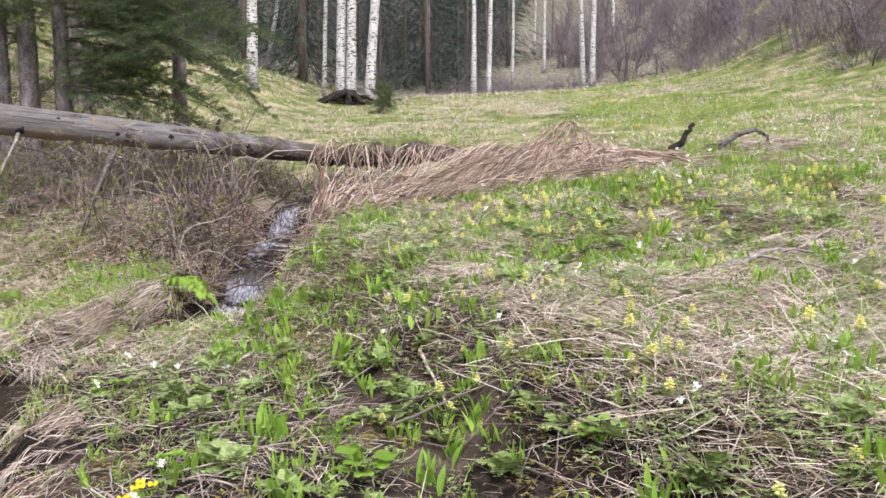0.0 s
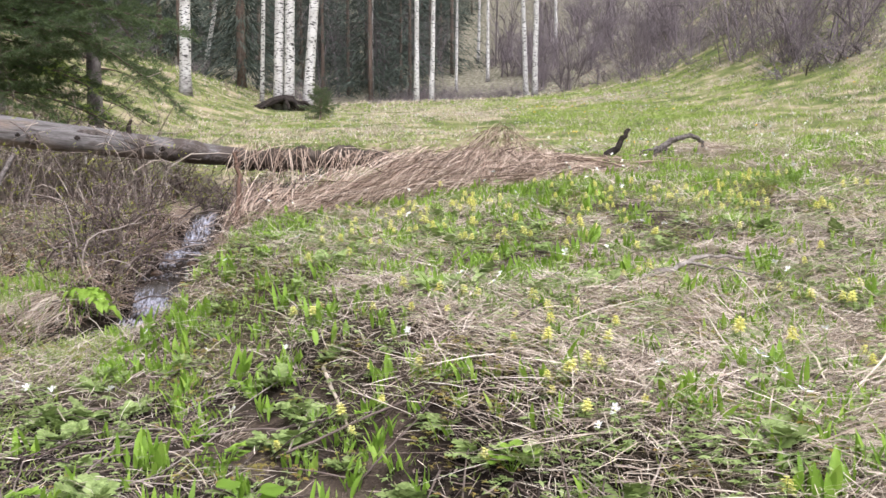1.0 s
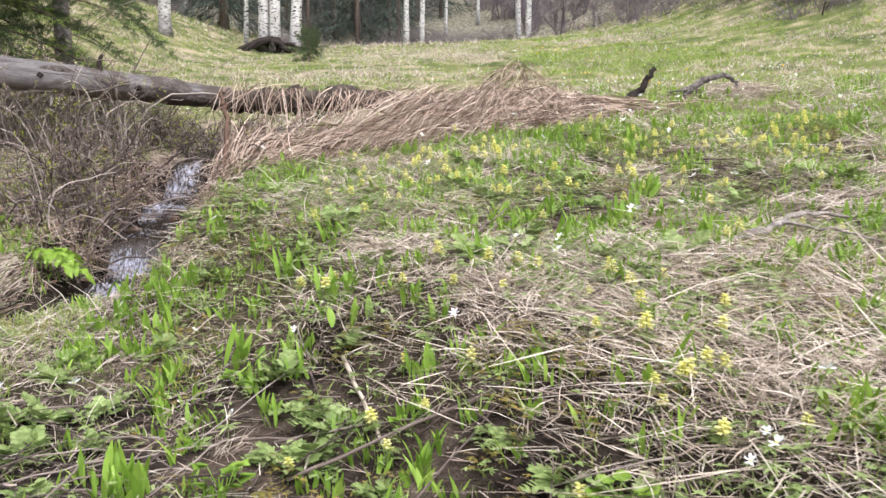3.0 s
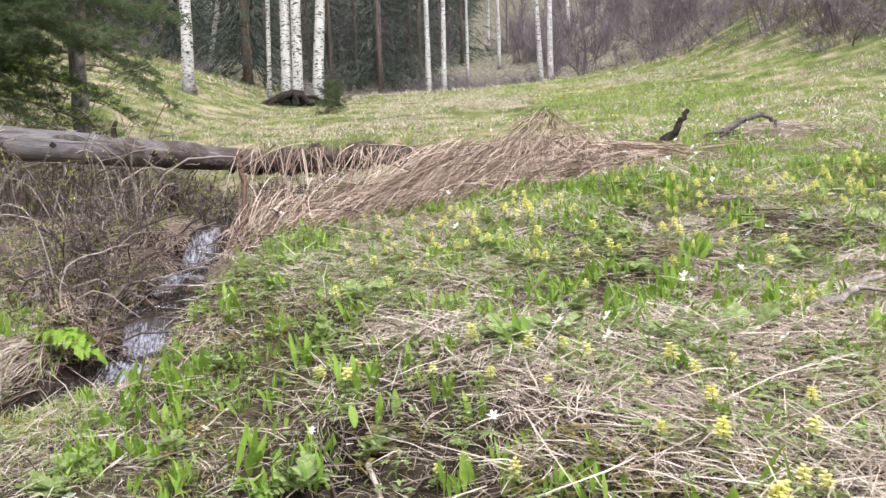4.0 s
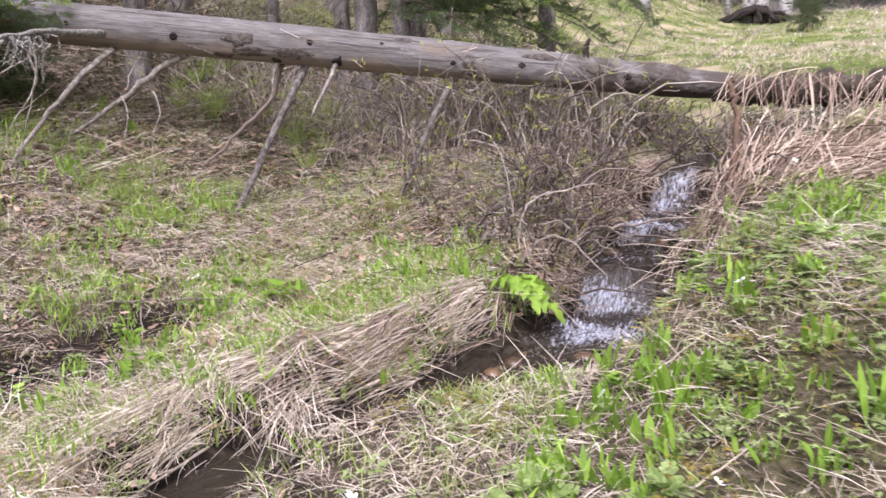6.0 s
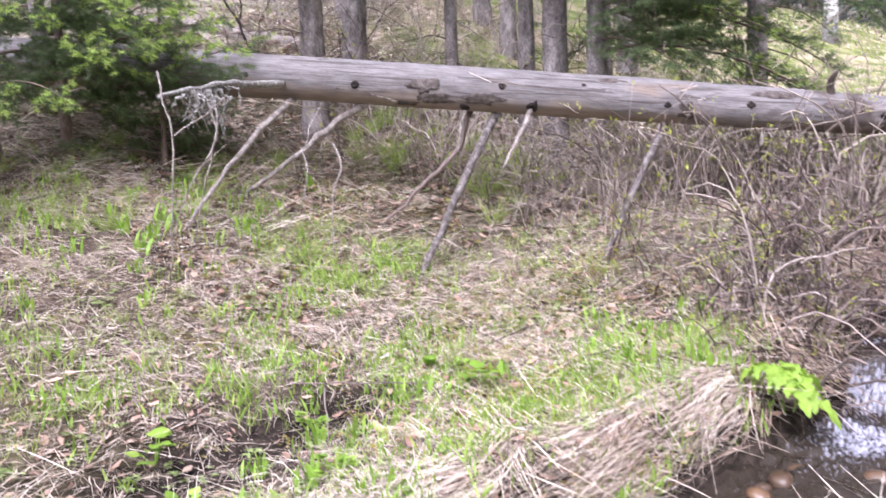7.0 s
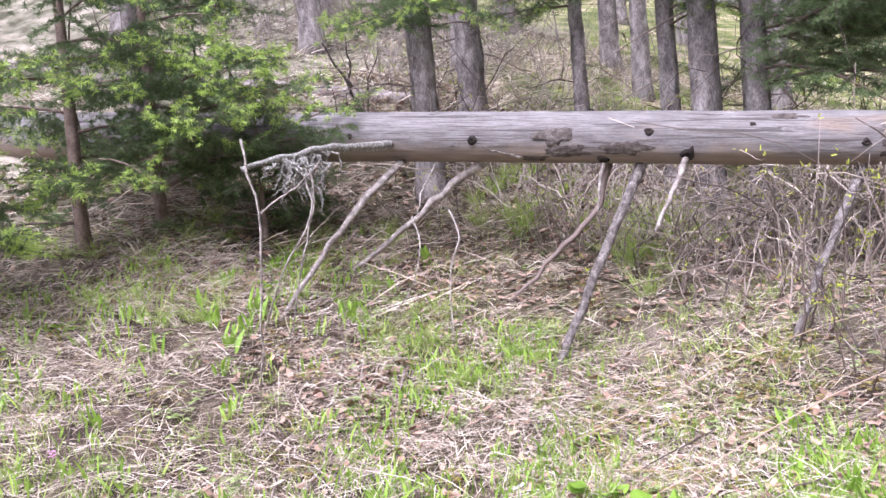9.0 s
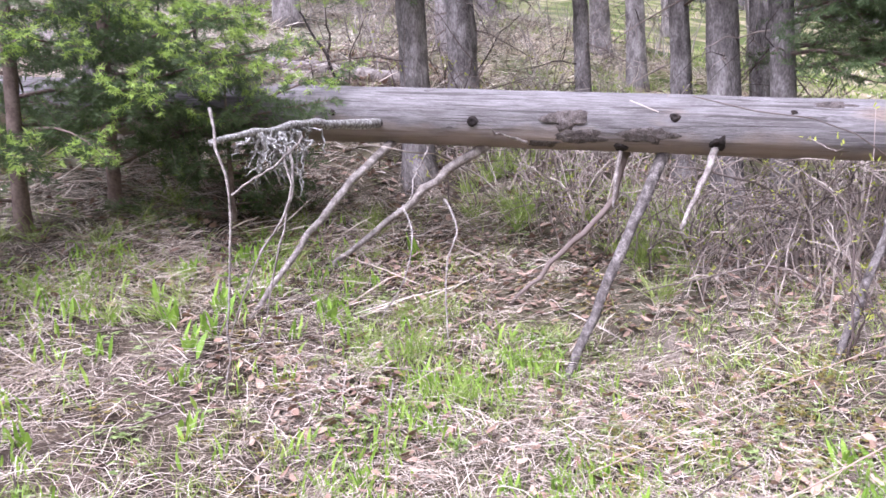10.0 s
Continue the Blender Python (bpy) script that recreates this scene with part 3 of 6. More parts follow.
def make_log():
    fallen = thing("fallen_log", "long grey weathered fallen spruce trunk lying across the brook", "log", tuple(log_point(-5.0)[0]))
    axis = unit(LOG_B - LOG_A)
    frame_x = axis
    frame_y = unit(np.cross((0, 0, 1.0), axis))
    frame_z = np.cross(frame_x, frame_y)
    turn = Matrix(np.stack([frame_x, frame_y, frame_z], 1).tolist()).to_4x4()
    fallen.matrix_world = Matrix.Translation(log_point(-5.0)[0].tolist()) @ turn
    inv = np.array(fallen.matrix_world.inverted())

    def local(v):
        return np.asarray(v) @ inv[:3, :3].T + inv[:3, 3]

    n, sides = 260, 40
    x = np.linspace(LOG_A[0], LOG_B[0], n)
    c = np.array([log_point(k)[0] for k in x])
    r = np.array([log_point(k)[1] for k in x])
    a = np.arange(sides) / sides * 2 * np.pi
    s = np.linalg.norm(c - c[0], axis=1)
    gs, ga = np.meshgrid(s, a, indexing="ij")
    rr = r[:, None] * (1 + 0.028 * fractal(gs * 1.1, np.cos(ga) * 1.5 + 3 + np.sin(ga), 41) + 0.02 * fractal(gs * 0.9, ga * 3.2, 44))
    crack = np.abs(fractal(gs * 0.5, ga * 2.4 + 0.3 * np.sin(gs), 52, 2))
    rr -= 0.012 * np.clip(1 - crack / 0.06, 0, 1)
    rot = smooth(-3.0, -1.7, x)[:, None]
    rr *= 1 + rot * 0.12 * fractal(gs * 6, ga * 2, 57)
    lx = local(c)
    v = np.stack([np.repeat(lx[:, :1], sides, 1), lx[:, 1:2] + rr * np.cos(ga), lx[:, 2:3] + rr * np.sin(ga)], -1)
    i, j = np.meshgrid(np.arange(n - 1), np.arange(sides), indexing="ij")
    k = (j + 1) % sides
    q = np.stack([i * sides + j, i * sides + k, (i + 1) * sides + k, (i + 1) * sides + j], -1).reshape(-1, 4)
    acc = Acc().add(v, q[:, ::-1])
    for e, row in ((0, 0), (n - 1, 1)):
        rim = v[e]
        acc.add(np.r_[rim, rim.mean(0)[None]], [[(m if row else (m + 1) % sides), ((m + 1) % sides if row else m), sides, sides] for m in range(sides)])
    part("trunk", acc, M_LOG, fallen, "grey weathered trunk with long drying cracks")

    def add(name, pts, r0, r1, material, label="", wobble=0.004, sides=7, parent=None):
        vv, qq = limb(pts, r0, r1, sides, wobble)
        return part(name, Acc().add(local(vv), qq), material, parent or fallen, label)

    def surface(x, down, out=1.0):
        """A point of the trunk's near side at x, down 1 at its underside."""
        p, rad = log_point(x)
        ang = down * math.pi / 2
        return p + rad * 0.92 * (-frame_y * math.cos(ang) * out - frame_z * math.sin(ang))

    g = lambda px, py, up=0.0: np.array([px, py, ground_z(px, py) + up])
    # branches that prop the trunk, with their feet in the grass
    foot = g(-5.16, 8.3, -0.05)
    top = surface(-4.88, 0.98)
    add("branch", [top, top * 0.6 + foot * 0.4 + (0.03, -0.02, 0.04), top * 0.3 + foot * 0.7, foot], 0.036, 0.024, M_PROP, "rough grey-brown propping branch", 0.005)
    foot = g(-3.98, 8.9, -0.05)
    top = surface(-3.72, 0.95)
    add("branch", [top, top * 0.5 + foot * 0.5 + (0.02, -0.04, 0.03), foot], 0.03, 0.018, M_PROP, "rough grey propping branch", 0.006)
    foot = g(-6.42, 7.18, -0.03)
    top = surface(-6.42, 0.95)
    add("branch", [top, (-6.32, 7.85, 1.72), (-6.33, 7.5, 1.4), foot], 0.03, 0.014, M_DEAD, "bare bleached branch", 0.005)
    add("branch", [surface(-5.85, 1.0), (-6.1, 8.52, 1.8), (-6.3, 8.4, 1.62), g(-6.68, 7.95, -0.02)], 0.034, 0.014, M_DEAD, "bare bleached branch", 0.006)
    top = surface(-5.1, 1.0)
    add("branch", [top + (0, 0.05, 0), top + (-0.05, 0.0, -0.3), g(-5.55, 8.75, 0.25), g(-5.75, 8.6, -0.02)], 0.022, 0.012, M_TWIG, "dark slanting branch", 0.012)
    # short broken stubs
    top = surface(-4.62, 0.55)
    add("branch_stub", [top, top + (-0.03, -0.14, -0.2), top + (-0.1, -0.26, -0.44)], 0.022, 0.012, M_DEAD, "pale broken branch stub", 0.004)
    top = surface(-5.1, 0.75)
    add("branch_stub", [top, top + (0.0, -0.06, -0.14), top + (-0.02, -0.08, -0.34)], 0.014, 0.007, M_DEAD, "pale broken branch stub", 0.003)
    top = surface(-3.1, 0.85)
    add("branch_stub", [top, top + (0, -0.03, -0.08), top + (0, -0.04, -0.14)], 0.016, 0.012, M_DEAD, "pale broken branch stub", 0.001)
    top = surface(-2.86, 0.9)
    add("branch_stub", [top, top + (-0.01, -0.02, -0.05), top + (-0.03, -0.03, -0.1)], 0.012, 0.008, M_DEAD, "pale broken branch stub", 0.001)
    top = surface(-2.72, -0.8)
    add("branch_stub", [top - (0, 0, 0.03), top + (0.0, -0.02, 0.08), top + (0.04, -0.04, 0.15)], 0.034, 0.016, M_ROT, "dark broken branch stub", 0.002)
    # the lichened branch with hanging twigs
    top = surface(-6.46, 0.3) + (0, 0, 0.02)
    main = add("branch", [top, (-6.33, 7.75, 2.09), (-6.12, 7.2, 2.03), (-5.9, 6.72, 1.94)], 0.033, 0.015, M_LICHEN, "lichen-covered broken branch", 0.006)
    for k in range(46):
        s = rng.uniform(0.25, 0.75)
        p = np.array([-6.36, 7.8, 2.09]) * (1 - s) + np.array([-5.95, 6.8, 1.95]) * s
        az, run, drop = rng.uniform(0, 6.28), rng.uniform(0.02, 0.12), rng.uniform(0.05, 0.4) * rng.uniform(0.4, 1.0)
        m = p + np.array([math.cos(az) * run, math.sin(az) * run, -drop * 0.4])
        e = m + np.array([rng.normal(0, 0.05), rng.normal(0, 0.05), -drop * 0.6])
        vv, qq = limb([p, (p + m) / 2 + rng.normal(0, 0.03, 3), m, (m + e) / 2 + rng.normal(0, 0.035, 3), e], rng.uniform(0.006, 0.015), 0.003, 6, 0.008, 14)
        part("twig", Acc().add(local(vv), qq), M_LICHEN, main, "lichen-crusted twig")
    for pts, r0 in (([(-6.15, 7.3, 2.0), (-5.98, 7.25, 1.76), (-6.02, 7.15, 1.5), g(-6.2, 7.1)], 0.009), ([(-6.1, 7.2, 1.98), (-5.9, 7.2, 1.7), (-6.0, 7.0, 1.42), g(-6.25, 6.95)], 0.008),
                    ([(-5.93, 6.74, 2.1), (-5.85, 6.72, 1.9), (-5.80, 6.74, 1.70), (-5.86, 6.75, 1.4), g(-5.92, 6.72)], 0.008), ([(-5.80, 6.74, 1.70), (-5.68, 6.9, 1.82), (-5.6, 7.0, 1.95)], 0.006),
                    ([(-5.86, 8.2, 1.62), (-5.66, 8.1, 1.5), (-5.7, 8.0, 1.25), g(-5.6, 7.9)], 0.008), ([(-6.0, 8.0, 1.6), (-5.83, 7.9, 1.45), (-5.8, 7.8, 1.2), (-5.9, 7.7, 1.0)], 0.006),
                    ([surface(-6.2, 1.0), (-6.0, 8.1, 1.75), (-5.9, 7.95, 1.6)], 0.007), ([surface(-5.6, 0.7), (-5.55, 8.3, 1.98), (-5.5, 8.2, 2.0)], 0.012)):
        add("twig", pts, r0, 0.004, M_DEAD, "thin bare twig", 0.006, 5)
    # knots and bark scraps
    for kx, dn, size in ((-5.9, 0.1, 0.034), (-4.83, -0.12, 0.03), (-6.75, 0.0, 0.022), (-4.28, -0.3, 0.017), (-3.72, 0.12, 0.027), (-3.2, -0.05, 0.028), (-4.62, 0.45, 0.045), (-5.1, 0.65, 0.04), (-2.4, 0.0, 0.03)):
        p = surface(kx, dn)
        out = unit(p - log_point(kx)[0])
        u1, u2 = axis, np.cross(axis, out)
        a8 = np.arange(12) / 12 * 2 * np.pi
        rings = []
        for rad, h in ((1.3, -0.018), (0.95, 0.002), (0.6, 0.006), (0.34, 0.002)):
            wob = (1 + rng.normal(0, 0.16, 12)) * 0.8
            rings.append(p + out * (0.08 * log_point(kx)[1] + 0.006 + h) + size * rad * wob[:, None] * (np.cos(a8)[:, None] * u1 * 1.15 + np.sin(a8)[:, None] * u2))
        vv = np.concatenate(rings + [[p + out * (0.08 * log_point(kx)[1] + 0.004)]])
        qq = [[r * 12 + m, r * 12 + (m + 1) % 12, (r + 1) * 12 + (m + 1) % 12, (r + 1) * 12 + m] for r in range(3) for m in range(12)] + [[36 + m, 36 + (m + 1) % 12, 48, 48] for m in range(12)]
        part("knot", Acc().add(local(vv), qq), M_CHAR, fallen, "dark knot")
    for kx, dn, w, h in ((-5.38, 0.02, 0.11, 0.065), (-5.32, 0.42, 0.13, 0.05), (-4.95, 0.28, 0.12, 0.055), (-5.5, 0.62, 0.09, 0.035), (-3.6, 0.25, 0.07, 0.08), (-2.62, -0.15, 0.13, 0.08), (-2.35, 0.35, 0.10, 0.06),
                         (-2.05, -0.2, 0.12, 0.06), (-1.85, 0.3, 0.10, 0.05), (-3.05, -0.45, 0.12, 0.04), (-4.1, -0.55, 0.10, 0.03)):
        rings, around = 6, 30
        acc2 = Acc()
        a30 = np.arange(around) / around * 2 * np.pi
        edge = 1 + 0.45 * fractal(np.cos(a30) * 1.6 + kx * 9, np.sin(a30) * 1.6 + 4, 67)
        rows = []
        for ring in range(rings):
            f = ring / (rings - 1)
            u, wv = w * f * edge * np.cos(a30), h * f * edge * np.sin(a30)
            row = []
            for du, dv in zip(u, wv):
                p, rad = log_point(kx + du)
                ang = dn * math.pi / 2 + dv / rad
                lift = (0.004 + 0.005 * noise.noise(Vector((du * 45 + kx, dv * 45, ring * 0.4)))) * (1 if ring < rings - 1 else -0.6)
                row.append(p + (rad * 1.0 + lift) * (-frame_y * math.cos(ang) - frame_z * math.sin(ang)))
            rows.append(row)
        vv = np.concatenate(rows)
        acc2.add(local(vv), [[r * around + m, (r + 1) * around + m, (r + 1) * around + (m + 1) % around, r * around + (m + 1) % around] for r in range(rings - 1) for m in range(around)])
        part("bark_scrap", acc2, M_SCRAP, fallen, "scrap of old scaly bark")
    return fallen


make_log()


# ---- trees ----
def trunk_mesh(name, points, radii, material, sides=14, n=40, flare=0.0, lump=0.03):
    pts = np.array(points, float)
    s = np.r_[0, np.cumsum(np.linalg.norm(np.diff(pts, axis=0), axis=1))]
    t = np.linspace(0, s[-1], n)
    c = np.stack([np.interp(t, s, pts[:, k]) for k in range(3)], -1)
    r = np.interp(t, s, radii) * (1 + flare * np.exp(-t / 0.25))
    return Acc().add(*tube(c, r, sides, ripple=lump)).mesh(name, material)


def birch(place, r, tall, lean=(0, 0), stems=1, crown=True, label="white-barked birch with a bare spring crown", name="birch_tree", offs=None, leans=None):
    tree = thing(name, label, "tree", place, "birches in the meadow")
    for k in range(stems):
        off = np.array([(k - (stems - 1) / 2) * r * 1.75, rng.normal(0, 0.1), -0.15]) if stems > 1 else np.array([0, 0, -0.15])
        ln = np.array([lean[0] + (k - (stems - 1) / 2) * 0.05, lean[1], 1.0])
        if offs:
            off, ln = np.array([offs[k], rng.normal(0, 0.08), -0.15]), np.array([leans[k], lean[1], 1.0])
        bow = rng.normal(0, 0.05, 2)
        pts = [off + ln * tall * q + np.r_[bow * math.sin(q * 3.1) * tall * 0.05, 0] for q in np.linspace(0, 1, 9)]
        part("trunk", trunk_mesh("trunk", pts, np.linspace(r, r * 0.25, 9), M_BIRCH, 12, 40, 0.35), M_BIRCH, tree)
        if crown:
            tw = Acc()
            for _ in range(26):
                q = rng.uniform(0.42, 1)
                p = off + ln * tall * q
                az = rng.uniform(0, 2 * np.pi)
                L = tall * (1.15 - q) * rng.uniform(0.2, 0.34)
                d = np.array([math.cos(az), math.sin(az), rng.uniform(0.5, 1.2)])
                e = p + d * L
                tw.add(*limb([p, p + d * L * 0.5, e + (0, 0, -0.1 * L)], r * 0.18, 0.006, 4, 0.02, 6))
                for _ in range(5):
                    m = p + d * L * rng.uniform(0.4, 1)
                    f = m + rng.normal(0, 0.4, 3) * L * 0.5 - (0, 0, 0.25 * L)
                    tw.add(*limb([m, (m + f) / 2 + (0, 0, 0.1), f], 0.009, 0.003, 3, 0.0, 4))
            part("crown", tw, M_SHRUB, tree, "bare purplish twigs", "stuff")
    return tree


def needles_on(acc, fresh, a, b, count, length, width, spread=0.5):
    """Needles along the shoot from a to b, combed towards its tip; the outer ones go to fresh where it is given."""
    t = rng.uniform(0, 1, count)
    d = unit(b - a)
    p = a + t[:, None] * (b - a)
    side = unit(np.cross(rng.normal(size=(count, 3)), d))
    side[:, 2] *= 0.65
    dirs = unit(d * spread + side)
    L = length * rng.uniform(0.7, 1.1, count)
    out = (t > 0.45) if fresh is not None else np.zeros(count, bool)
    for sel, to in ((~out, acc), (out, fresh)):
        if sel.any():
            to.add(*ribbons(p[sel], dirs[sel], L[sel], width, np.zeros((sel.sum(), 3)), 1, 0.4, 0.85))


def fir_branch(wood, leaf, fresh, p, az, length, droop, rise, dense, nlen, nwid, r0, bright):
    """One limb with flat sprays of needles to both sides; bright: the chance of pale new growth on a shoot's tip."""
    d = np.array([math.cos(az), math.sin(az), 0.0])
    s = np.array([-d[1], d[0], 0.0])

    def at(t):
        return p + d * length * t + np.array([0, 0, length * (rise * t - droop * t * t)])

    line = np.array([at(t) for t in np.linspace(0, 1, 7)])
    wood.add(*tube(line, np.linspace(r0, 0.003, 7), 4))
    k = max(5, int(length * dense))
    lit = rng.uniform() < bright
    per = (8.0 if nlen > 0.037 else 11.0) / nlen
    for t in np.linspace(0.1, 1.0, k):
        for sg in (-1, 1):
            if rng.uniform() < 0.08:
                continue
            b = at(t)
            new_tip = fresh if lit and t > 0.5 and rng.uniform() < 0.8 else None
            tl = (0.11 + 0.42 * length * (1 - t) ** 0.8) * rng.uniform(0.55, 1.05)
            tip = b + (d * rng.uniform(0.45, 0.9) + s * sg) * tl * 0.8 + np.array([0, 0, rng.uniform(-0.55, 0.3) * tl])
            wood.add(*tube(np.array([b, (b + tip) / 2 + (0, 0, 0.02), tip]), (0.003, 0.0025, 0.0015), 3, cap=False))
            needles_on(leaf, new_tip, b, tip, max(8, int(tl * per)), nlen, nwid)
            if tl > 0.13:
                for q in (0.35, 0.7):
                    c = b + (tip - b) * q
                    for sg2 in (-1, 1):
                        e2 = c + (unit(tip - b) * 0.75 + sg2 * unit(np.cross(tip - b, (0, 0, 1.0))) * 0.7) * tl * 0.42 * (1.15 - q) + np.array([0, 0, rng.uniform(-0.09, 0.06)])
                        needles_on(leaf, new_tip, c, e2, max(6, int(np.linalg.norm(e2 - c) * per * 1.1)), nlen, nwid)
    needles_on(leaf, fresh if lit else None, at(0.75), at(1.0), int(0.25 * length * per) + 8, nlen, nwid)


def fir(place, tall, r, first, last, count, reach, label, name="fir_tree", droop=0.25, rise=0.1, dense=9, nlen=0.026, nwid=0.004, new_growth=0.0,
        lean=(0, 0), face=None, dead=0, group="", bark=None, top_reach=0.35, extra=()):
    """A fir: tapered trunk, limbs between the heights first and last, dead snags below. face: limbs turn mostly to that azimuth, within a spread."""
    tree = thing(name, label, "tree", place, group)
    pts = [np.array([lean[0] * q * tall, lean[1] * q * tall, q * tall - 0.15]) for q in np.linspace(0, 1, 8)]
    bark = bark or M_BARK
    part("trunk", trunk_mesh("trunk", pts, np.linspace(r, r * 0.12, 8), bark, 14, 60, 0.4, 0.05), bark, tree)
    wood, leaf, fresh = Acc(), Acc(), Acc()
    for k in range(count):
        z = first + (last - first) * (k + rng.uniform(0, 1)) / count
        q = z / tall
        az = rng.uniform(0, 2 * np.pi) if face is None else face[0] + rng.normal(0, face[1])
        L = reach * ((1 - q) * (1 - top_reach) + top_reach) * rng.uniform(0.55, 1.1)
        base = np.array([lean[0] * z, lean[1] * z, z])
        fir_branch(wood, leaf, fresh, base, az, L, droop * rng.uniform(0.2, 2.2), rise * rng.uniform(-0.5, 2.6), dense, nlen, nwid, 0.006 + 0.006 * L, new_growth)
    for z, az, L, dr, ri in extra:
        fir_branch(wood, leaf, fresh, np.array([0, 0, z]), az, L, dr, ri, dense, nlen, nwid, 0.014, 1.0 if new_growth else 0.0)
    part("limb_wood", wood, M_BARK_SMALL, tree, "thin dark limbs", "stuff")
    if leaf.n:
        part("crown", leaf, M_NEEDLE, tree, "dark green needle sprays", "stuff")
    if fresh.n:
        part("crown", fresh, M_NEEDLE_NEW, tree, "bright green young needle sprays", "stuff")
    if dead:
        snag = Acc()
        for _ in range(dead):
            z = rng.uniform(0.4, max(first + 1.5, 1.6))
            az = rng.uniform(0, 2 * np.pi)
            L = rng.uniform(0.3, 1.1)
            a = np.array([lean[0] * z, lean[1] * z, z])
            d = np.array([math.cos(az), math.sin(az), rng.uniform(-0.5, 0.1)])
            snag.add(*limb([a, a + d * L * 0.5, a + d * L + (0, 0, -0.15 * L)], 0.008, 0.002, 4, 0.01, 7))
            for _ in range(3):
                m = a + d * L * rng.uniform(0.3, 0.9)
                snag.add(*limb([m, m + rng.normal(0, 0.12, 3), m + rng.normal(0, 0.22, 3) - (0, 0, 0.1)], 0.004, 0.0015, 3, 0.004, 5))
        part("dead_wood", snag, M_TWIG, tree, "bare dead lower limbs", "stuff")
    return tree


def on_ground(x, y, dz=0.0):
    return (x, y, ground_z(x, y) + dz)


# meadow birches
birch(on_ground(-3.72, 31.3), 0.2, 17, (0.03, 0), 3, label="clump of three white birch stems with dark flared roots", offs=(-0.42, -0.02, 0.62), leans=(0.025, 0.03, 0.075))
birch(on_ground(-6.44, 27.3), 0.19, 15, (0.03, 0.0), label="white birch with a greyish bark at the wood's edge")
for bx, by, br, ln in ((1.16, 46.7, 0.16, 0.005), (2.01, 47.7, 0.15, 0.015), (7.83, 50.9, 0.17, -0.03), (8.01, 48.8, 0.18, 0.02), (7.2, 67.4, 0.15, 0.0), (12.7, 67.7, 0.15, -0.02), (4.4, 63, 0.12, 0.0), (-1.87, 63, 0.16, 0.01),
                       (7.3, 77, 0.15, 0.02), (-8.96, 40.7, 0.12, 0.2), (-5.07, 33.4, 0.09, 0.03)):
    birch(on_ground(bx, by), br, rng.uniform(14, 18), (ln, 0))


def root_mound():
    """The dark flared roots and dead boughs at the foot of the birch clump."""
    c = np.array(on_ground(-3.85, 31.0))
    mound = thing("root_mound", "dark heap of roots and dead boughs at the birch clump's foot", "roots", tuple(c))
    acc = Acc()
    for _ in range(34):
        az, L = rng.uniform(0, 6.28), rng.uniform(0.5, 1.6)
        acc.add(*limb([(0, 0, 0.45), (math.cos(az) * L * 0.5, math.sin(az) * L * 0.5, 0.28), (math.cos(az) * L, math.sin(az) * L, 0.0)], 0.11, 0.03, 6, 0.03, 7))
    part("root_mass", acc, M_CHAR, mound, kind="stuff")


root_mound()

# ---- firs behind the fallen trunk, and the young ones beside it ----
NEAR_FIRS = "firs round the fallen log"
low_limbs = lambda: [(rng.uniform(1.4, 2.4), rng.uniform(-2.3, 0.5), rng.uniform(0.6, 1.3), rng.uniform(0.1, 0.4), rng.uniform(-0.1, 0.25)) for _ in range(9)]
fir(on_ground(-4.76, 10.46), 12, 0.095, 1.1, 4.4, 38, 2.8, "dark fir with long drooping lower limbs behind the log", face=(0.0, 0.6), droop=0.24, rise=0.1, dense=9, nlen=0.042, nwid=0.006, dead=12, group=NEAR_FIRS, new_growth=0.2)
fir(on_ground(-5.2, 10.5), 13, 0.125, 1.9, 6.0, 14, 2.3, "thick grey conifer trunk behind the fallen log", face=(-1.2, 1.2), droop=0.3, dense=8, nlen=0.05, nwid=0.0055, dead=12, group=NEAR_FIRS, new_growth=0.5)
fir(on_ground(-3.9, 12.3), 11, 0.11, 1.2, 5.0, 11, 2.2, "dark fir with low drooping limbs behind the log", droop=0.26, dense=8, nlen=0.045, nwid=0.005, dead=8, group=NEAR_FIRS, new_growth=0.3)
fir(on_ground(-5.75, 12.6), 12, 0.13, 2.2, 5.0, 11, 2.2, "dark fir standing in the wood's edge", droop=0.26, dense=8, nlen=0.045, nwid=0.005, dead=10, group=NEAR_FIRS, new_growth=0.6)
fir(on_ground(-7.5, 10.3), 13, 0.135, 2.3, 6.0, 8, 1.9, "brown-grey conifer trunk behind the fallen log", face=(-0.8, 0.9), droop=0.3, dense=8, nlen=0.042, nwid=0.005, dead=16, new_growth=0.7, extra=low_limbs(), group=NEAR_FIRS)
fir(on_ground(-6.95, 9.12), 12, 0.115, 2.0, 5.5, 7, 1.6, "grey conifer trunk close behind the fallen log", face=(-0.5, 0.9), droop=0.25, dense=8, nlen=0.034, nwid=0.0048, dead=14, new_growth=0.8, extra=low_limbs(), group=NEAR_FIRS)
fir(on_ground(-6.45, 10.6), 10, 0.07, 1.4, 5.0, 9, 1.7, "slim fir with fresh green sprays", face=(-0.8, 1.0), droop=0.2, dense=8, nlen=0.042, nwid=0.005, dead=10, new_growth=0.8, extra=low_limbs(), group=NEAR_FIRS)
fir(on_ground(-5.65, 10.75), 12, 0.085, 1.6, 5.0, 7, 1.6, "slim dark-barked fir behind the log", droop=0.25, dense=8, nlen=0.042, nwid=0.005, dead=10, new_growth=0.6, extra=low_limbs(), group=NEAR_FIRS)
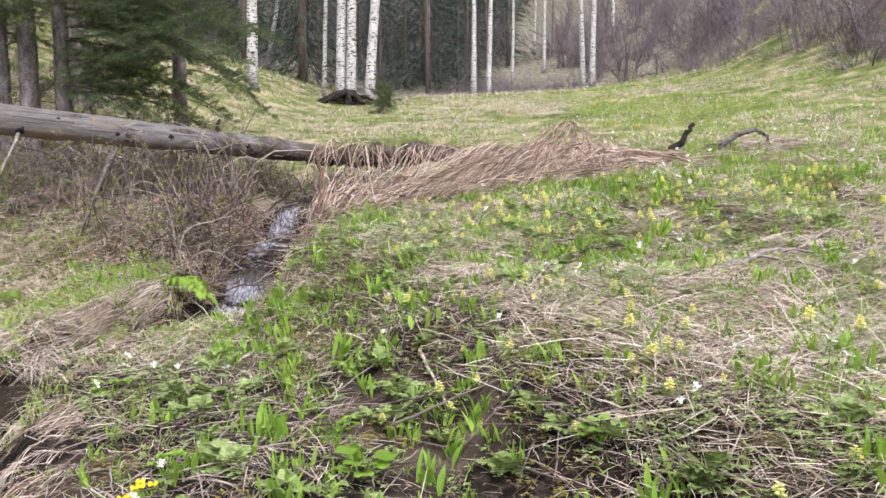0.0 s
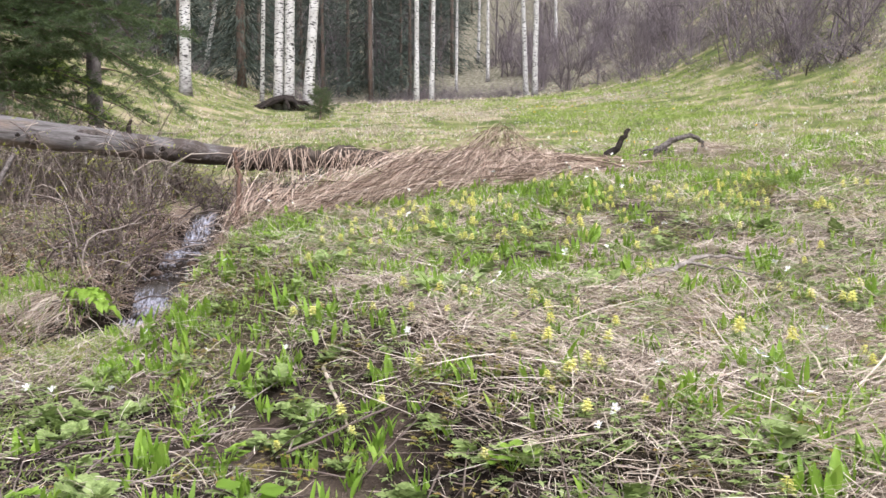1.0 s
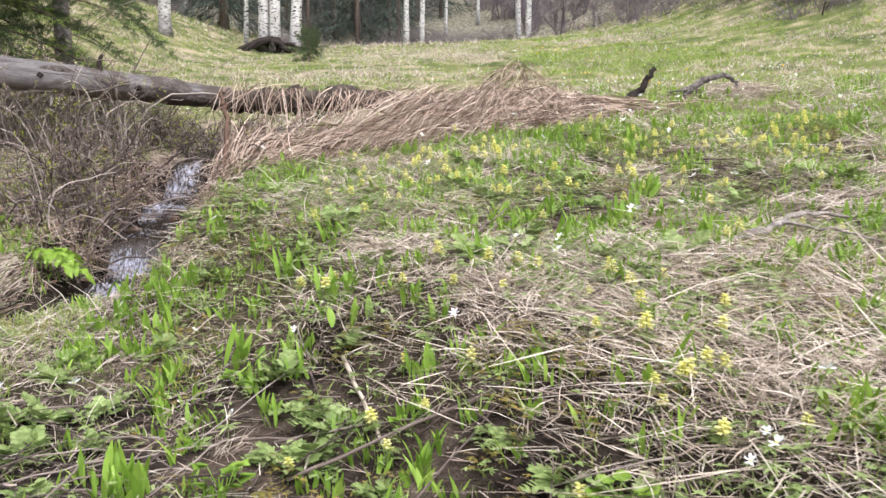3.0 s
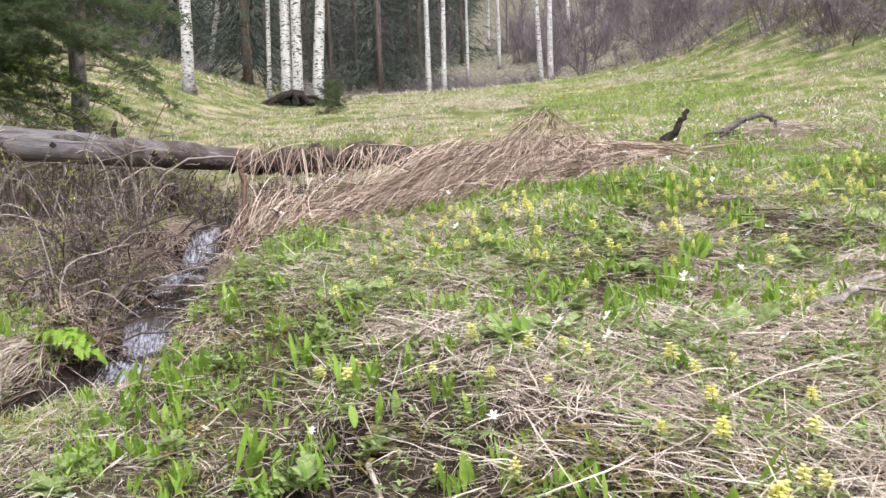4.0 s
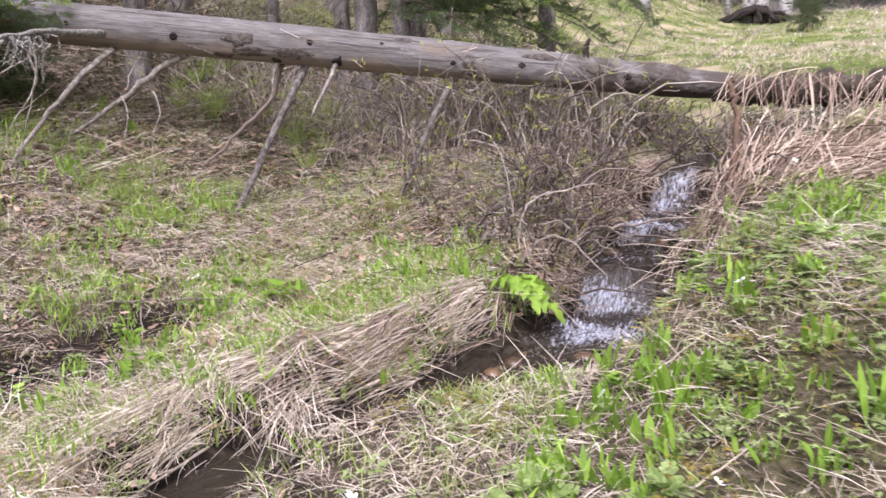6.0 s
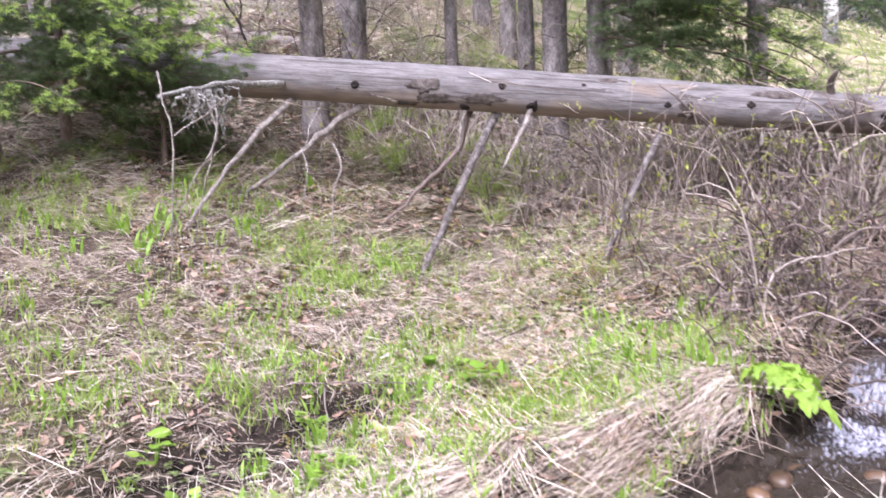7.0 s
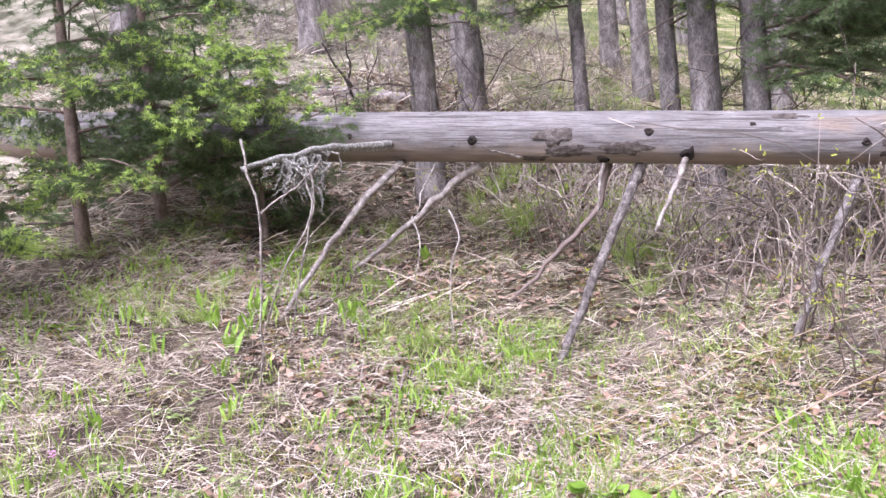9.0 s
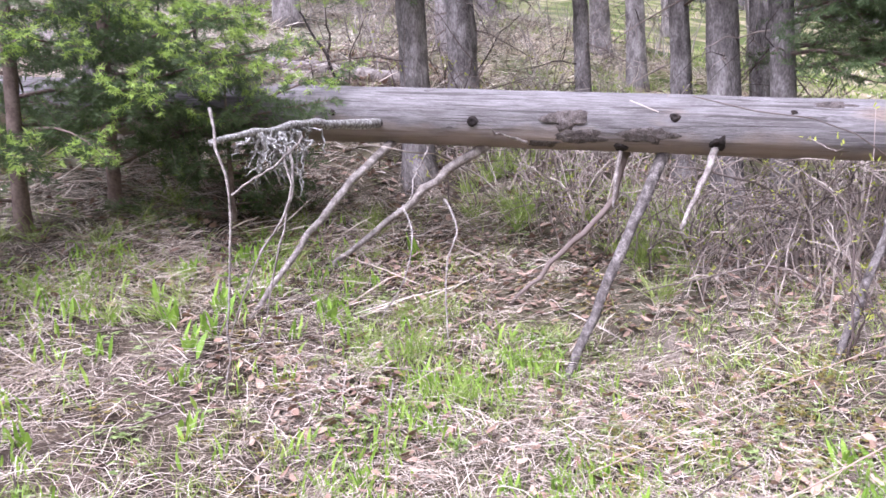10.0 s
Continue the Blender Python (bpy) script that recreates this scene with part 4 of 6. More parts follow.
fir(on_ground(-7.88, 6.62), 4.8, 0.05, 0.2, 4.0, 34, 1.35, "young fir with bright green tips beside the log", new_growth=0.95, bark=M_BARK_SMALL, dense=8, droop=0.2, rise=0.12, group=NEAR_FIRS, nlen=0.036, nwid=0.0062)
fir(on_ground(-7.9, 7.22), 4.4, 0.045, 0.2, 3.8, 25, 1.65, "young fir whose limbs reach over the fallen log", new_growth=0.95, face=(-0.3, 1.5), bark=M_BARK_SMALL, dense=8, droop=0.12, rise=0.16, extra=((0.75, 0.16, 1.72, 0.06, 0.12), (0.55, -0.12, 1.5, 0.05, 0.15), (0.95, 0.05, 1.55, 0.15, 0.2), (0.65, -0.35, 1.35, 0.1, 0.1)), group=NEAR_FIRS, nlen=0.036, nwid=0.0062)
fir(on_ground(-7.35, 5.47), 1.75, 0.03, 0.35, 1.6, 30, 1.15, "young fir with bright green tips at the wood's edge", new_growth=1.0, bark=M_BARK_SMALL, dense=9, droop=0.1, group=NEAR_FIRS, nlen=0.036, nwid=0.0062)
fir(on_ground(-8.9, 7.6), 7, 0.08, 0.5, 4.2, 28, 1.5, "dense dark young fir behind the fallen log", dense=8, droop=0.25, nlen=0.045, nwid=0.006, group=NEAR_FIRS, dead=4, new_growth=0.15)
fir(on_ground(-1.95, 24.3), 0.95, 0.02, 0.06, 0.85, 30, 0.85, "tiny fir sapling standing in the meadow", dense=8, droop=0.0, rise=0.4, top_reach=0.05, nlen=0.05, nwid=0.006, bark=M_BARK_SMALL, new_growth=0.0)

fir(on_ground(-7.35, 7.75), 1.3, 0.025, 0.05, 1.1, 15, 0.8, "low dark fir bush under the fallen log", dense=8, droop=0.1, rise=0.1, nlen=0.034, nwid=0.005, bark=M_BARK_SMALL, group=NEAR_FIRS, new_growth=0.3)
wood_tree = fir(on_ground(-10.9, 11.0), 15, 0.16, 2.5, 8.0, 12, 2.2, "grey trunk of a conifer on the wooded slope", dense=5, nlen=0.085, nwid=0.014, dead=26, group="conifers on the wooded slope")
for tx, ty, s in ((-9.4, 12.2, 0.8), (-12.6, 9.3, 1.1), (-13.2, 13.0, 0.9), (-11.4, 15.5, 1.1), (-9.0, 15.0, 0.9), (-15.5, 16.5, 1.2), (-14.2, 10.5, 0.8), (-7.7, 13.7, 0.75), (-6.6, 15.2, 0.9), (-8.2, 18.5, 1.0), (-11.0, 21, 1.2),
                  (-14.5, 24, 1.1), (-17, 20, 1.2), (-18, 13, 1.1), (-10.3, 26, 1.0), (-13, 31, 1.2), (-16, 36, 1.3), (-16.5, 9.0, 1.0), (-13.8, 6.8, 1.0), (-11.0, 5.2, 0.8)):
    o = copy_thing(wood_tree, pose(*on_ground(tx, ty), 0, 0, rng.uniform(0, 360)))
    o.scale = (s, s, s)


# ---- far woods ----
def far_conifer(tall, reach, seed):
    tree = thing("spruce_tree", "dark spruce in the far wood", "tree", (0, 0, 0), "spruces of the far wood")
    part("trunk", trunk_mesh("trunk", [(0, 0, -0.6), (0, 0, tall * 0.5), (0, 0, tall)], (0.15, 0.1, 0.02), M_BARK_SMALL, 7, 8), M_BARK_SMALL, tree)
    n = 3000
    z = tall * (0.04 + 0.96 * rng.uniform(0, 1, n) ** 1.25)
    az = rng.uniform(0, 2 * np.pi, n)
    out = reach * (1 - z / tall) ** 0.85 * rng.uniform(0.15, 1.0, n)
    d = np.stack([np.cos(az), np.sin(az), rng.uniform(-0.9, 0.0, n)], -1)
    p = np.stack([np.cos(az) * out, np.sin(az) * out, z - 0.28 * out + 0.12 * np.sin(z * 7)], -1)
    acc = Acc().add(*ribbons(p, d, rng.uniform(0.25, 0.75, n), rng.uniform(0.04, 0.11, n), np.c_[np.zeros(n), np.zeros(n), rng.uniform(-0.4, 0.1, n)], 1, 0.1, 0.6))
    part("crown", acc, M_FAR_NEEDLE, tree, kind="stuff")
    return tree


def bare_shrub(tall, stems, label, name="bare_shrub", wide=0.5, w=0.013, forks=13, material=None):
    """A leafless shrub: crooked stems that fan out from the ground and fork into fine twigs."""
    bush = thing(name, label, "shrub", (0, 0, 0), "bare shrubs of the hillside")
    n = stems
    az = rng.uniform(0, 2 * np.pi, n)
    lean = np.abs(rng.normal(0, wide, n))
    d = np.stack([np.cos(az) * lean, np.sin(az) * lean, np.ones(n)], -1)
    base = np.c_[rng.normal(0, 0.35, (n, 2)), np.full(n, -0.15)]
    L = tall * rng.uniform(0.35, 1, n)
    bend = np.c_[rng.normal(0, 0.22, (n, 2)), rng.uniform(-0.3, 0.05, n)]
    acc = Acc().add(*ribbons(base, d, L, w * rng.uniform(0.6, 1.8, n), bend, 4, 0.25, 1.0))
    for _ in range(forks):
        t = rng.uniform(0.2, 0.95, n)
        p = base + (unit(d) * t[:, None] + bend * (t**2)[:, None]) * L[:, None]
        dd = unit(d) + rng.normal(0, 0.55, (n, 3))
        acc.add(*ribbons(p, dd, L * rng.uniform(0.12, 0.4, n), w * 0.45, rng.normal(0, 0.25, (n, 3)), 2, 0.3, 1.0))
    part("twig_mass", acc, material or M_SHRUB, bush, kind="stuff")
    return bush


far_kinds = [far_conifer(t, r, k) for k, (t, r) in enumerate(((16, 2.6), (21, 3.0), (13, 2.4)))]
spots = []
for x0, x1, y0, y1, n in ((-16, 0.5, 58, 82, 26), (-22, -7, 40, 60, 16), (0.5, 5.0, 72, 100, 9), (-40, -18, 30, 80, 26), (-30, 45, 95, 150, 60), (20, 50, 70, 95, 10), (-2, 1.5, 58, 70, 3)):
    spots += [(rng.uniform(x0, x1), rng.uniform(y0, y1)) for _ in range(n)]
for k, (tx, ty) in enumerate(spots):
    m = pose(*on_ground(tx, ty), 0, 0, rng.uniform(0, 360))
    if k < 3:
        far_kinds[k].matrix_basis = m
        continue
    o = copy_thing(far_kinds[k % 3], m)
    s = rng.uniform(0.75, 1.2)
    o.scale = (s, s, s)
shrub_kinds = [bare_shrub(2.4, 24, "leafless purplish-brown shrub on the hillside", w=0.02, forks=22), bare_shrub(4.6, 17, "tall leafless purplish-brown shrub on the hillside", wide=0.3, w=0.04, forks=30), bare_shrub(1.4, 34, "low leafless brown shrub", wide=0.9, w=0.022)]
spots = []
for x0, x1, y0, y1, n in ((12, 30, 48, 80, 14), (7, 14, 56, 78, 14), (-10, 8, 48.5, 58, 64), (-14, -8, 26, 46, 10)):
    spots += [(rng.uniform(x0, x1), rng.uniform(y0, y1)) for _ in range(n)]
for _ in range(160):
    ty = 22 + 56 * rng.uniform(0, 1) ** 1.5
    tx = float(hill_foot(ty)) + rng.uniform(0.0, 1.0) ** 1.4 * 11 - 0.6
    spots.append((tx, ty))
for k, (tx, ty) in enumerate(spots):
    m = pose(*on_ground(tx, ty), rng.normal(0, 6), rng.normal(0, 6), rng.uniform(0, 360))
    if k < 3:
        shrub_kinds[k].matrix_basis = m
        continue
    low = ty > 48 and tx < 8
    o = copy_thing(shrub_kinds[(0, 2)[k % 2] if low else k % 3], m)
    s = rng.uniform(0.3, 0.75) if low else rng.uniform(0.35, 1.1)
    o.scale = (s, s, s)
# leafless trees that veil the far wood
bare_tree = bare_shrub(9.5, 7, "tall leafless grey tree in the far wood", name="bare_tree", wide=0.13, w=0.06, forks=26)
bare_tree.matrix_basis = pose(*on_ground(3.0, 66))
tagged(bare_tree, group="leafless trees of the far wood", category="tree")
for _ in range(18):
    tx, ty = rng.uniform(-12, 14), rng.uniform(60, 84)
    copy_thing(bare_tree, pose(*on_ground(tx, ty), rng.normal(0, 3), rng.normal(0, 3), rng.uniform(0, 360)) @ Matrix.Scale(rng.uniform(0.6, 1.3), 4))
# undergrowth of the wooded slope behind the log
under = bare_shrub(1.4, 12, "leafless undergrowth shrub in the wood", name="undergrowth_shrub", wide=0.6, w=0.008, forks=8, material=M_UNDER)
under.matrix_basis = pose(*on_ground(-7.2, 11.4))
tagged(under, group="undergrowth of the wood")
for _ in range(90):
    ty = rng.uniform(9.6, 18)
    tx = rng.uniform(-15, -6.5 - 0.3 * (ty - 9))
    o = copy_thing(under, pose(*on_ground(tx, ty), 0, 0, rng.uniform(0, 360)))
    s = rng.uniform(0.6, 1.3)
    o.scale = (s, s, s)


def second_log():
    pts = [(x, y, ground_z(x, y) + 0.1) for x, y in ((-13.4, 6.0), (-12.0, 7.6), (-10.2, 9.05), (-8.2, 10.4))]
    old = thing("fallen_log", "thin pale fallen trunk lying on the wooded slope", "log")
    part("trunk", Acc().add(*limb(pts, 0.12, 0.075, 14, 0.01, 40)), M_DEAD, old)
    for k in range(9):
        t = rng.uniform(0.1, 0.95)
        p = np.array(pts[0]) * (1 - t) + np.array(pts[-1]) * t
        p[2] = np.interp(t, [0, 0.3, 0.65, 1], [q[2] for q in pts])
        part("branch_stub", Acc().add(*limb([p, p + (rng.normal(0, 0.1), -0.05, 0.3), p + (rng.normal(0, 0.25), -0.1, rng.uniform(0.4, 0.9))], 0.016, 0.006, 6, 0.01, 8)), M_ROT, old)


second_log()
for a, b, r in (((-8.75, 8.75, 2.35), (-9.0, 8.5, 3.25), 0.02), ((-8.1, 9.5, 2.3), (-8.55, 9.35, 3.3), 0.018)):
    snag = thing("dead_stick", "thin dark dead stick leaning behind the fallen log", "stick")
    a, b = np.array(a), np.array(b)
    a[2] = ground_z(a[0], a[1]) - 0.05
    part("stem", Acc().add(*limb([a, a * 0.5 + b * 0.5 + (0.04, 0, 0.02), b], r, r * 0.5, 7, 0.008, 12)), M_CHAR, snag)


# ---- grass, litter and herbs ----
HAY_TOE = np.array([(-1.42, 8.6, 0.0), (-0.85, 8.5, 0.0), (-0.3, 8.75, 0.0), (0.45, 9.35, 0.0), (1.3, 9.8, 0.0), (2.3, 10.4, 0.0), (3.3, 11.2, 0.0)])



def scatter(n, x0, x1, y0, y1, keep=None):
    """Random ground points in a stretch of the plan, outside the water; keep gives each point's chance."""
    x, y = rng.uniform(x0, x1, n), rng.uniform(y0, y1, n)
    d, _, side, _ = creek_at(x, y)
    ok = (d > brook_half(y) + 0.09) | (y > 12)
    ok &= ~((side > 0) & (y > 6.15) & (y < 8.7) & (d < brook_half(y) + 0.22 + 0.06 * value_noise(x * 5, y * 5, 47)))
    ok &= ~((x > -1.45) & (x < 2.9) & (y > np.interp(x, HAY_TOE[:, 0], HAY_TOE[:, 1]) + 0.05 * value_noise(x * 6, y * 6, 45)) & (y < 10.9 + 0.15 * x))
    if keep is not None:
        ok &= rng.uniform(0, 1, n) < keep(x, y, d, side)
    x, y = x[ok], y[ok]
    return np.stack([x, y, height(x, y)], -1)


def flat_dirs(n, lift=0.12, az=None, spread=1.0, wild=0.1):
    a = rng.uniform(0, 2 * np.pi, n) if az is None else az + rng.normal(0, spread, n)
    return np.stack([np.cos(a), np.sin(a), rng.normal(lift, wild, n)], -1)


def stuff(name, acc, material, label, category):
    return tagged(new(name, acc.mesh(name, material)), label, category, kind="stuff")


def low_ground(x, y):
    return smooth(-0.2, 0.5, -0.83 * (x + 0.5) - 0.55 * (y - 5.9)) * smooth(5.7, 5.1, y)


def terrace(x, y):
    return smooth(-0.1, 0.5, -0.83 * (x + 0.5) - 0.55 * (y - 5.9)) * smooth(7, 6, y)


def brushy(x, y):
    return smooth(8.2, 8.9, y) * smooth(11.5, 10.8, y) * smooth(-1.6, -2.4, x)


def straw_keep(x, y, d, side):
    patch = np.clip(0.55 + 1.1 * fractal(x / 0.6, y / 0.6, 71), 0.12, 1)
    patch = np.clip(patch + 0.7 * smooth(0.3, 1.0, x) * smooth(6.2, 5.0, y), 0, 1)
    return np.where(side > 0, patch**1.3 * (1 - 0.68 * terrace(x, y)) * (1 - 0.55 * low_ground(x, y)), (1 - 0.8 * hollow(x, y)) * (0.3 + 0.7 * patch) * (1 - 0.35 * brushy(x, y)))


dry = Acc()
for n, x0, x1, y0, y1, ln, wd in ((125000, -2.2, 4.6, 2.4, 8.6, 0.16, 0.0038), (140000, -8.4, -1.6, 4.4, 10.2, 0.15, 0.0031), (30000, -2.0, 8.0, 8.0, 13.5, 0.24, 0.006), (26000, -13, -6, 7.5, 16, 0.26, 0.008), (9000, -14, -8.2, 3.5, 8.0, 0.3, 0.009), (5000, 3.5, 7.5, 4.5, 8.5, 0.3, 0.007), (34000, -8, 6, -3.5, 2.6, 0.26, 0.007), (9000, -8.4, -2.4, 2.4, 4.6, 0.22, 0.006), (14000, 0.3, 3.4, 2.6, 5.2, 0.2, 0.0045)):
    p = scatter(n, x0, x1, y0, y1, straw_keep)
    k = len(p)
    swirl = 1.2 * fractal(p[:, 0] / 1.6, p[:, 1] / 1.6, 77) * np.pi
    d = flat_dirs(k, 0.2, swirl, 1.5, 0.28)
    p[:, 2] += rng.uniform(0.0, 0.045, k)
    dry.add(*ribbons(p, d, ln * rng.uniform(0.3, 1.2, k) ** 1.0 * (1 + 1.2 * (rng.uniform(0, 1, k) > 0.9)), wd * rng.uniform(0.5, 1.6, k), np.c_[rng.normal(0, 0.22, (k, 2)), rng.uniform(-0.16, -0.02, k)], 2, 0.3, 0.7, fold=np.c_[rng.normal(0, 0.7, (k, 2)), np.ones(k)]))
crumb = Acc()
for n, x0, x1, y0, y1, ln, wd in ((90000, -2.0, 4.6, 2.4, 8.6, 0.075, 0.0065), (50000, -8.4, -2.2, 4.4, 10.6, 0.06, 0.007), (16000, -13, -6, 8, 17, 0.09, 0.012)):
    p = scatter(n, x0, x1, y0, y1, lambda x, y, d, s: np.where(s > 0, 1 - 0.7 * low_ground(x, y), 1 - 0.6 * hollow(x, y)))
    k = len(p)
    p[:, 2] += rng.uniform(0.0, 0.02, k)
    crumb.add(*ribbons(p, flat_dirs(k, 0.1), ln * rng.uniform(0.3, 1.6, k), wd * rng.uniform(0.4, 1.6, k), np.zeros((k, 3)), 1, 0.5, 0.8, fold=np.c_[rng.normal(0, 0.5, (k, 2)), np.ones(k)]))
stuff("plant_litter", crumb, M_CRUMB, "dark crumbled plant litter on the soil", "litter")
stuff("dry_grass", dry, M_STRAW, "matted layer of last year's pale dry grass", "grass")


def tufts(n, per, x0, x1, y0, y1, tall, wide, keep, lean=0.35, segs=3):
    p = scatter(n, x0, x1, y0, y1, keep)
    k = len(p) * per
    size = np.repeat(rng.uniform(0.6, 1.25, len(p)), per)
    base = np.repeat(p, per, 0) + np.c_[rng.normal(0, 0.025, (k, 2)), np.full(k, -0.01)]
    d = np.c_[rng.normal(0, lean, (k, 2)), np.ones(k)]
    bend = np.c_[rng.normal(0, 0.25, (k, 2)), rng.uniform(-0.35, 0.0, k)]
    return ribbons(base, d, tall * size * rng.uniform(0.5, 1.1, k), wide * rng.uniform(0.7, 1.3, k), bend, segs, 0.1, 0.7)


def turf_keep(x, y, d, side):
    patch = np.clip(0.5 + 0.8 * fractal(x / 0.4, y / 0.4, 91), 0.15, 1)
    edge = smooth(1.5, 0.6, d) * 0.12
    left = np.clip(0.32 + 0.9 * fractal(x / 0.8, y / 0.8, 95) + 0.5 * smooth(1.6, 0.9, d), 0.02, 1)
    return np.where(side > 0, np.clip(patch + edge, 0, 1) * (1 - 0.6 * low_ground(x, y)), left * (1 - 0.6 * smooth(9, 9.8, y)) * (1 - 0.75 * smooth(-5.8, -7.0, x)) * (1 - 0.8 * hollow(x, y)))


turf = Acc()
turf.add(*tufts(7600, 5, -2.0, 4.6, 2.4, 9.4, 0.1, 0.0065, turf_keep, 0.5, segs=2))
turf.add(*tufts(11500, 6, -8.4, -1.7, 4.4, 10.5, 0.13, 0.0055, turf_keep, segs=2))
turf.add(*tufts(9000, 5, -2.0, 9.0, 8.2, 14, 0.12, 0.010, turf_keep, segs=2))
turf.add(*tufts(7000, 4, -8, 6, -3.5, 2.8, 0.12, 0.010, lambda x, y, d, s: np.clip(0.3 + 0.9 * fractal(x / 0.8, y / 0.8, 95), 0.05, 1), segs=1))
turf.add(*tufts(2500, 7, 4.0, 8.0, 4.0, 8.5, 0.12, 0.009, turf_keep, segs=2))
turf.add(*tufts(9000, 5, -14, -5.5, 9.5, 20, 0.14, 0.010, lambda x, y, d, s: np.clip(0.2 + 0.7 * fractal(x / 1.5, y / 1.5, 261), 0, 1), segs=2))
stuff("young_grass", turf, M_GRASS, "fresh green spring grass in tufts", "grass")

dead = Acc()
for n, x0, x1, y0, y1 in ((420, -8.0, -2.4, 4.6, 9.6), (150, -1.6, 4.4, 3.0, 9.0), (160, 0, 7, 9, 13)):
    p = scatter(n, x0, x1, y0, y1)
    per = 26
    k = len(p) * per
    comb = np.repeat(rng.uniform(0, 2 * np.pi, len(p)), per) + rng.normal(0, 0.9, k)
    out = rng.uniform(0.3, 1.6, k)
    d = np.stack([np.cos(comb) * out, np.sin(comb) * out, np.ones(k)], -1)
    base = np.repeat(p, per, 0) + np.c_[rng.normal(0, 0.03, (k, 2)), np.zeros(k)]
    dead.add(*ribbons(base, d, np.repeat(rng.uniform(0.12, 0.32, len(p)), per) * rng.uniform(0.5, 1.2, k), rng.uniform(0.002, 0.0045, k), np.c_[np.cos(comb) * 0.25, np.sin(comb) * 0.25, rng.uniform(-1.0, -0.45, k)], 3, 0.3, 0.9))
k = 900
p = np.c_[rng.normal(4.45, 0.34, k), rng.normal(11.75, 0.14, k), np.zeros(k)]
p[:, 2] = height(p[:, 0], p[:, 1]) + 0.16 * np.exp(-(((p[:, 0] - 4.45) / 0.4) ** 2)) * rng.uniform(0, 1, k)
dead.add(*ribbons(p, flat_dirs(k, 0.15), rng.uniform(0.15, 0.45, k), rng.uniform(0.004, 0.008, k), np.c_[rng.normal(0, 0.2, (k, 2)), rng.uniform(-0.35, -0.05, k)], 3, 0.3, 0.8))
stuff("dead_grass_tufts", dead, M_STRAW, "bleached tufts of dead grass drooping over", "grass")


def shoots(n, per, x0, x1, y0, y1, keep, tall=0.11, wide=0.016, spread=0.05):
    """Colonies of upright lance-shaped young leaves."""
    p = scatter(n, x0, x1, y0, y1, keep)
    k = len(p) * per
    base = np.repeat(p, per, 0) + np.c_[rng.normal(0, spread, (k, 2)), np.full(k, -0.01)]
    d = np.c_[rng.normal(0, 0.22, (k, 2)), np.ones(k)]
    return ribbons(base, d, tall * rng.uniform(0.5, 1.2, k), wide * rng.uniform(0.6, 1.3, k), np.c_[rng.normal(0, 0.2, (k, 2)), rng.uniform(-0.2, 0.02, k)], 4, 0.22, 0.6, 0.5)


shoot_keep = lambda x, y, d, s: np.clip(0.28 + 0.9 * fractal(x / 0.38, y / 0.38, 251) + 0.25 * smooth(1.9, 1.0, d), 0.03, 1) * (1 - 0.6 * low_ground(x, y)) * (1 - 0.85 * hollow(x, y))
young = Acc()
young.add(*shoots(3000, 8, -1.8, 4.6, 2.6, 9.4, shoot_keep, 0.115, 0.02, 0.026))
young.add(*shoots(2600, 6, -7.6, -2.3, 4.6, 8.4, shoot_keep, 0.11, 0.014))
young.add(*shoots(520, 9, -5.6, -2.5, 6.6, 8.4, shoot_keep, 0.10, 0.012, 0.03))
young.add(*shoots(1100, 8, 0, 7, 9, 13, shoot_keep, 0.12, 0.016))
stuff("young_leaf_shoots", young, M_LEAF, "colonies of upright bright green young leaves", "plants")
sedge = Acc()
sedge.add(*tufts(16, 70, -7.0, -5.2, 7.3, 8.6, 0.30, 0.004, None, 0.6, 4))
sedge.add(*tufts(40, 60, -6.7, -4.9, 9.0, 10.3, 0.34, 0.005, None, 0.5, 4))
sedge.add(*tufts(36, 50, -8.8, -6.6, 6.2, 8.4, 0.24, 0.005, None, 0.7, 4))
stuff("sedge_tufts", sedge, M_GRASS, "long-bladed green sedge tufts under the log", "grass")

far_turf, far_dry = Acc(), Acc()
for acc, n, tall, f in ((far_turf, 18000, 0.10, 0.5), (far_dry, 27000, 0.13, 0.4)):
    acc.add(*tufts(n, 4, -9, 16, 13, 30, tall, 0.02, lambda x, y, d, s: np.clip(f + 0.9 * fractal(x / 2.2, y / 2.2, 99 if f > 0.45 else 103), 0.05, 1), 0.5, 1))
    acc.add(*tufts(n // 2, 3, -10, 22, 28, 58, tall * 1.5, 0.045, lambda x, y, d, s: np.clip(f - 0.15 + 0.7 * fractal(x / 4, y / 4, 99 if f > 0.45 else 103), 0.05, 1), 0.5, 1))
far_turf.add(*tufts(17000, 5, 3.0, 15, 11, 32, 0.12, 0.022, lambda x, y, d, s: np.clip(0.5 + 0.6 * fractal(x / 2.2, y / 2.2, 99), 0.1, 1), 0.5, 1))
stuff("meadow_grass", far_turf, M_GRASS, "short bright green turf of the upper meadow", "grass")
stuff("meadow_straw", far_dry, M_STRAW, "dry pale grass of the upper meadow", "grass")

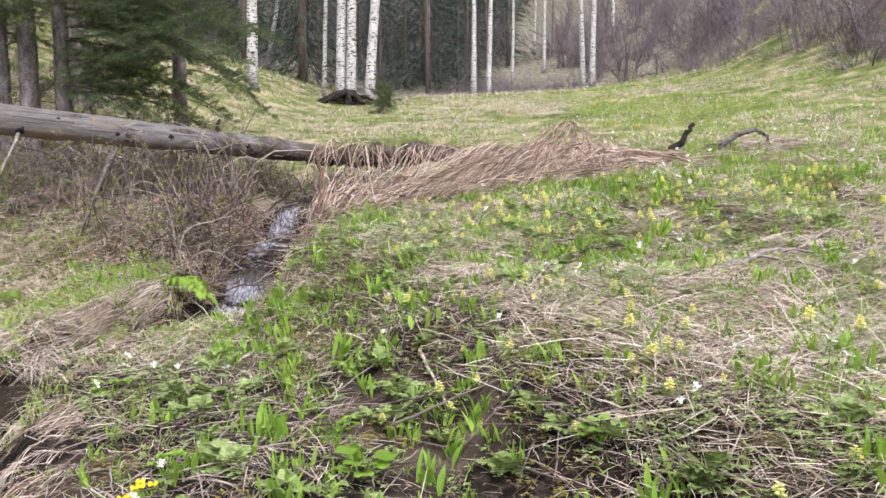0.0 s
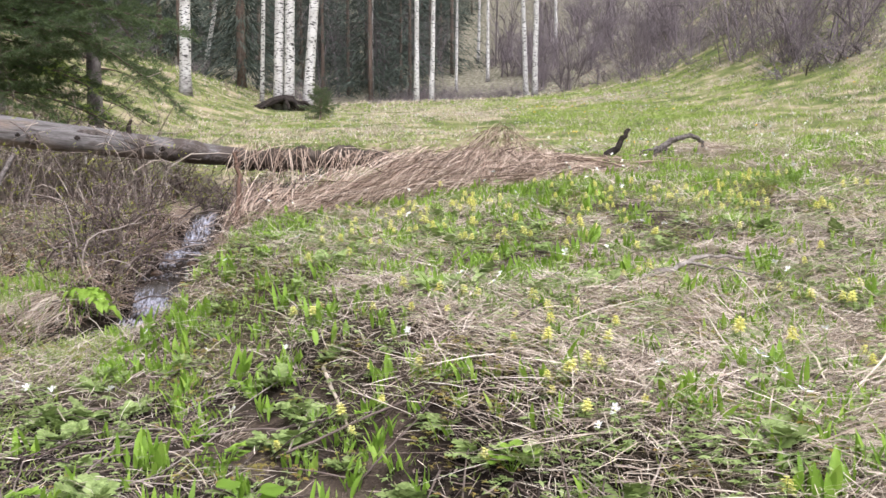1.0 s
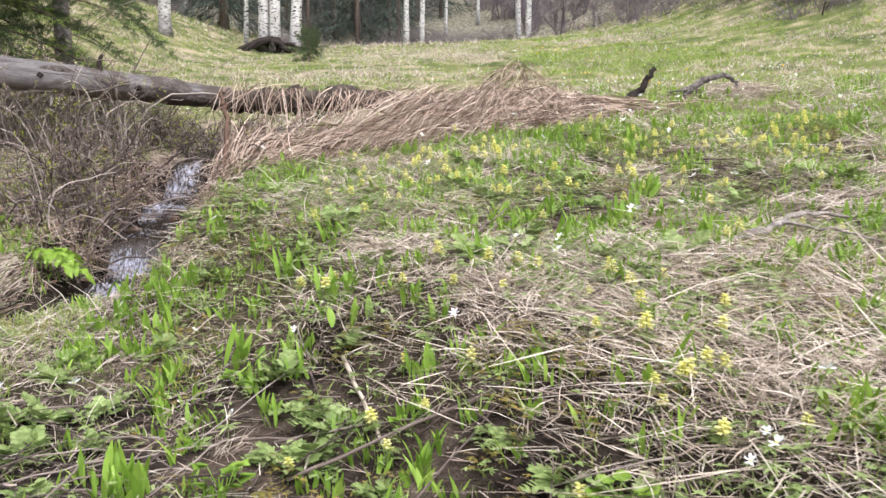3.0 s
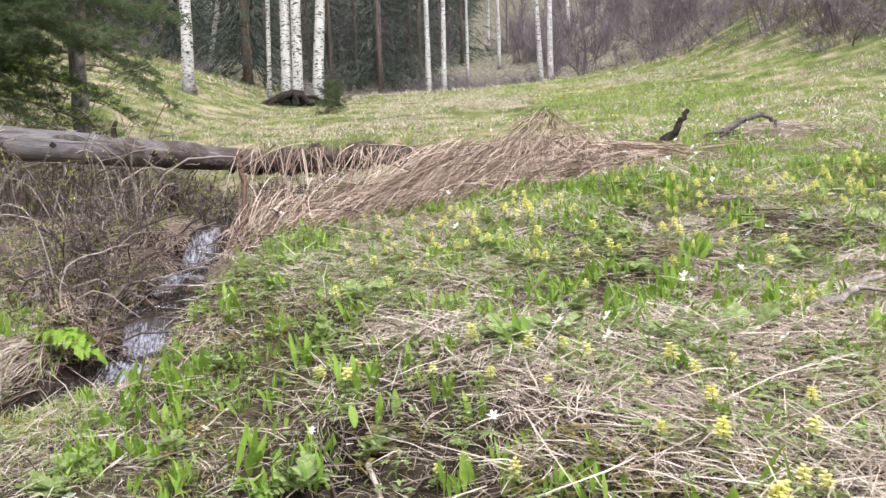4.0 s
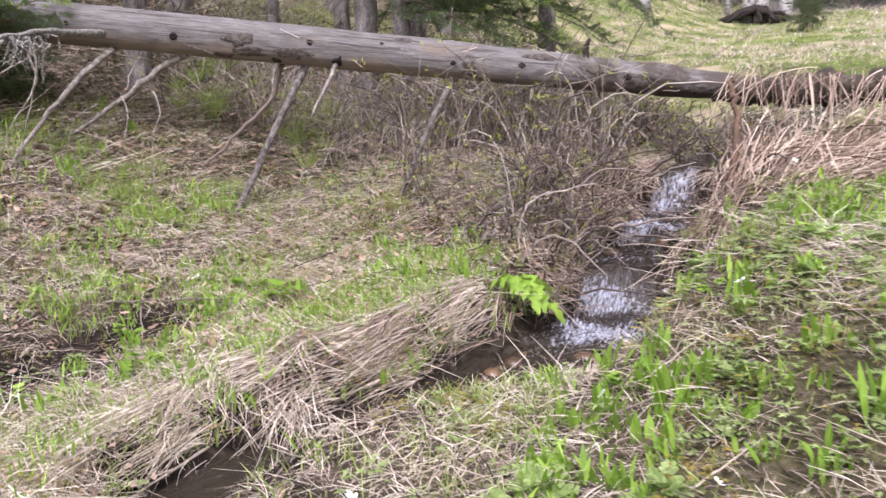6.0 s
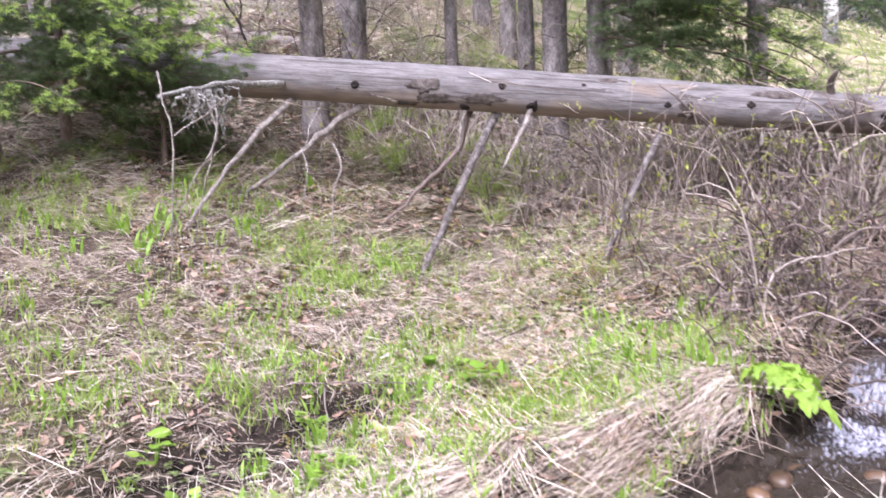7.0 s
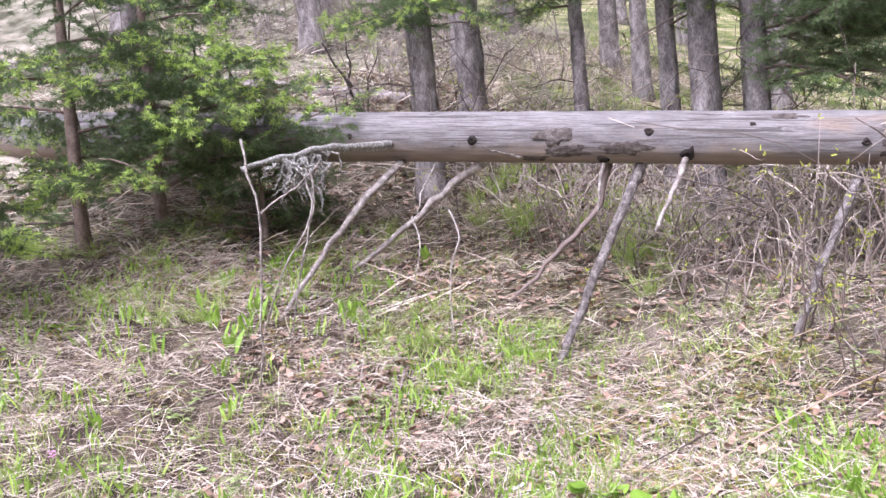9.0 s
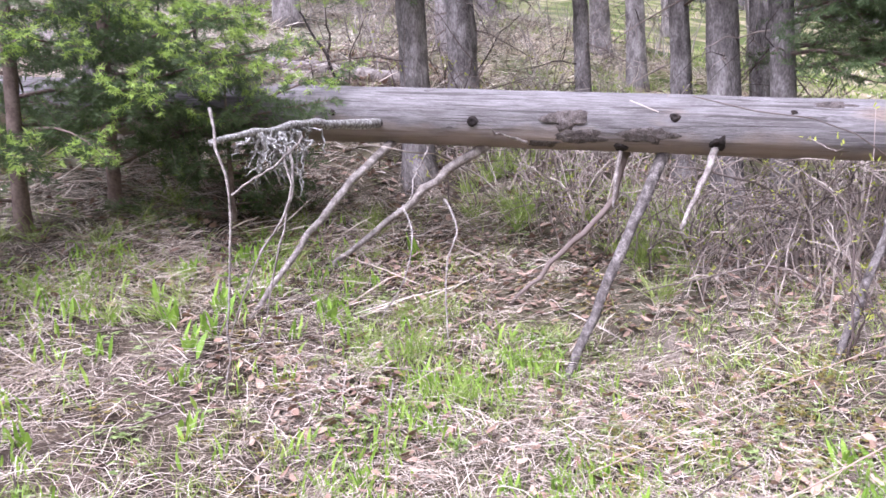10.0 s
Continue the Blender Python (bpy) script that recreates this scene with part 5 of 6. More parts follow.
# divided leaves of low herbs, close to the ground
def rosettes(n, x0, x1, y0, y1, keep, leaf=0.05, per=7, up=0.05):
    p = scatter(n, x0, x1, y0, y1, keep)
    k = len(p) * per
    base = np.repeat(p, per, 0) + np.c_[rng.normal(0, 0.03, (k, 2)), rng.uniform(0.01, up, k)]
    d = flat_dirs(k, 0.35)
    acc = Acc()
    L = leaf * rng.uniform(0.6, 1.3, k)
    acc.add(*ribbons(base, d, L, L * 0.42, np.c_[np.zeros((k, 2)), np.full(k, -0.3)], 2, 0.15, 0.2, fold=np.c_[rng.normal(0, 0.3, (k, 2)), np.ones(k)]))
    for sg in (-1, 1):
        s = np.stack([-d[:, 1], d[:, 0], 0 * L], -1) * sg
        acc.add(*ribbons(base + d * (L * 0.35)[:, None], d * 0.6 + s, L * 0.6, L * 0.3, np.c_[np.zeros((k, 2)), np.full(k, -0.3)], 1, 0.2, 0.5, fold=np.c_[rng.normal(0, 0.3, (k, 2)), np.ones(k)]))
    return acc


herb_keep = lambda x, y, d, s: np.clip(0.3 + 0.8 * fractal(x / 0.6, y / 0.6, 111), 0.04, 1) * np.where(s > 0, 1 - 0.75 * smooth(2.0, 1.0, d), 0.35)
stuff("low_herbs", rosettes(7000, -2.2, 5.0, 2.4, 9.6, lambda x, y, d, s: np.clip(0.5 + 0.7 * fractal(x / 0.5, y / 0.5, 111), 0.1, 1) * (s > 0) * (1 - 0.8 * terrace(x, y)), 0.046, 8, 0.09), M_HERB, "low grey-green herbs with divided leaves", "herbs")
stuff("low_herbs", rosettes(4500, -8.2, -2.0, 4.4, 9.2, herb_keep, 0.05, 6, 0.07), M_HERB, "low grey-green herbs with divided leaves", "herbs")
stuff("russet_herbs", rosettes(11000, -7.5, 4.5, 2.6, 9.0, lambda x, y, d, s: np.clip(0.08 + 0.8 * fractal(x / 0.5, y / 0.5, 123), 0, 1), 0.035, 8, 0.07), M_RUSSET, "russet and olive young shoots of low herbs", "herbs")

# fallen leaves on the left bank and under the log
p = np.r_[scatter(7000, -7.6, -4.0, 6.8, 9.8, lambda x, y, d, s: np.clip(0.3 + 0.9 * fractal(x / 0.7, y / 0.7, 135), 0, 1)), scatter(19000, -9.5, -2.3, 4.6, 11.5, lambda x, y, d, s: np.where(s < 0, np.clip(0.36 + 0.5 * fractal(x, y, 131) + 0.5 * smooth(6.8, 8.0, y), 0.05, 1) * (1 - 0.8 * hollow(x, y)), 0.03))]
k = len(p)
p[:, 2] += rng.uniform(0.01, 0.05, k)
L = rng.uniform(0.028, 0.065, k)
stuff("fallen_leaves", Acc().add(*ribbons(p, flat_dirs(k, 0.1), L, L * rng.uniform(0.6, 0.95, k), np.c_[rng.normal(0, 0.2, (k, 2)), rng.uniform(-0.5, 0.5, k)], 2, 0.25, 0.4, fold=np.c_[rng.normal(0, 0.35, (k, 2)), np.ones(k)])), M_LITTER, "brown fallen leaves lying on the dry grass", "leaves")

# thin sticks lying about
sticks = Acc()
p = np.r_[scatter(420, -7.8, 4.4, 2.8, 9.6), scatter(260, -1.8, 1.2, 2.8, 5.2, lambda x, y, d, s: low_ground(x, y))]
for q in p:
    a, L = rng.uniform(0, 6.28), rng.uniform(0.15, 0.6)
    e = q + np.array([math.cos(a) * L, math.sin(a) * L, 0])
    e[2] = ground_z(e[0], e[1])
    lift = np.array([0, 0, rng.uniform(0.01, 0.05)])
    sticks.add(*limb([q + lift, (q + e) / 2 + lift + (0, 0, 0.015), e + lift], rng.uniform(0.003, 0.007), 0.002, 4, 0.004, 6))
stuff("loose_twigs", sticks, M_TWIG, "thin dark twigs lying in the grass", "twigs")


# ---- hay over the old log and the bank ----
def hay_band():
    """Flattened tall dead grass: a curtain from the rotten log, locks combed down to the meadow, a peaked heap and a thin tail."""
    ridge = np.array([(-1.55, 10.2, 1.74), (-0.6, 10.5, 1.69), (0.2, 10.65, 1.65), (0.9, 10.85, 1.63), (1.6, 11.0, 1.72), (2.3, 11.1, 1.58), (3.1, 11.5, 1.5)])
    toe = HAY_TOE
    t = np.linspace(0, 1, len(ridge))
    at = lambda arr, s: np.stack([np.interp(s, t, arr[:, k]) for k in range(3)], -1)
    hay = thing("hay_heap", "long heap of flattened reddish-brown dry grass over a rotten log", "hay")

    def foot(s):
        p = at(toe, s)
        p[:, 2] = height(p[:, 0], p[:, 1]) + 0.02
        return p

    # the packed body; its rotten-wood dark stands for the shade between locks
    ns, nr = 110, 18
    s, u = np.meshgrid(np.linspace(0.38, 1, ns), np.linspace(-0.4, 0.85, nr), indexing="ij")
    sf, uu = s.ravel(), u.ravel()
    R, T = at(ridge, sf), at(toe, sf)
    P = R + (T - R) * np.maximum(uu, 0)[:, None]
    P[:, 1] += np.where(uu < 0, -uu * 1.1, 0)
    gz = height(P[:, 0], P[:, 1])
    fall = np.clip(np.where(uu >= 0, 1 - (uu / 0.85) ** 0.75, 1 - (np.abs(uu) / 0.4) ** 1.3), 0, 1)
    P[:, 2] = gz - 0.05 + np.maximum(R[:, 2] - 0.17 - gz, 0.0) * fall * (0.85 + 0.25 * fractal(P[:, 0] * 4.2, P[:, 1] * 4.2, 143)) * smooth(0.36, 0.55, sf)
    i, j = np.meshgrid(np.arange(ns - 1), np.arange(nr - 1), indexing="ij")
    k = i * nr + j
    q = np.stack([k, k + 1, k + nr + 1, k + nr], -1).reshape(-1, 4)
    part("hay_shade_body", Acc().add(P, q[:, ::-1]), M_ROT, hay, "packed inside of the heap, coloured dark as the shade between locks")

    def strands(a, b, arch, wide, rough=0.12, segs=6):
        """Stalks from a to b that arch over on the way."""
        n = len(a)
        L = np.linalg.norm(b - a, axis=1)
        bend = np.c_[rng.normal(0, rough, (n, 2)), -arch]
        d = (b - a) / L[:, None] - bend + rng.normal(0, rough * 0.5, (n, 3))
        return ribbons(a, d, L, wide * rng.uniform(0.55, 1.5, n), bend, segs, 0.35, 0.85, fold=np.c_[rng.normal(0, 1, (n, 2)), rng.normal(0.6, 0.5, n)])

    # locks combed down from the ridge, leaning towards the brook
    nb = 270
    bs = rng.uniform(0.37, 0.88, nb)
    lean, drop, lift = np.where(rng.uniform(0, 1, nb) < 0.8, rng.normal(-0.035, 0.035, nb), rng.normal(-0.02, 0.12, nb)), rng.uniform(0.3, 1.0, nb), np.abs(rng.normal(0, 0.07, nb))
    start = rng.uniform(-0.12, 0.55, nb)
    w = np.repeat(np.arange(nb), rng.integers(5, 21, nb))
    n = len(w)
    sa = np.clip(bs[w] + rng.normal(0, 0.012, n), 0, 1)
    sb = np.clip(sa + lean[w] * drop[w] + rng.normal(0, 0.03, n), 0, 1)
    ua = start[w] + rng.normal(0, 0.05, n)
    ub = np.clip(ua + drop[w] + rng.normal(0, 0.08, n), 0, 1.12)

    def slope(s_, u_):
        r, f = at(ridge, s_), foot(s_)
        p = r + (f - r) * np.clip(u_, 0, None)[:, None]
        p[:, 1] += np.where(u_ < 0, -u_ * 1.0, 0)
        p[:, 2] += 0.16 * np.sin(np.pi * np.clip(u_, 0, 1)) * -0.6
        return p

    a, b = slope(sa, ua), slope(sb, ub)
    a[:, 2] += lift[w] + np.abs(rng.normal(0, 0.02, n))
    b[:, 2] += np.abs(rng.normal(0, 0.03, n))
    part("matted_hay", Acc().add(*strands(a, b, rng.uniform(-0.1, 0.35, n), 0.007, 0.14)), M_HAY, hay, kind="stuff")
    # a thin layer of single stalks lying every way over the slope
    n = 1350
    sa = rng.uniform(0.03, 0.95, n)
    ua = np.where(sa < 0.32, rng.uniform(0.6, 1.1, n), rng.uniform(0.2, 1.1, n))
    a = slope(sa, ua) + np.c_[np.zeros((n, 2)), rng.uniform(0.0, 0.13, n)]
    b = slope(np.clip(sa + rng.normal(-0.02, 0.085, n), 0, 1), np.clip(ua + rng.normal(0.12, 0.24, n), 0.1, 1.15)) + np.c_[np.zeros((n, 2)), rng.uniform(0.0, 0.06, n)]
    part("fringe", Acc().add(*strands(a, b, rng.uniform(-0.15, 0.4, n), 0.008, 0.22)), M_HAY, hay, kind="stuff")
    # the curtain hanging from the old log, thin enough to see through
    n = 260
    sa = rng.uniform(0.0, 0.45, n)
    a = at(ridge, sa) + rng.normal(0, (0.06, 0.07, 0.03), (n, 3)) + (0, -0.08, 0)
    b = a + np.c_[rng.normal(-0.04, 0.16, n), rng.uniform(-0.5, -0.08, n), -rng.uniform(0.12, 0.75, n)]
    b[:, 2] = np.maximum(b[:, 2], height(b[:, 0], b[:, 1]))
    part("curtain", Acc().add(*strands(a, b, rng.uniform(-0.05, 0.3, n), 0.009, 0.14)), M_HAY, hay, kind="stuff")
    n = 620
    sa, ua = rng.uniform(0.0, 0.42, n), rng.uniform(0.3, 0.95, n)
    a = slope(sa, ua) + rng.normal(0, 0.05, (n, 3))
    b = slope(np.clip(sa + rng.normal(-0.01, 0.025, n), 0, 1), np.clip(ua + rng.uniform(0.15, 0.5, n), 0, 1.1))
    a[:, 2] = np.maximum(a[:, 2], height(a[:, 0], a[:, 1]) + 0.03) + rng.uniform(0, 0.12, n)
    b[:, 2] = height(b[:, 0], b[:, 1]) + rng.uniform(0.0, 0.06, n)
    part("fringe", Acc().add(*strands(a, b, rng.uniform(0.0, 0.4, n), 0.0075)), M_HAY, hay, kind="stuff")
    # the peaked heap
    n = 340
    apex = np.array([1.56, 10.95, 2.05])
    az, up = rng.uniform(0, 2 * np.pi, n), rng.uniform(0, 0.8, n)
    a = apex + np.c_[rng.normal(0, 0.05, (n, 2)) + up[:, None] * np.c_[np.cos(az), np.sin(az)] * 0.75, -up * 0.7 + rng.normal(0, 0.02, n)]
    run = rng.uniform(0.2, 0.7, n)
    b = apex + np.c_[np.cos(az) * run, np.sin(az) * run, -0.12 - 0.62 * run + rng.normal(0, 0.04, n)]
    b[:, :2] += rng.normal(0, 0.13, (n, 2)) - (0.08, 0)
    part("peak", Acc().add(*strands(a, b, rng.uniform(-0.35, 0.4, n), 0.0075, 0.3)), M_HAY, hay, kind="stuff")
    # the thin tail over the grass
    n = 330
    x = rng.uniform(1.9, 3.5, n)
    a = np.c_[x, 10.9 + 0.35 * (x - 1.9) + rng.normal(0, 0.22, n), np.zeros(n)]
    b = a + np.c_[rng.uniform(0.2, 0.8, n) * rng.choice([-1, 1], n), rng.normal(-0.1, 0.16, n), np.zeros(n)]
    for e in (a, b):
        e[:, 2] = height(e[:, 0], e[:, 1]) + rng.uniform(0.02, 0.3, n) * smooth(3.6, 1.9, e[:, 0])
    part("tail", Acc().add(*strands(a, b, rng.uniform(0.0, 0.3, n), 0.01)), M_HAY, hay, kind="stuff")


hay_band()


def rotten_log():
    old = thing("rotten_log", "dark rotten log half buried under hay", "log")
    pts = [(-1.75, 10.38, 1.58), (-0.9, 10.5, 1.6), (-0.2, 10.68, 1.58), (0.5, 10.85, 1.53), (1.2, 11.05, 1.44)]
    line = np.array(pts)
    s = np.linspace(0, 1, 90)
    c = np.stack([np.interp(s, np.linspace(0, 1, 5), line[:, k]) for k in range(3)], -1)
    c[:, 2] += 0.035 * fractal(s * 14, s * 0, 211)
    part("trunk", Acc().add(*tube(c, 0.115 + 0.03 * fractal(s * 22, s * 0 + 3, 213), 18, ripple=0.09)), M_ROT, old)
    post = thing("broken_stake", "dark rotten broken branch standing under the log's end", "branch")
    part("stem", Acc().add(*limb([(-1.5, 9.75, 1.66), (-1.4, 9.4, 1.42), (-1.36, 9.05, 1.1), (-1.32, 8.7, ground_z(-1.32, 8.7) - 0.05)], 0.017, 0.03, 9, 0.014, 26)), M_RED, post)
    stump = thing("branch_stump", "dark curved root stump rising from the grass", "stump")
    b = np.array(on_ground(3.35, 12.0))
    part("stem", Acc().add(*limb([b - (0.25, 0, 0.05), b + (-0.05, 0, 0.1), b + (0.02, 0, 0.24), b + (0.13, 0, 0.38)], 0.065, 0.028, 9, 0.012, 12)), M_CHAR, stump)
    arch = thing("dead_branch", "arched grey dead branch in the grass", "branch")
    b = np.array(on_ground(3.7, 11.6))
    part("stem", Acc().add(*limb([b, b + (0.15, 0, 0.16), b + (0.45, 0, 0.28), b + (0.62, 0, 0.26), b + (0.72, 0, 0.08)], 0.05, 0.02, 8, 0.012, 18)), M_PROP, arch)
    for q in range(7):
        e = b + np.array([rng.uniform(-0.2, 0.35), -0.05, 0.0])
        part("twig", Acc().add(*limb([b + (0.1, 0, 0.12), e + (0, 0, 0.07), e + rng.normal(0, 0.05, 3)], 0.016, 0.006, 5, 0.008, 7)), M_PROP, arch)
    bough = thing("dead_branch", "pale forked dead branch lying in the meadow", "branch")
    b = np.array(on_ground(2.15, 5.5)) + (0, 0, 0.05)
    part("stem", Acc().add(*limb([b + (-0.42, -0.15, -0.02), b + (-0.15, -0.05, 0.03), b + (0.05, 0.1, 0.1), b + (0.35, 0.14, 0.06)], 0.022, 0.008, 7, 0.008, 14)), M_DEAD, bough)
    part("twig", Acc().add(*limb([b + (-0.1, 0, 0.05), b + (0.1, -0.1, 0.03), b + (0.3, -0.25, -0.01)], 0.012, 0.004, 6, 0.008, 9)), M_DEAD, bough)


rotten_log()


def slant_stick(a, b, r, label, material=None, sag=0.0):
    st = thing("stick", label, "stick")
    a, b = np.array(a, float), np.array(b, float)
    part("stem", Acc().add(*limb([a, (a + b) / 2 + (0, 0, sag), b], r, r * 0.6, 6, 0.002, 14)), material or M_STRAW, st)


g3 = lambda x, y, up: (x, y, ground_z(x, y) + up)
slant_stick(g3(-0.12, 4.95, 0.05), g3(0.05, 4.45, 0.03), 0.011, "pale broken stalk lying in the grass")
slant_stick(g3(0.95, 4.9, 0.05), g3(1.15, 4.3, 0.03), 0.005, "long thin dry stalk in the grass")
slant_stick(g3(-4.6, 7.65, 0.05), g3(-2.9, 9.0, 0.4), 0.003, "long pale dry stalk leaning over the bank", M_HAY, sag=0.1)
slant_stick(g3(-4.0, 7.3, 0.05), g3(-2.6, 8.7, 0.55), 0.0035, "long pale dry stalk leaning over the bank", M_HAY, sag=0.12)
slant_stick(g3(-1.0, 5.75, 0.05), g3(-0.8, 5.9, 0.06), 0.0035, "pale dry stalk lying on the bank")
slant_stick(g3(-1.35, 6.45, 0.05), g3(-1.1, 6.6, 0.06), 0.0035, "pale dry stalk lying on the bank")
slant_stick(g3(-0.3, 4.4, 0.03), g3(0.9, 4.35, 0.05), 0.008, "dark stick lying on the wet ground", M_TWIG)
slant_stick(g3(-4.75, 6.6, 0.05), g3(-4.15, 7.1, 0.06), 0.006, "thin grey stick on the muddy hollow", M_TWIG)


# ---- brush over the brook ----
def thicket(n, sample, tall, lean, r, buds, label, drift=(0, 0), material=None):
    acc, leaf = Acc(), []
    base = np.array([sample() for _ in range(n)])
    base[:, 2] = height(base[:, 0], base[:, 1]) - 0.03
    for b in base:
        L = tall * rng.uniform(0.4, 1.15)
        d = np.array([rng.normal(drift[0], lean), rng.normal(drift[1], lean), 1.0])
        d /= np.linalg.norm(d)
        m = b + d * L * 0.5 + rng.normal(0, 0.09, 3) * L
        e = b + d * L + np.array([rng.normal(drift[0] * 1.5, 0.35), rng.normal(drift[1] * 1.5, 0.35), rng.uniform(-0.6, 0.05)]) * L
        rr = r * rng.uniform(0.5, 1.9)
        acc.add(*limb([b, m, (m + e) / 2 + rng.normal(0, 0.05, 3) * L + (0, 0, 0.05 * L), e], rr, rr * 0.4, 4, 0.01, 9))
        for _ in range(2):
            t = rng.uniform(0.4, 0.95)
            q = b + (m - b) * 2 * t if t < 0.5 else m + (e - m) * (2 * t - 1)
            f = q + rng.normal(0, 0.16, 3) * L + (0, 0, 0.02)
            acc.add(*limb([q, (q + f) / 2 + rng.normal(0, 0.03, 3), f], rr * 0.5, rr * 0.25, 3, 0.004, 5))
            if rng.uniform() < buds:
                leaf += [f, q]
    stuff("brush_thicket", acc, material or M_TWIG, label, "brush")
    if leaf:
        lf = np.repeat(np.array(leaf), 4, 0)
        k = len(lf)
        lf = lf + rng.normal(0, 0.012, lf.shape)
        stuff("brush_buds", Acc().add(*ribbons(lf, rng.normal(0, 1, (k, 3)) + (0, 0, 0.6), rng.uniform(0.012, 0.03, k), 0.014, np.zeros((k, 3)), 1, 0.3, 0.6)), M_BUD, "yellow-green opening buds on bare brush", "buds")


U = rng.uniform
thicket(250, lambda: (U(-3.1, -2.35), U(8.4, 9.7), 0), 0.56, 0.42, 0.0055, 0.3, "tangled bare brown brush leaning over the brook", (0.0, -0.05))
thicket(420, lambda: (U(-4.6, -2.3), U(9.6, 10.8), 0), 1.05, 0.25, 0.006, 0.3, "bare brown stems growing up under the fallen log", material=M_STALK)
thicket(580, lambda: (U(-6.8, -3.8), U(9.2, 10.7), 0), 0.9, 0.4, 0.0042, 0.16, "bare grey-brown twigs under the fallen log", material=M_STALK)
thicket(70, lambda: (U(-1.6, -1.2), U(8.9, 10.0), 0), 0.55, 0.4, 0.006, 0.05, "tangled bare brush on the brook's meadow bank", (0.05, -0.1))
thicket(100, lambda: (U(-5.2, -3.2), U(10.6, 12.2), 0), 1.4, 0.2, 0.006, 0.35, "budding shrub stems behind the fallen log")

thicket(30, lambda: (U(-4.0, -2.5), U(8.5, 9.3), 0), 1.4, 0.28, 0.004, 1.0, "slim budding shoots standing before the fallen log")
thicket(70, lambda: (U(-8.6, -6.2), U(9.0, 10.6), 0), 1.1, 0.35, 0.005, 0.3, "bare twigs behind the fallen log")
thicket(170, lambda: (U(-2.5, -1.4), U(9.9, 11.2), 0), 0.6, 0.4, 0.005, 0.3, "tangled bare brush behind the end of the log")
thicket(34, lambda: (U(-2.9, -2.25), U(8.3, 9.6), 0), 0.8, 0.5, 0.0085, 0.1, "thick grey dead stems lying over the brook", (0.1, -0.15))
thicket(20, lambda: (U(-2.45, -2.25), U(8.45, 9.7), 0), 0.45, 0.3, 0.007, 0.05, "dead stems and roots hanging across the fall", (0.55, -0.35))
thicket(12, lambda: (U(-1.6, -1.45), U(8.75, 9.6), 0), 0.4, 0.3, 0.007, 0.0, "dead stems and roots hanging across the fall", (-0.4, -0.35))
# roots and dead strands that hang into the brook
def overhang(count, per, lo, hi, side, material_acc, over=(0.1, 0.8), sweeps=(0.5, 2.6), droop=(-0.5, -0.05)):
    """Bundles of dead grass that sweep downstream over the edge of the bank."""
    seg = np.r_[0, np.cumsum(np.hypot(*np.diff(CREEK[:, :2], axis=0).T))]
    ys = np.interp(np.linspace(0, seg[-1], 800), seg, CREEK[:, 1])
    pick_s = np.linspace(0, seg[-1], 800)[(ys > lo) & (ys < hi)]
    s0 = rng.choice(pick_s, count)
    n = count * per
    s = np.repeat(s0, per) + rng.normal(0, 0.05, n)
    c = np.stack([np.interp(s, seg, CREEK[:, k]) for k in range(3)], -1)
    c2 = np.stack([np.interp(s + 0.08, seg, CREEK[:, k]) for k in range(3)], -1)
    dr = unit((c2 - c) * (1, 1, 0))
    nr = np.stack([-dr[:, 1], dr[:, 0], np.zeros(n)], -1) * side
    off = brook_half(c[:, 1]) + np.repeat(rng.uniform(0.12, 0.5, count), per) + rng.normal(0, 0.04, n)
    p = c + nr * off[:, None]
    p[:, 2] = height(p[:, 0], p[:, 1]) + rng.uniform(0, 0.04, n)
    sweep = np.repeat(rng.uniform(*sweeps, count), per) + rng.normal(0, 0.3, n)
    d = -nr * np.repeat(rng.uniform(*over, count), per)[:, None] + dr * sweep[:, None] + np.c_[np.zeros((n, 2)), rng.uniform(-0.1, 0.16, n)]
    L = np.repeat(rng.uniform(0.22, 0.55, count), per) * rng.uniform(0.4, 1.15, n)
    material_acc.add(*ribbons(p, d, L, rng.uniform(0.0025, 0.0065, n), np.c_[rng.normal(0, 0.16, (n, 2)), np.repeat(rng.uniform(*droop, count), per)], 5, 0.3, 0.8))


strand, wet_strand = Acc(), Acc()
overhang(40, 64, 4.2, 7.7, -1, strand, (0.0, 0.25), (0.8, 2.6), (-0.3, -0.1))
overhang(9, 40, 4.2, 8.2, -1, wet_strand)
overhang(34, 30, 8.3, 9.9, -1, wet_strand, (0.1, 0.5), (0.0, 1.2))
overhang(14, 26, 8.7, 10.0, 1, wet_strand, (-0.2, 0.1), (0.2, 1.2))
overhang(14, 30, 5.4, 9.6, -1, wet_strand)
overhang(9, 26, 3.6, 4.7, 1, wet_strand, (0.3, 0.7), (-0.3, 0.8), (-1.0, -0.5))
overhang(6, 18, 3.6, 4.7, 1, strand, (0.3, 0.7), (-0.3, 0.8), (-1.0, -0.5))
overhang(14, 60, 4.9, 6.3, -1, strand, (0.5, 1.1), (0.2, 1.2))
stuff("overhanging_grass", strand, M_STRAW, "dry grass hanging over the cut bank of the brook", "grass")
stuff("overhanging_grass", wet_strand, M_HAY, "brown dead grass hanging into the brook", "grass")


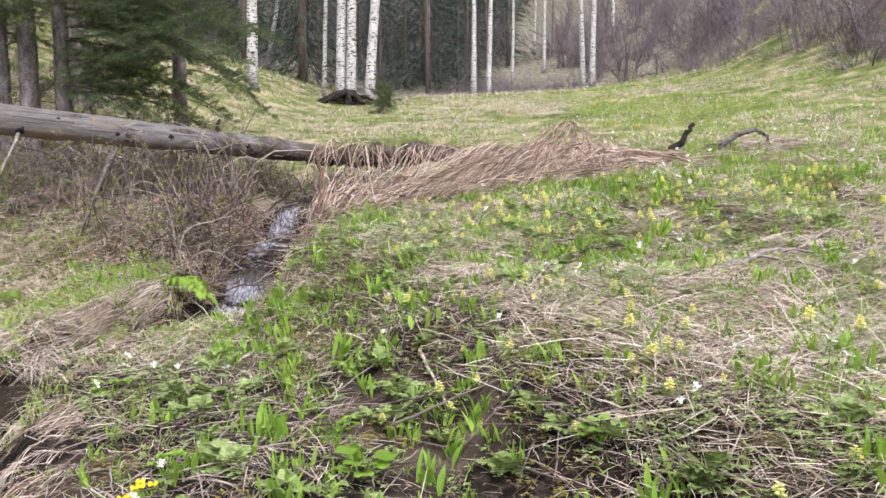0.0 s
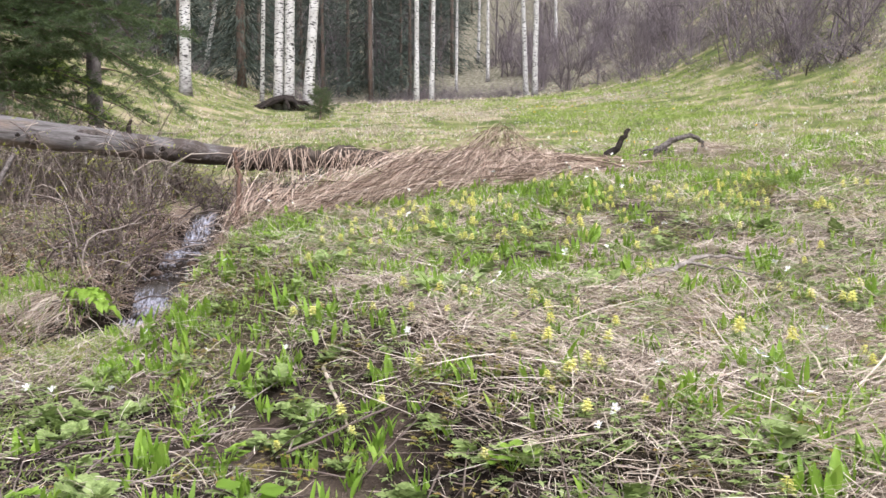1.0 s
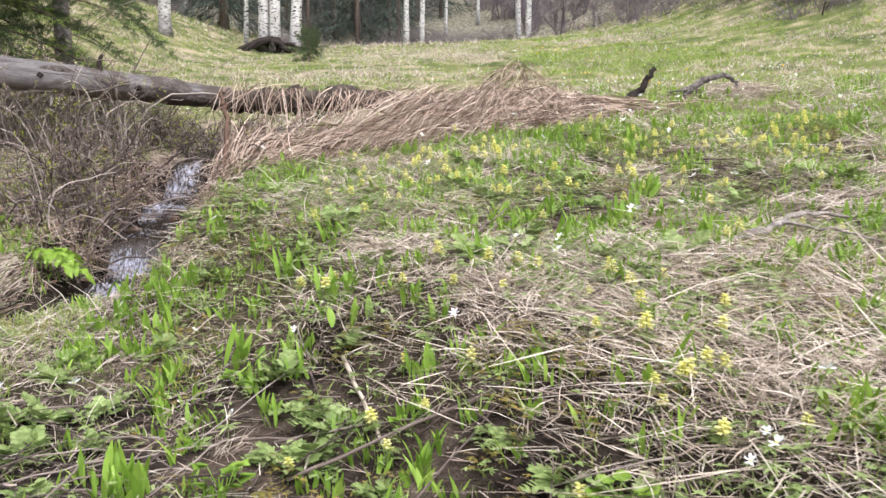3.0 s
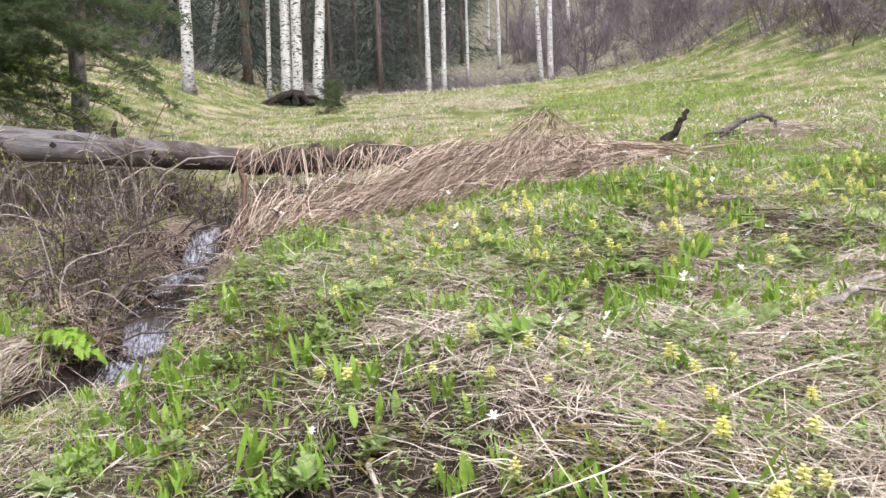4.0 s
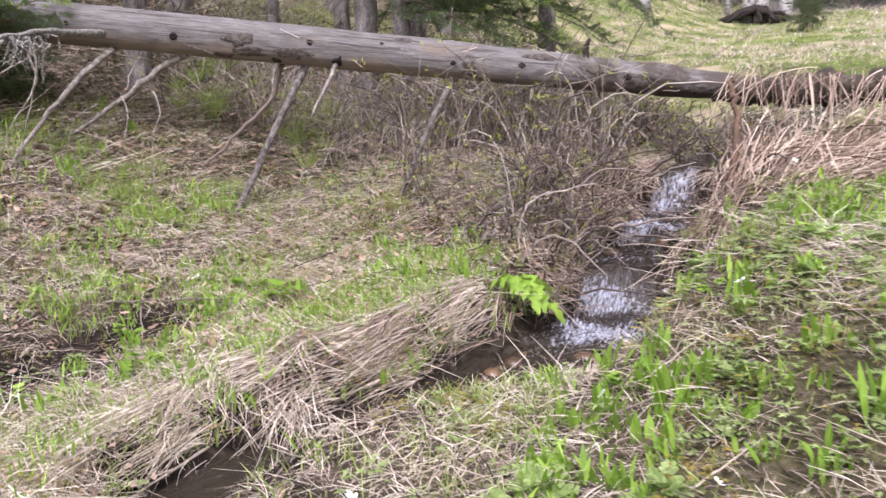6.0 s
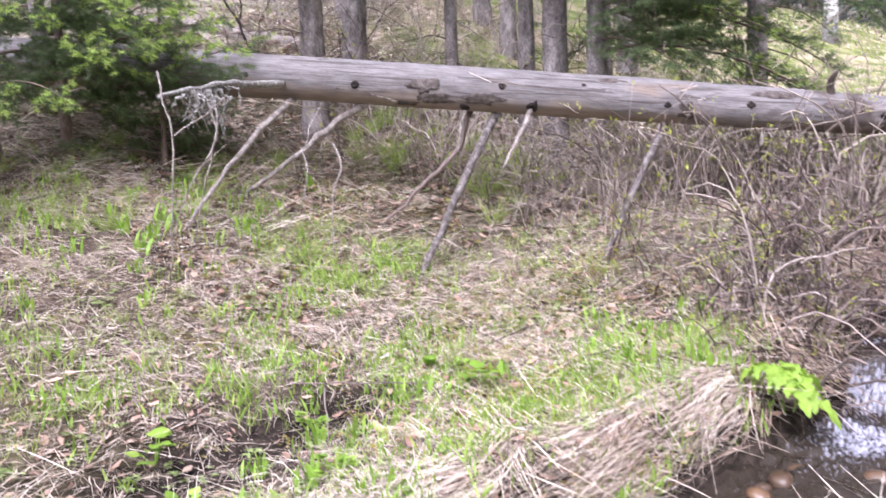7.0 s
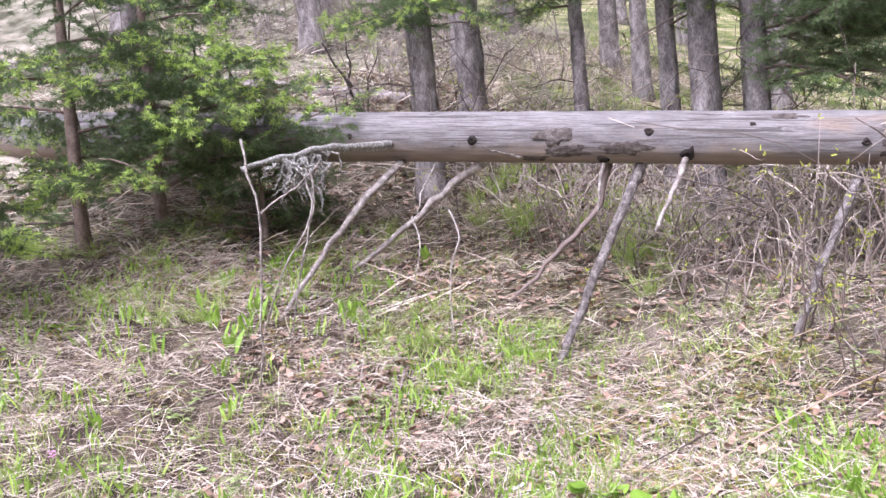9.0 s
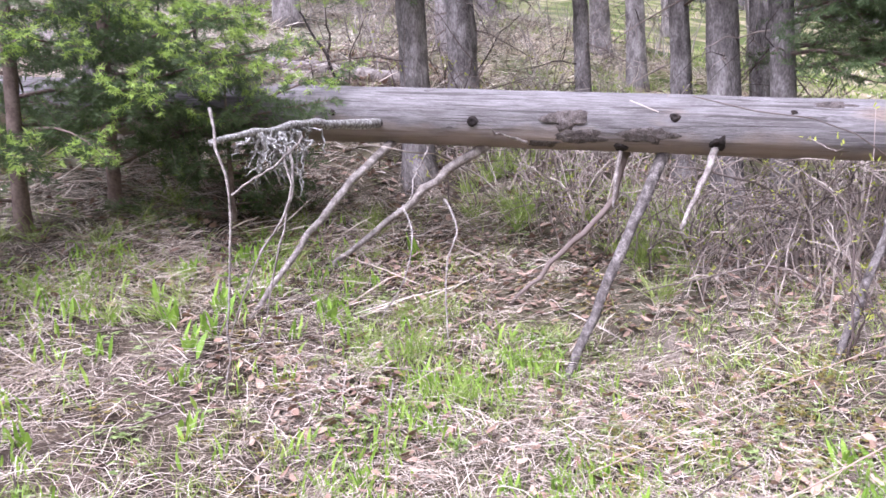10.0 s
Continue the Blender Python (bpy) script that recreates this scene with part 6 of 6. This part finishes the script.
# ---- single plants ----
def leaf_blade(length, width, curl, az, tilt, n=7):
    """One lance-shaped leaf, folded along its midrib."""
    t = np.linspace(0, 1, n)
    w = width * np.sin(np.pi * np.clip(t * 0.92 + 0.06, 0, 1)) ** 0.8 / 2
    out = length * (t * math.sin(tilt) + curl * t**2 * 0.6)
    up = length * (t * math.cos(tilt) - curl * t**2 * 0.5)
    d, s = np.array([math.cos(az), math.sin(az), 0]), np.array([-math.sin(az), math.cos(az), 0])
    mid = out[:, None] * d + up[:, None] * np.array([0, 0, 1.0])
    lift = (w * 0.35)[:, None] * (np.array([0, 0, 1.0]) * math.sin(tilt) - d * math.cos(tilt))
    v = np.stack([mid - w[:, None] * s + lift, mid, mid + w[:, None] * s + lift], 1).reshape(-1, 3)
    q = [[3 * k + j, 3 * k + j + 1, 3 * k + j + 4, 3 * k + j + 3] for k in range(n - 1) for j in range(2)]
    return v, q


def broadleaf_mesh(k):
    acc = Acc()
    for _ in range(int(rng.integers(5, 15))):
        v, q = leaf_blade(rng.uniform(0.08, 0.17), rng.uniform(0.017, 0.034), rng.uniform(0, 0.4), rng.uniform(0, 6.28), rng.uniform(0.03, 0.33), 6)
        acc.add(v + np.r_[rng.normal(0, 0.036, 2), -0.015], q)
    return acc.mesh("leaves", M_LEAF)


LEAVES = [broadleaf_mesh(k) for k in range(8)]


def place_kind(points, maker, lo=0.75, hi=1.3):
    for k, q in enumerate(points):
        o = maker(k)
        o.matrix_basis = pose(*q, rng.normal(0, 5), rng.normal(0, 5), rng.uniform(0, 360)) @ Matrix.Scale(rng.uniform(lo, hi), 4)


def leafy(k):
    o = thing("leafy_plant", "clump of upright lance-shaped bright green leaves", "plant", group="lily-like leaf clumps")
    part("leaves", LEAVES[k % 8], M_LEAF, o)
    return o


def pick(n, *box):
    return scatter(*((n * 6,) + box[:4]), box[4])[:n]


leaf_keep = lambda x, y, d, s: np.clip(0.35 + 0.9 * fractal(x / 0.6, y / 0.6, 151) + 0.3 * smooth(1.9, 1.0, d), 0.05, 1)
place_kind(pick(230, -1.6, 3.6, 2.9, 9.2, leaf_keep), leafy, 0.75, 1.25)
place_kind(pick(60, -7.2, -2.6, 5.0, 8.6, leaf_keep), leafy, 0.8, 1.3)
place_kind(pick(52, 0.5, 5.5, 8.2, 12.0, leaf_keep), leafy)


place_kind([g3(x, y, 0) for x, y in ((-0.93, 4.38), (-0.86, 4.46), (-1.0, 4.5), (-1.14, 6.28), (-1.06, 6.35), (-1.2, 6.38), (-0.64, 5.36), (0.53, 5.35), (1.91, 5.12), (-1.12, 6.2), (-1.11, 6.05), (-1.3, 6.15), (-1.48, 6.3), (1.62, 6.6), (1.7, 6.55))], leafy, 1.1, 1.45)


def corydalis_meshes(k):
    stem, petal, leaf = Acc(), Acc(), Acc()
    h = rng.uniform(0.10, 0.17)
    bow = rng.normal(0, 0.015, 2)
    stem.add(*limb([(0, 0, -0.01), (bow[0], bow[1], h * 0.5), (bow[0] * 2, bow[1] * 2, h)], 0.0028, 0.0018, 5, 0, 6))
    n = int(rng.integers(8, 14))
    for i in range(n):
        t = i / n
        az = i * 2.4
        b = np.array([bow[0] * 2, bow[1] * 2, h - 0.04 + 0.05 * t])
        d = np.array([[math.cos(az), math.sin(az), 0.35]])
        L = 0.03 * (1.15 - 0.5 * t)
        petal.add(*ribbons(b[None], d, L, 0.017, [[0, 0, -0.25]], 2, 0.9, 0.5, fold=np.array([[0, 0, 1.0]])))
        petal.add(*ribbons(b[None] - (0, 0, 0.004), d, L * 0.9, 0.013, [[0, 0, -0.6]], 2, 0.7, 0.6, fold=np.array([[math.sin(az), -math.cos(az), 0.2]])))
    for i in range(14):
        az, z = rng.uniform(0, 6.28), h * rng.uniform(0.25, 0.62)
        L = rng.uniform(0.03, 0.06)
        b = np.array([[bow[0] * z / h * 2, bow[1] * z / h * 2, z]])
        d = np.array([[math.cos(az), math.sin(az), rng.uniform(0.1, 0.6)]])
        leaf.add(*ribbons(b, d, L, L * 0.3, [[0, 0, -0.3]], 2, 0.2, 0.2, fold=np.array([[0.1, 0.1, 1.0]])))
        for sgn in (-1, 1):
            dd = d * 0.8 + sgn * np.array([[-math.sin(az), math.cos(az), 0]]) * 0.6
            leaf.add(*ribbons(b + d * L * 0.4, dd, L * 0.6, L * 0.22, [[0, 0, -0.3]], 1, 0.3, 0.4, fold=np.array([[0.1, 0.1, 1.0]])))
    return stem.mesh("stem", M_HERB), petal.mesh("blossom", M_YELLOW), leaf.mesh("leaves", M_HERB)


CORY = [corydalis_meshes(k) for k in range(6)]


def corydalis(k):
    o = thing("yellow_flower", "pale yellow spring flower spike over ferny leaves", "flower", group="yellow flowers in the meadow")
    st, pe, le = CORY[k % 6]
    part("stem", st, M_HERB, o), part("blossom", pe, M_YELLOW, o, "pale yellow blossom spike"), part("leaves", le, M_HERB, o)
    return o


def ferny_mesh(k):
    acc = Acc()
    for i in range(int(rng.integers(9, 17))):
        az, tilt, L = rng.uniform(0, 6.28), rng.uniform(0.5, 1.25), rng.uniform(0.08, 0.16)
        d = np.array([math.cos(az) * math.sin(tilt), math.sin(az) * math.sin(tilt), math.cos(tilt)])
        side = np.array([-math.sin(az), math.cos(az), 0])
        root = np.r_[rng.normal(0, 0.025, 2), 0.0]
        t = np.repeat(np.linspace(0.25, 1.0, 7), 2)
        sg = np.tile([-1.0, 1.0], 7)
        base = root + d * (L * t)[:, None] - np.array([0, 0, 0.3]) * (L * t * t)[:, None]
        out = side * sg[:, None] + d * 0.75 + rng.normal(0, 0.15, (14, 3))
        acc.add(*ribbons(base, out, L * 0.42 * (1.2 - 0.85 * t), L * 0.16, np.tile([0, 0, -0.2], (14, 1)), 2, 0.3, 0.35, fold=np.tile(np.cross(d, side) + (0, 0, 0.4), (14, 1))))
        acc.add(*ribbons([root], [d], L, 0.004, [[0, 0, -0.3]], 3, 0.5, 1.0))
    return acc.mesh("leaves", M_HERB)


FERNY = [ferny_mesh(k) for k in range(6)]


def ferny(k):
    o = thing("ferny_herb", "clump of grey-green ferny spring leaves", "herb", group="ferny herbs in the meadow")
    part("leaves", FERNY[k % 6], M_HERB, o)
    return o


place_kind(pick(90, -1.6, 3.6, 2.9, 8.2, lambda x, y, d, s: np.where(s > 0, 0.7, 0.0)), ferny, 0.8, 1.4)
place_kind([g3(-0.24, 4.5, 0), g3(-0.12, 4.62, 0), g3(-0.38, 4.55, 0), g3(0.35, 3.85, 0), g3(0.62, 3.9, 0), g3(-0.45, 4.05, 0), g3(-1.6, 5.0, 0), g3(-1.72, 5.1, 0), g3(-1.52, 4.72, 0), g3(-1.42, 4.8, 0), g3(-0.22, 4.72, 0), g3(-0.3, 4.8, 0), g3(0.8, 3.7, 0)], ferny, 0.9, 1.25)

cory_keep = lambda x, y, d, s: np.where(s > 0, np.clip(0.4 + 0.9 * fractal(x / 0.55, y / 0.55, 161), 0.06, 1), 0.02) * (1 - 0.8 * low_ground(x, y))
place_kind(pick(125, -0.4, 3.6, 3.6, 8.8, cory_keep), corydalis, 0.7, 1.05)
place_kind(pick(16, 0.8, 3.0, 2.9, 4.6, cory_keep), corydalis, 0.8, 1.1)
place_kind(pick(100, 0.3, 5.0, 6.5, 9.8, cory_keep), corydalis, 0.8, 1.2)
# the pair and the single spikes that stand out
place_kind([g3(1.03, 4.75, 0), g3(1.12, 4.74, 0), g3(1.88, 4.19, 0), g3(2.08, 4.1, 0), g3(-0.32, 6.27, 0), g3(0.62, 5.08, 0), g3(0.52, 5.07, 0), g3(0.34, 5.35, 0), g3(0.9, 7.2, 0), g3(1.25, 7.15, 0), g3(1.44, 6.25, 0)], corydalis, 1.0, 1.2)


def anemone_meshes(k):
    stem, petal, eye, leaf = Acc(), Acc(), Acc(), Acc()
    h = rng.uniform(0.1, 0.16)
    tip = np.array([rng.normal(0, 0.02), rng.normal(0, 0.02), h])
    stem.add(*limb([(0, 0, -0.01), tip * (0.4, 0.4, 0.6), tip], 0.002, 0.0014, 5, 0, 6))
    nod = rng.normal(0, 0.5, 2)
    for i in range(6):
        az = i / 6 * 6.28
        d = np.array([[math.cos(az), math.sin(az), 0.25 + nod[0] * math.cos(az) + nod[1] * math.sin(az)]])
        petal.add(*ribbons(tip[None], d, 0.021, 0.013, [[0, 0, 0.15]], 3, 0.5, 0.35, 0.6, fold=np.array([[0, 0, 1.0]])))
    eye.add(*limb([tip, tip + (0, 0, 0.003), tip + (0, 0, 0.006)], 0.004, 0.003, 6, 0, 4))
    for i in range(9):
        az = i / 9 * 6.28 + rng.normal(0, 0.2)
        L = rng.uniform(0.03, 0.055)
        leaf.add(*ribbons([tip * (0.4, 0.4, 0.6)], [[math.cos(az), math.sin(az), 0.25]], L, L * 0.3, [[0, 0, -0.35]], 2, 0.2, 0.2, fold=np.array([[0.05, 0.05, 1.0]])))
    return stem.mesh("stem", M_HERB), petal.mesh("petals", M_WHITE), eye.mesh("flower_eye", M_YELLOW), leaf.mesh("leaves", M_HERB)


ANEM = [anemone_meshes(k) for k in range(6)]


def anemone(k):
    o = thing("white_flower", "small white star-shaped spring flower", "flower", group="white flowers in the meadow")
    st, pe, ey, le = ANEM[k % 6]
    part("stem", st, M_HERB, o)
    p1 = part("blossom", pe, M_WHITE, o, "white petals")
    part("flower_eye", ey, M_YELLOW, p1)
    part("leaves", le, M_HERB, o)
    return o


any_keep = lambda x, y, d, s: np.where(s > 0, 0.6, 0.06)
place_kind(pick(44, -1.5, 3.6, 3.0, 8.8, any_keep), anemone, 0.9, 1.4)
place_kind(pick(60, 0.0, 7.0, 8.5, 13.5, any_keep), anemone, 1.1, 1.6)
place_kind([g3(-1.92, 5.1, 0), g3(-1.84, 5.07, 0), g3(-1.88, 5.0, 0), g3(-1.72, 5.12, 0), g3(-1.6, 5.0, 0), g3(-1.98, 4.8, 0), g3(-4.38, 6.98, 0), g3(-0.42, 6.52, 0), g3(1.7, 3.6, 0), g3(1.76, 3.55, 0), g3(2.15, 3.9, 0)], anemone, 1.1, 1.5)
p = scatter(2300, -6, 12, 12, 34, lambda x, y, d, s: np.clip(0.25 + 0.8 * fractal(x / 2.5, y / 2.5, 171), 0, 1))
k = len(p)
p[:, 2] += 0.13
stuff("white_meadow_flowers", Acc().add(*ribbons(p, flat_dirs(k, 0.6), 0.026, 0.023, np.zeros((k, 3)), 1, 0.8, 0.8)), M_WHITE, "scattered white flowers of the upper meadow", "flowers")
p = scatter(900, 3, 13, 12, 26, lambda x, y, d, s: np.clip(-0.1 + 0.9 * fractal(x / 2.5, y / 2.5, 181), 0, 1))
k = len(p)
p[:, 2] += 0.13
stuff("yellow_meadow_flowers", Acc().add(*ribbons(p, flat_dirs(k, 0.6), 0.03, 0.026, np.zeros((k, 3)), 1, 0.8, 0.8)), M_GOLD, "scattered golden flowers of the upper meadow", "flowers")


def round_leaf(c, r, tilt_az, tilt, lobes=0, depth=0.0, n=20):
    a = np.arange(n) / n * 2 * np.pi
    rr = r * (1 - depth * np.abs(np.sin(a * lobes / 2))) * (1 - 0.35 * np.exp(-((a - np.pi) / 0.35) ** 2))
    v = np.c_[rr * np.cos(a) + r * 0.8, rr * np.sin(a), 0.12 * rr * np.cos(3 * a)]
    v = np.r_[v, [[r * 0.3, 0, -0.05 * r]]]
    m = np.array((Euler((0, -tilt, 0)).to_matrix()))
    z = np.array((Euler((0, 0, tilt_az)).to_matrix()))
    return v @ m.T @ z.T + c, [[i, (i + 1) % n, n, n] for i in range(n)]


def marigold(x, y):
    o = thing("marsh_marigold", "clump of golden marsh marigold with round glossy leaves", "plant", g3(x, y, 0))
    leaf, petal, stem = Acc(), Acc(), Acc()
    for _ in range(16):
        az = rng.uniform(0, 6.28)
        leaf.add(*round_leaf(np.array([rng.normal(0, 0.03), rng.normal(0, 0.03), rng.uniform(0.05, 0.13)]), rng.uniform(0.025, 0.042), az, rng.uniform(-0.2, 0.5)))
    for _ in range(6):
        tip = np.array([rng.normal(0, 0.05), rng.normal(0, 0.05), rng.uniform(0.14, 0.19)])
        stem.add(*limb([(0, 0, 0), tip * 0.6, tip], 0.003, 0.002, 5, 0, 5))
        for i in range(5):
            az = i / 5 * 6.28
            petal.add(*ribbons(tip[None], [[math.cos(az), math.sin(az), 0.4]], 0.027, 0.022, [[0, 0, 0.3]], 3, 0.6, 0.4, 0.6, fold=np.array([[0, 0, 1.0]])))
    part("leaves", leaf, M_LEAF, o, kind="stuff"), part("stem", stem, M_LEAF, o, kind="stuff"), part("blossoms", petal, M_GOLD, o, "golden petals")


def round_plant(x, y, s=1.0, lobes=0, depth=0.0, label="clump of round bright green leaves", n=7):
    o = thing("leafy_herb", label, "plant", g3(x, y, 0))
    leaf, stem = Acc(), Acc()
    for _ in range(n):
        az = rng.uniform(0, 6.28)
        c = np.array([math.cos(az) * 0.05 * s, math.sin(az) * 0.05 * s, rng.uniform(0.04, 0.12) * s])
        leaf.add(*round_leaf(c, rng.uniform(0.03, 0.05) * s, az, rng.uniform(-0.1, 0.45), lobes, depth))
        stem.add(*limb([(0, 0, 0), c * 0.6, c], 0.0025, 0.002, 5, 0, 4))
    part("leaves", leaf, M_LEAF, o, kind="stuff"), part("stem", stem, M_LEAF, o, kind="stuff")


marigold(-1.27, 3.5)
round_plant(-0.36, 3.9, 1.3)
round_plant(0.75, 3.7, 0.9)
round_plant(-4.75, 5.75, 1.3)
round_plant(-4.35, 5.6, 0.8)
round_plant(-3.9, 7.3, 1.0)
round_plant(-4.2, 7.35, 1.1)
for _ in range(26):
    x, y = rng.uniform(-7.0, 3.2), rng.uniform(3.4, 8.0)
    if creek_at(np.array([x]), np.array([y]))[0][0] > 0.7:
        round_plant(x, y, rng.uniform(0.6, 1.1), 5, 0.35, "clump of lobed green herb leaves", 8)


def big_leaf_plant():
    """Bright, deeply lobed leaves that hang from the bank over the pool."""
    o = thing("hogweed_plant", "bright green plant with large lobed leaves hanging over the brook", "plant", (-2.52, 7.95, 0.4))
    def leaflet(base, az, L, fall, roll):
        d = np.array([math.cos(az), math.sin(az), 0])
        s = np.array([-d[1], d[0], roll])
        n = 26
        t = np.linspace(0, 1, n)
        w = 0.36 * L * np.sin(np.pi * np.clip(t * 0.9 + 0.08, 0, 1)) ** 0.6 * (0.5 + 0.5 * np.abs(np.sin(t * 11)) ** 0.7)
        mid = base + d * (L * t)[:, None] + np.array([0, 0, 1.0]) * (L * (0.15 * t - fall * t * t))[:, None]
        rows = [mid + s * (w * q)[:, None] + np.array([0, 0, 1.0]) * (np.abs(q) * w * 0.3 + 0.006 * np.sin(t * 11 + q * 4))[:, None] for q in (-1, -0.5, 0, 0.5, 1)]
        v = np.stack(rows, 1).reshape(-1, 3)
        part("leaf", Acc().add(v, [[5 * i + j, 5 * i + j + 1, 5 * i + j + 6, 5 * i + j + 5] for i in range(n - 1) for j in range(4)]), M_BRIGHT, o)

    for az, run, fall in ((-0.1, 0.22, 1.1), (-0.7, 0.19, 0.8), (-2.2, 0.13, 0.3), (0.6, 0.15, 0.7)):
        d = np.array([math.cos(az), math.sin(az), 0])
        spine = lambda t: d * run * t + np.array([0, 0, run * (0.25 * t - fall * t * t)])
        part("leaf_stalk", Acc().add(*limb([spine(0), spine(0.5), spine(1)], 0.004, 0.002, 5, 0, 8)), M_LEAF, o)
        for t in (0.3, 0.55, 0.8):
            for sg in (-1, 1):
                leaflet(spine(t), az + sg * rng.uniform(0.7, 1.1), run * rng.uniform(0.55, 0.72) * (1.2 - 0.5 * t), rng.uniform(0.5, 1.0), rng.normal(0.2, 0.3))
        leaflet(spine(0.95), az, run * 0.6, 1.0, 0.2)
    part("stem", Acc().add(*limb([(0, 0, -0.16), (0.01, 0, -0.08), (0, 0, 0.01)], 0.008, 0.006, 6, 0, 5)), M_LEAF, o)


big_leaf_plant()
pink = thing("pink_flower", "small pink spring flower in the grass", "flower", g3(-5.88, 5.59, 0))
part("stem", Acc().add(*limb([(0, 0, 0), (0.005, 0, 0.05), (0, 0.01, 0.1)], 0.0025, 0.002, 5, 0, 5)), M_HERB, pink)
pet = Acc()
for i in range(9):
    pet.add(*ribbons([[0, 0.01, 0.08 + 0.004 * i]], [[math.cos(i * 2.4), math.sin(i * 2.4), 0.3]], 0.022, 0.013, [[0, 0, -0.2]], 2, 0.6, 0.4, fold=np.array([[0, 0, 1.0]])))
part("blossom", pet, M_PINK, pink, "pink petals")

# ---- stones in the brook ----
def stone(x, y, z, s):
    o = thing("stone", "wet brown stone in the shallow brook", "stone", (x, y, z), "stones in the brook")
    bm = bmesh.new()
    bmesh.ops.create_icosphere(bm, subdivisions=2, radius=1)
    k = rng.uniform(0, 50)
    for v in bm.verts:
        f = 1 + 0.25 * noise.noise(v.co * 1.3 + Vector((k, 0, 0)))
        v.co = Vector((v.co.x * f, v.co.y * f * 0.8, v.co.z * f * 0.55))
    me = bpy.data.meshes.new("stone")
    bm.to_mesh(me)
    bm.free()
    me.materials.append(M_STONE)
    for q in me.polygons:
        q.use_smooth = True
    o2 = part("body", me, M_STONE, o)
    o.matrix_basis = pose(x, y, z, 0, 0, rng.uniform(0, 360)) @ Matrix.Scale(s, 4)


for off, y, s in ((-0.12, 6.5, 0.075), (0.08, 6.75, 0.06), (-0.2, 7.48, 0.08), (-0.16, 7.27, 0.07), (0.12, 7.67, 0.08), (0.1, 7.05, 0.045), (-0.05, 6.3, 0.05), (-0.1, 7.0, 0.05), (-0.22, 7.62, 0.05),
                  (-0.2, 7.36, 0.045), (-0.02, 7.2, 0.04), (-0.12, 7.12, 0.055), (0.05, 6.55, 0.05), (0.2, 8.9, 0.07), (-0.2, 8.95, 0.07), (-0.2, 9.3, 0.08), (0.19, 9.36, 0.06), (-0.02, 6.1, 0.05)):
    x = float(np.interp(-y, -CREEK[:, 1], CREEK[:, 0])) + off
    _, lv, _, _ = creek_at(np.array([x]), np.array([y]))
    stone(x, y, float(lv[0]) - 0.04, s)
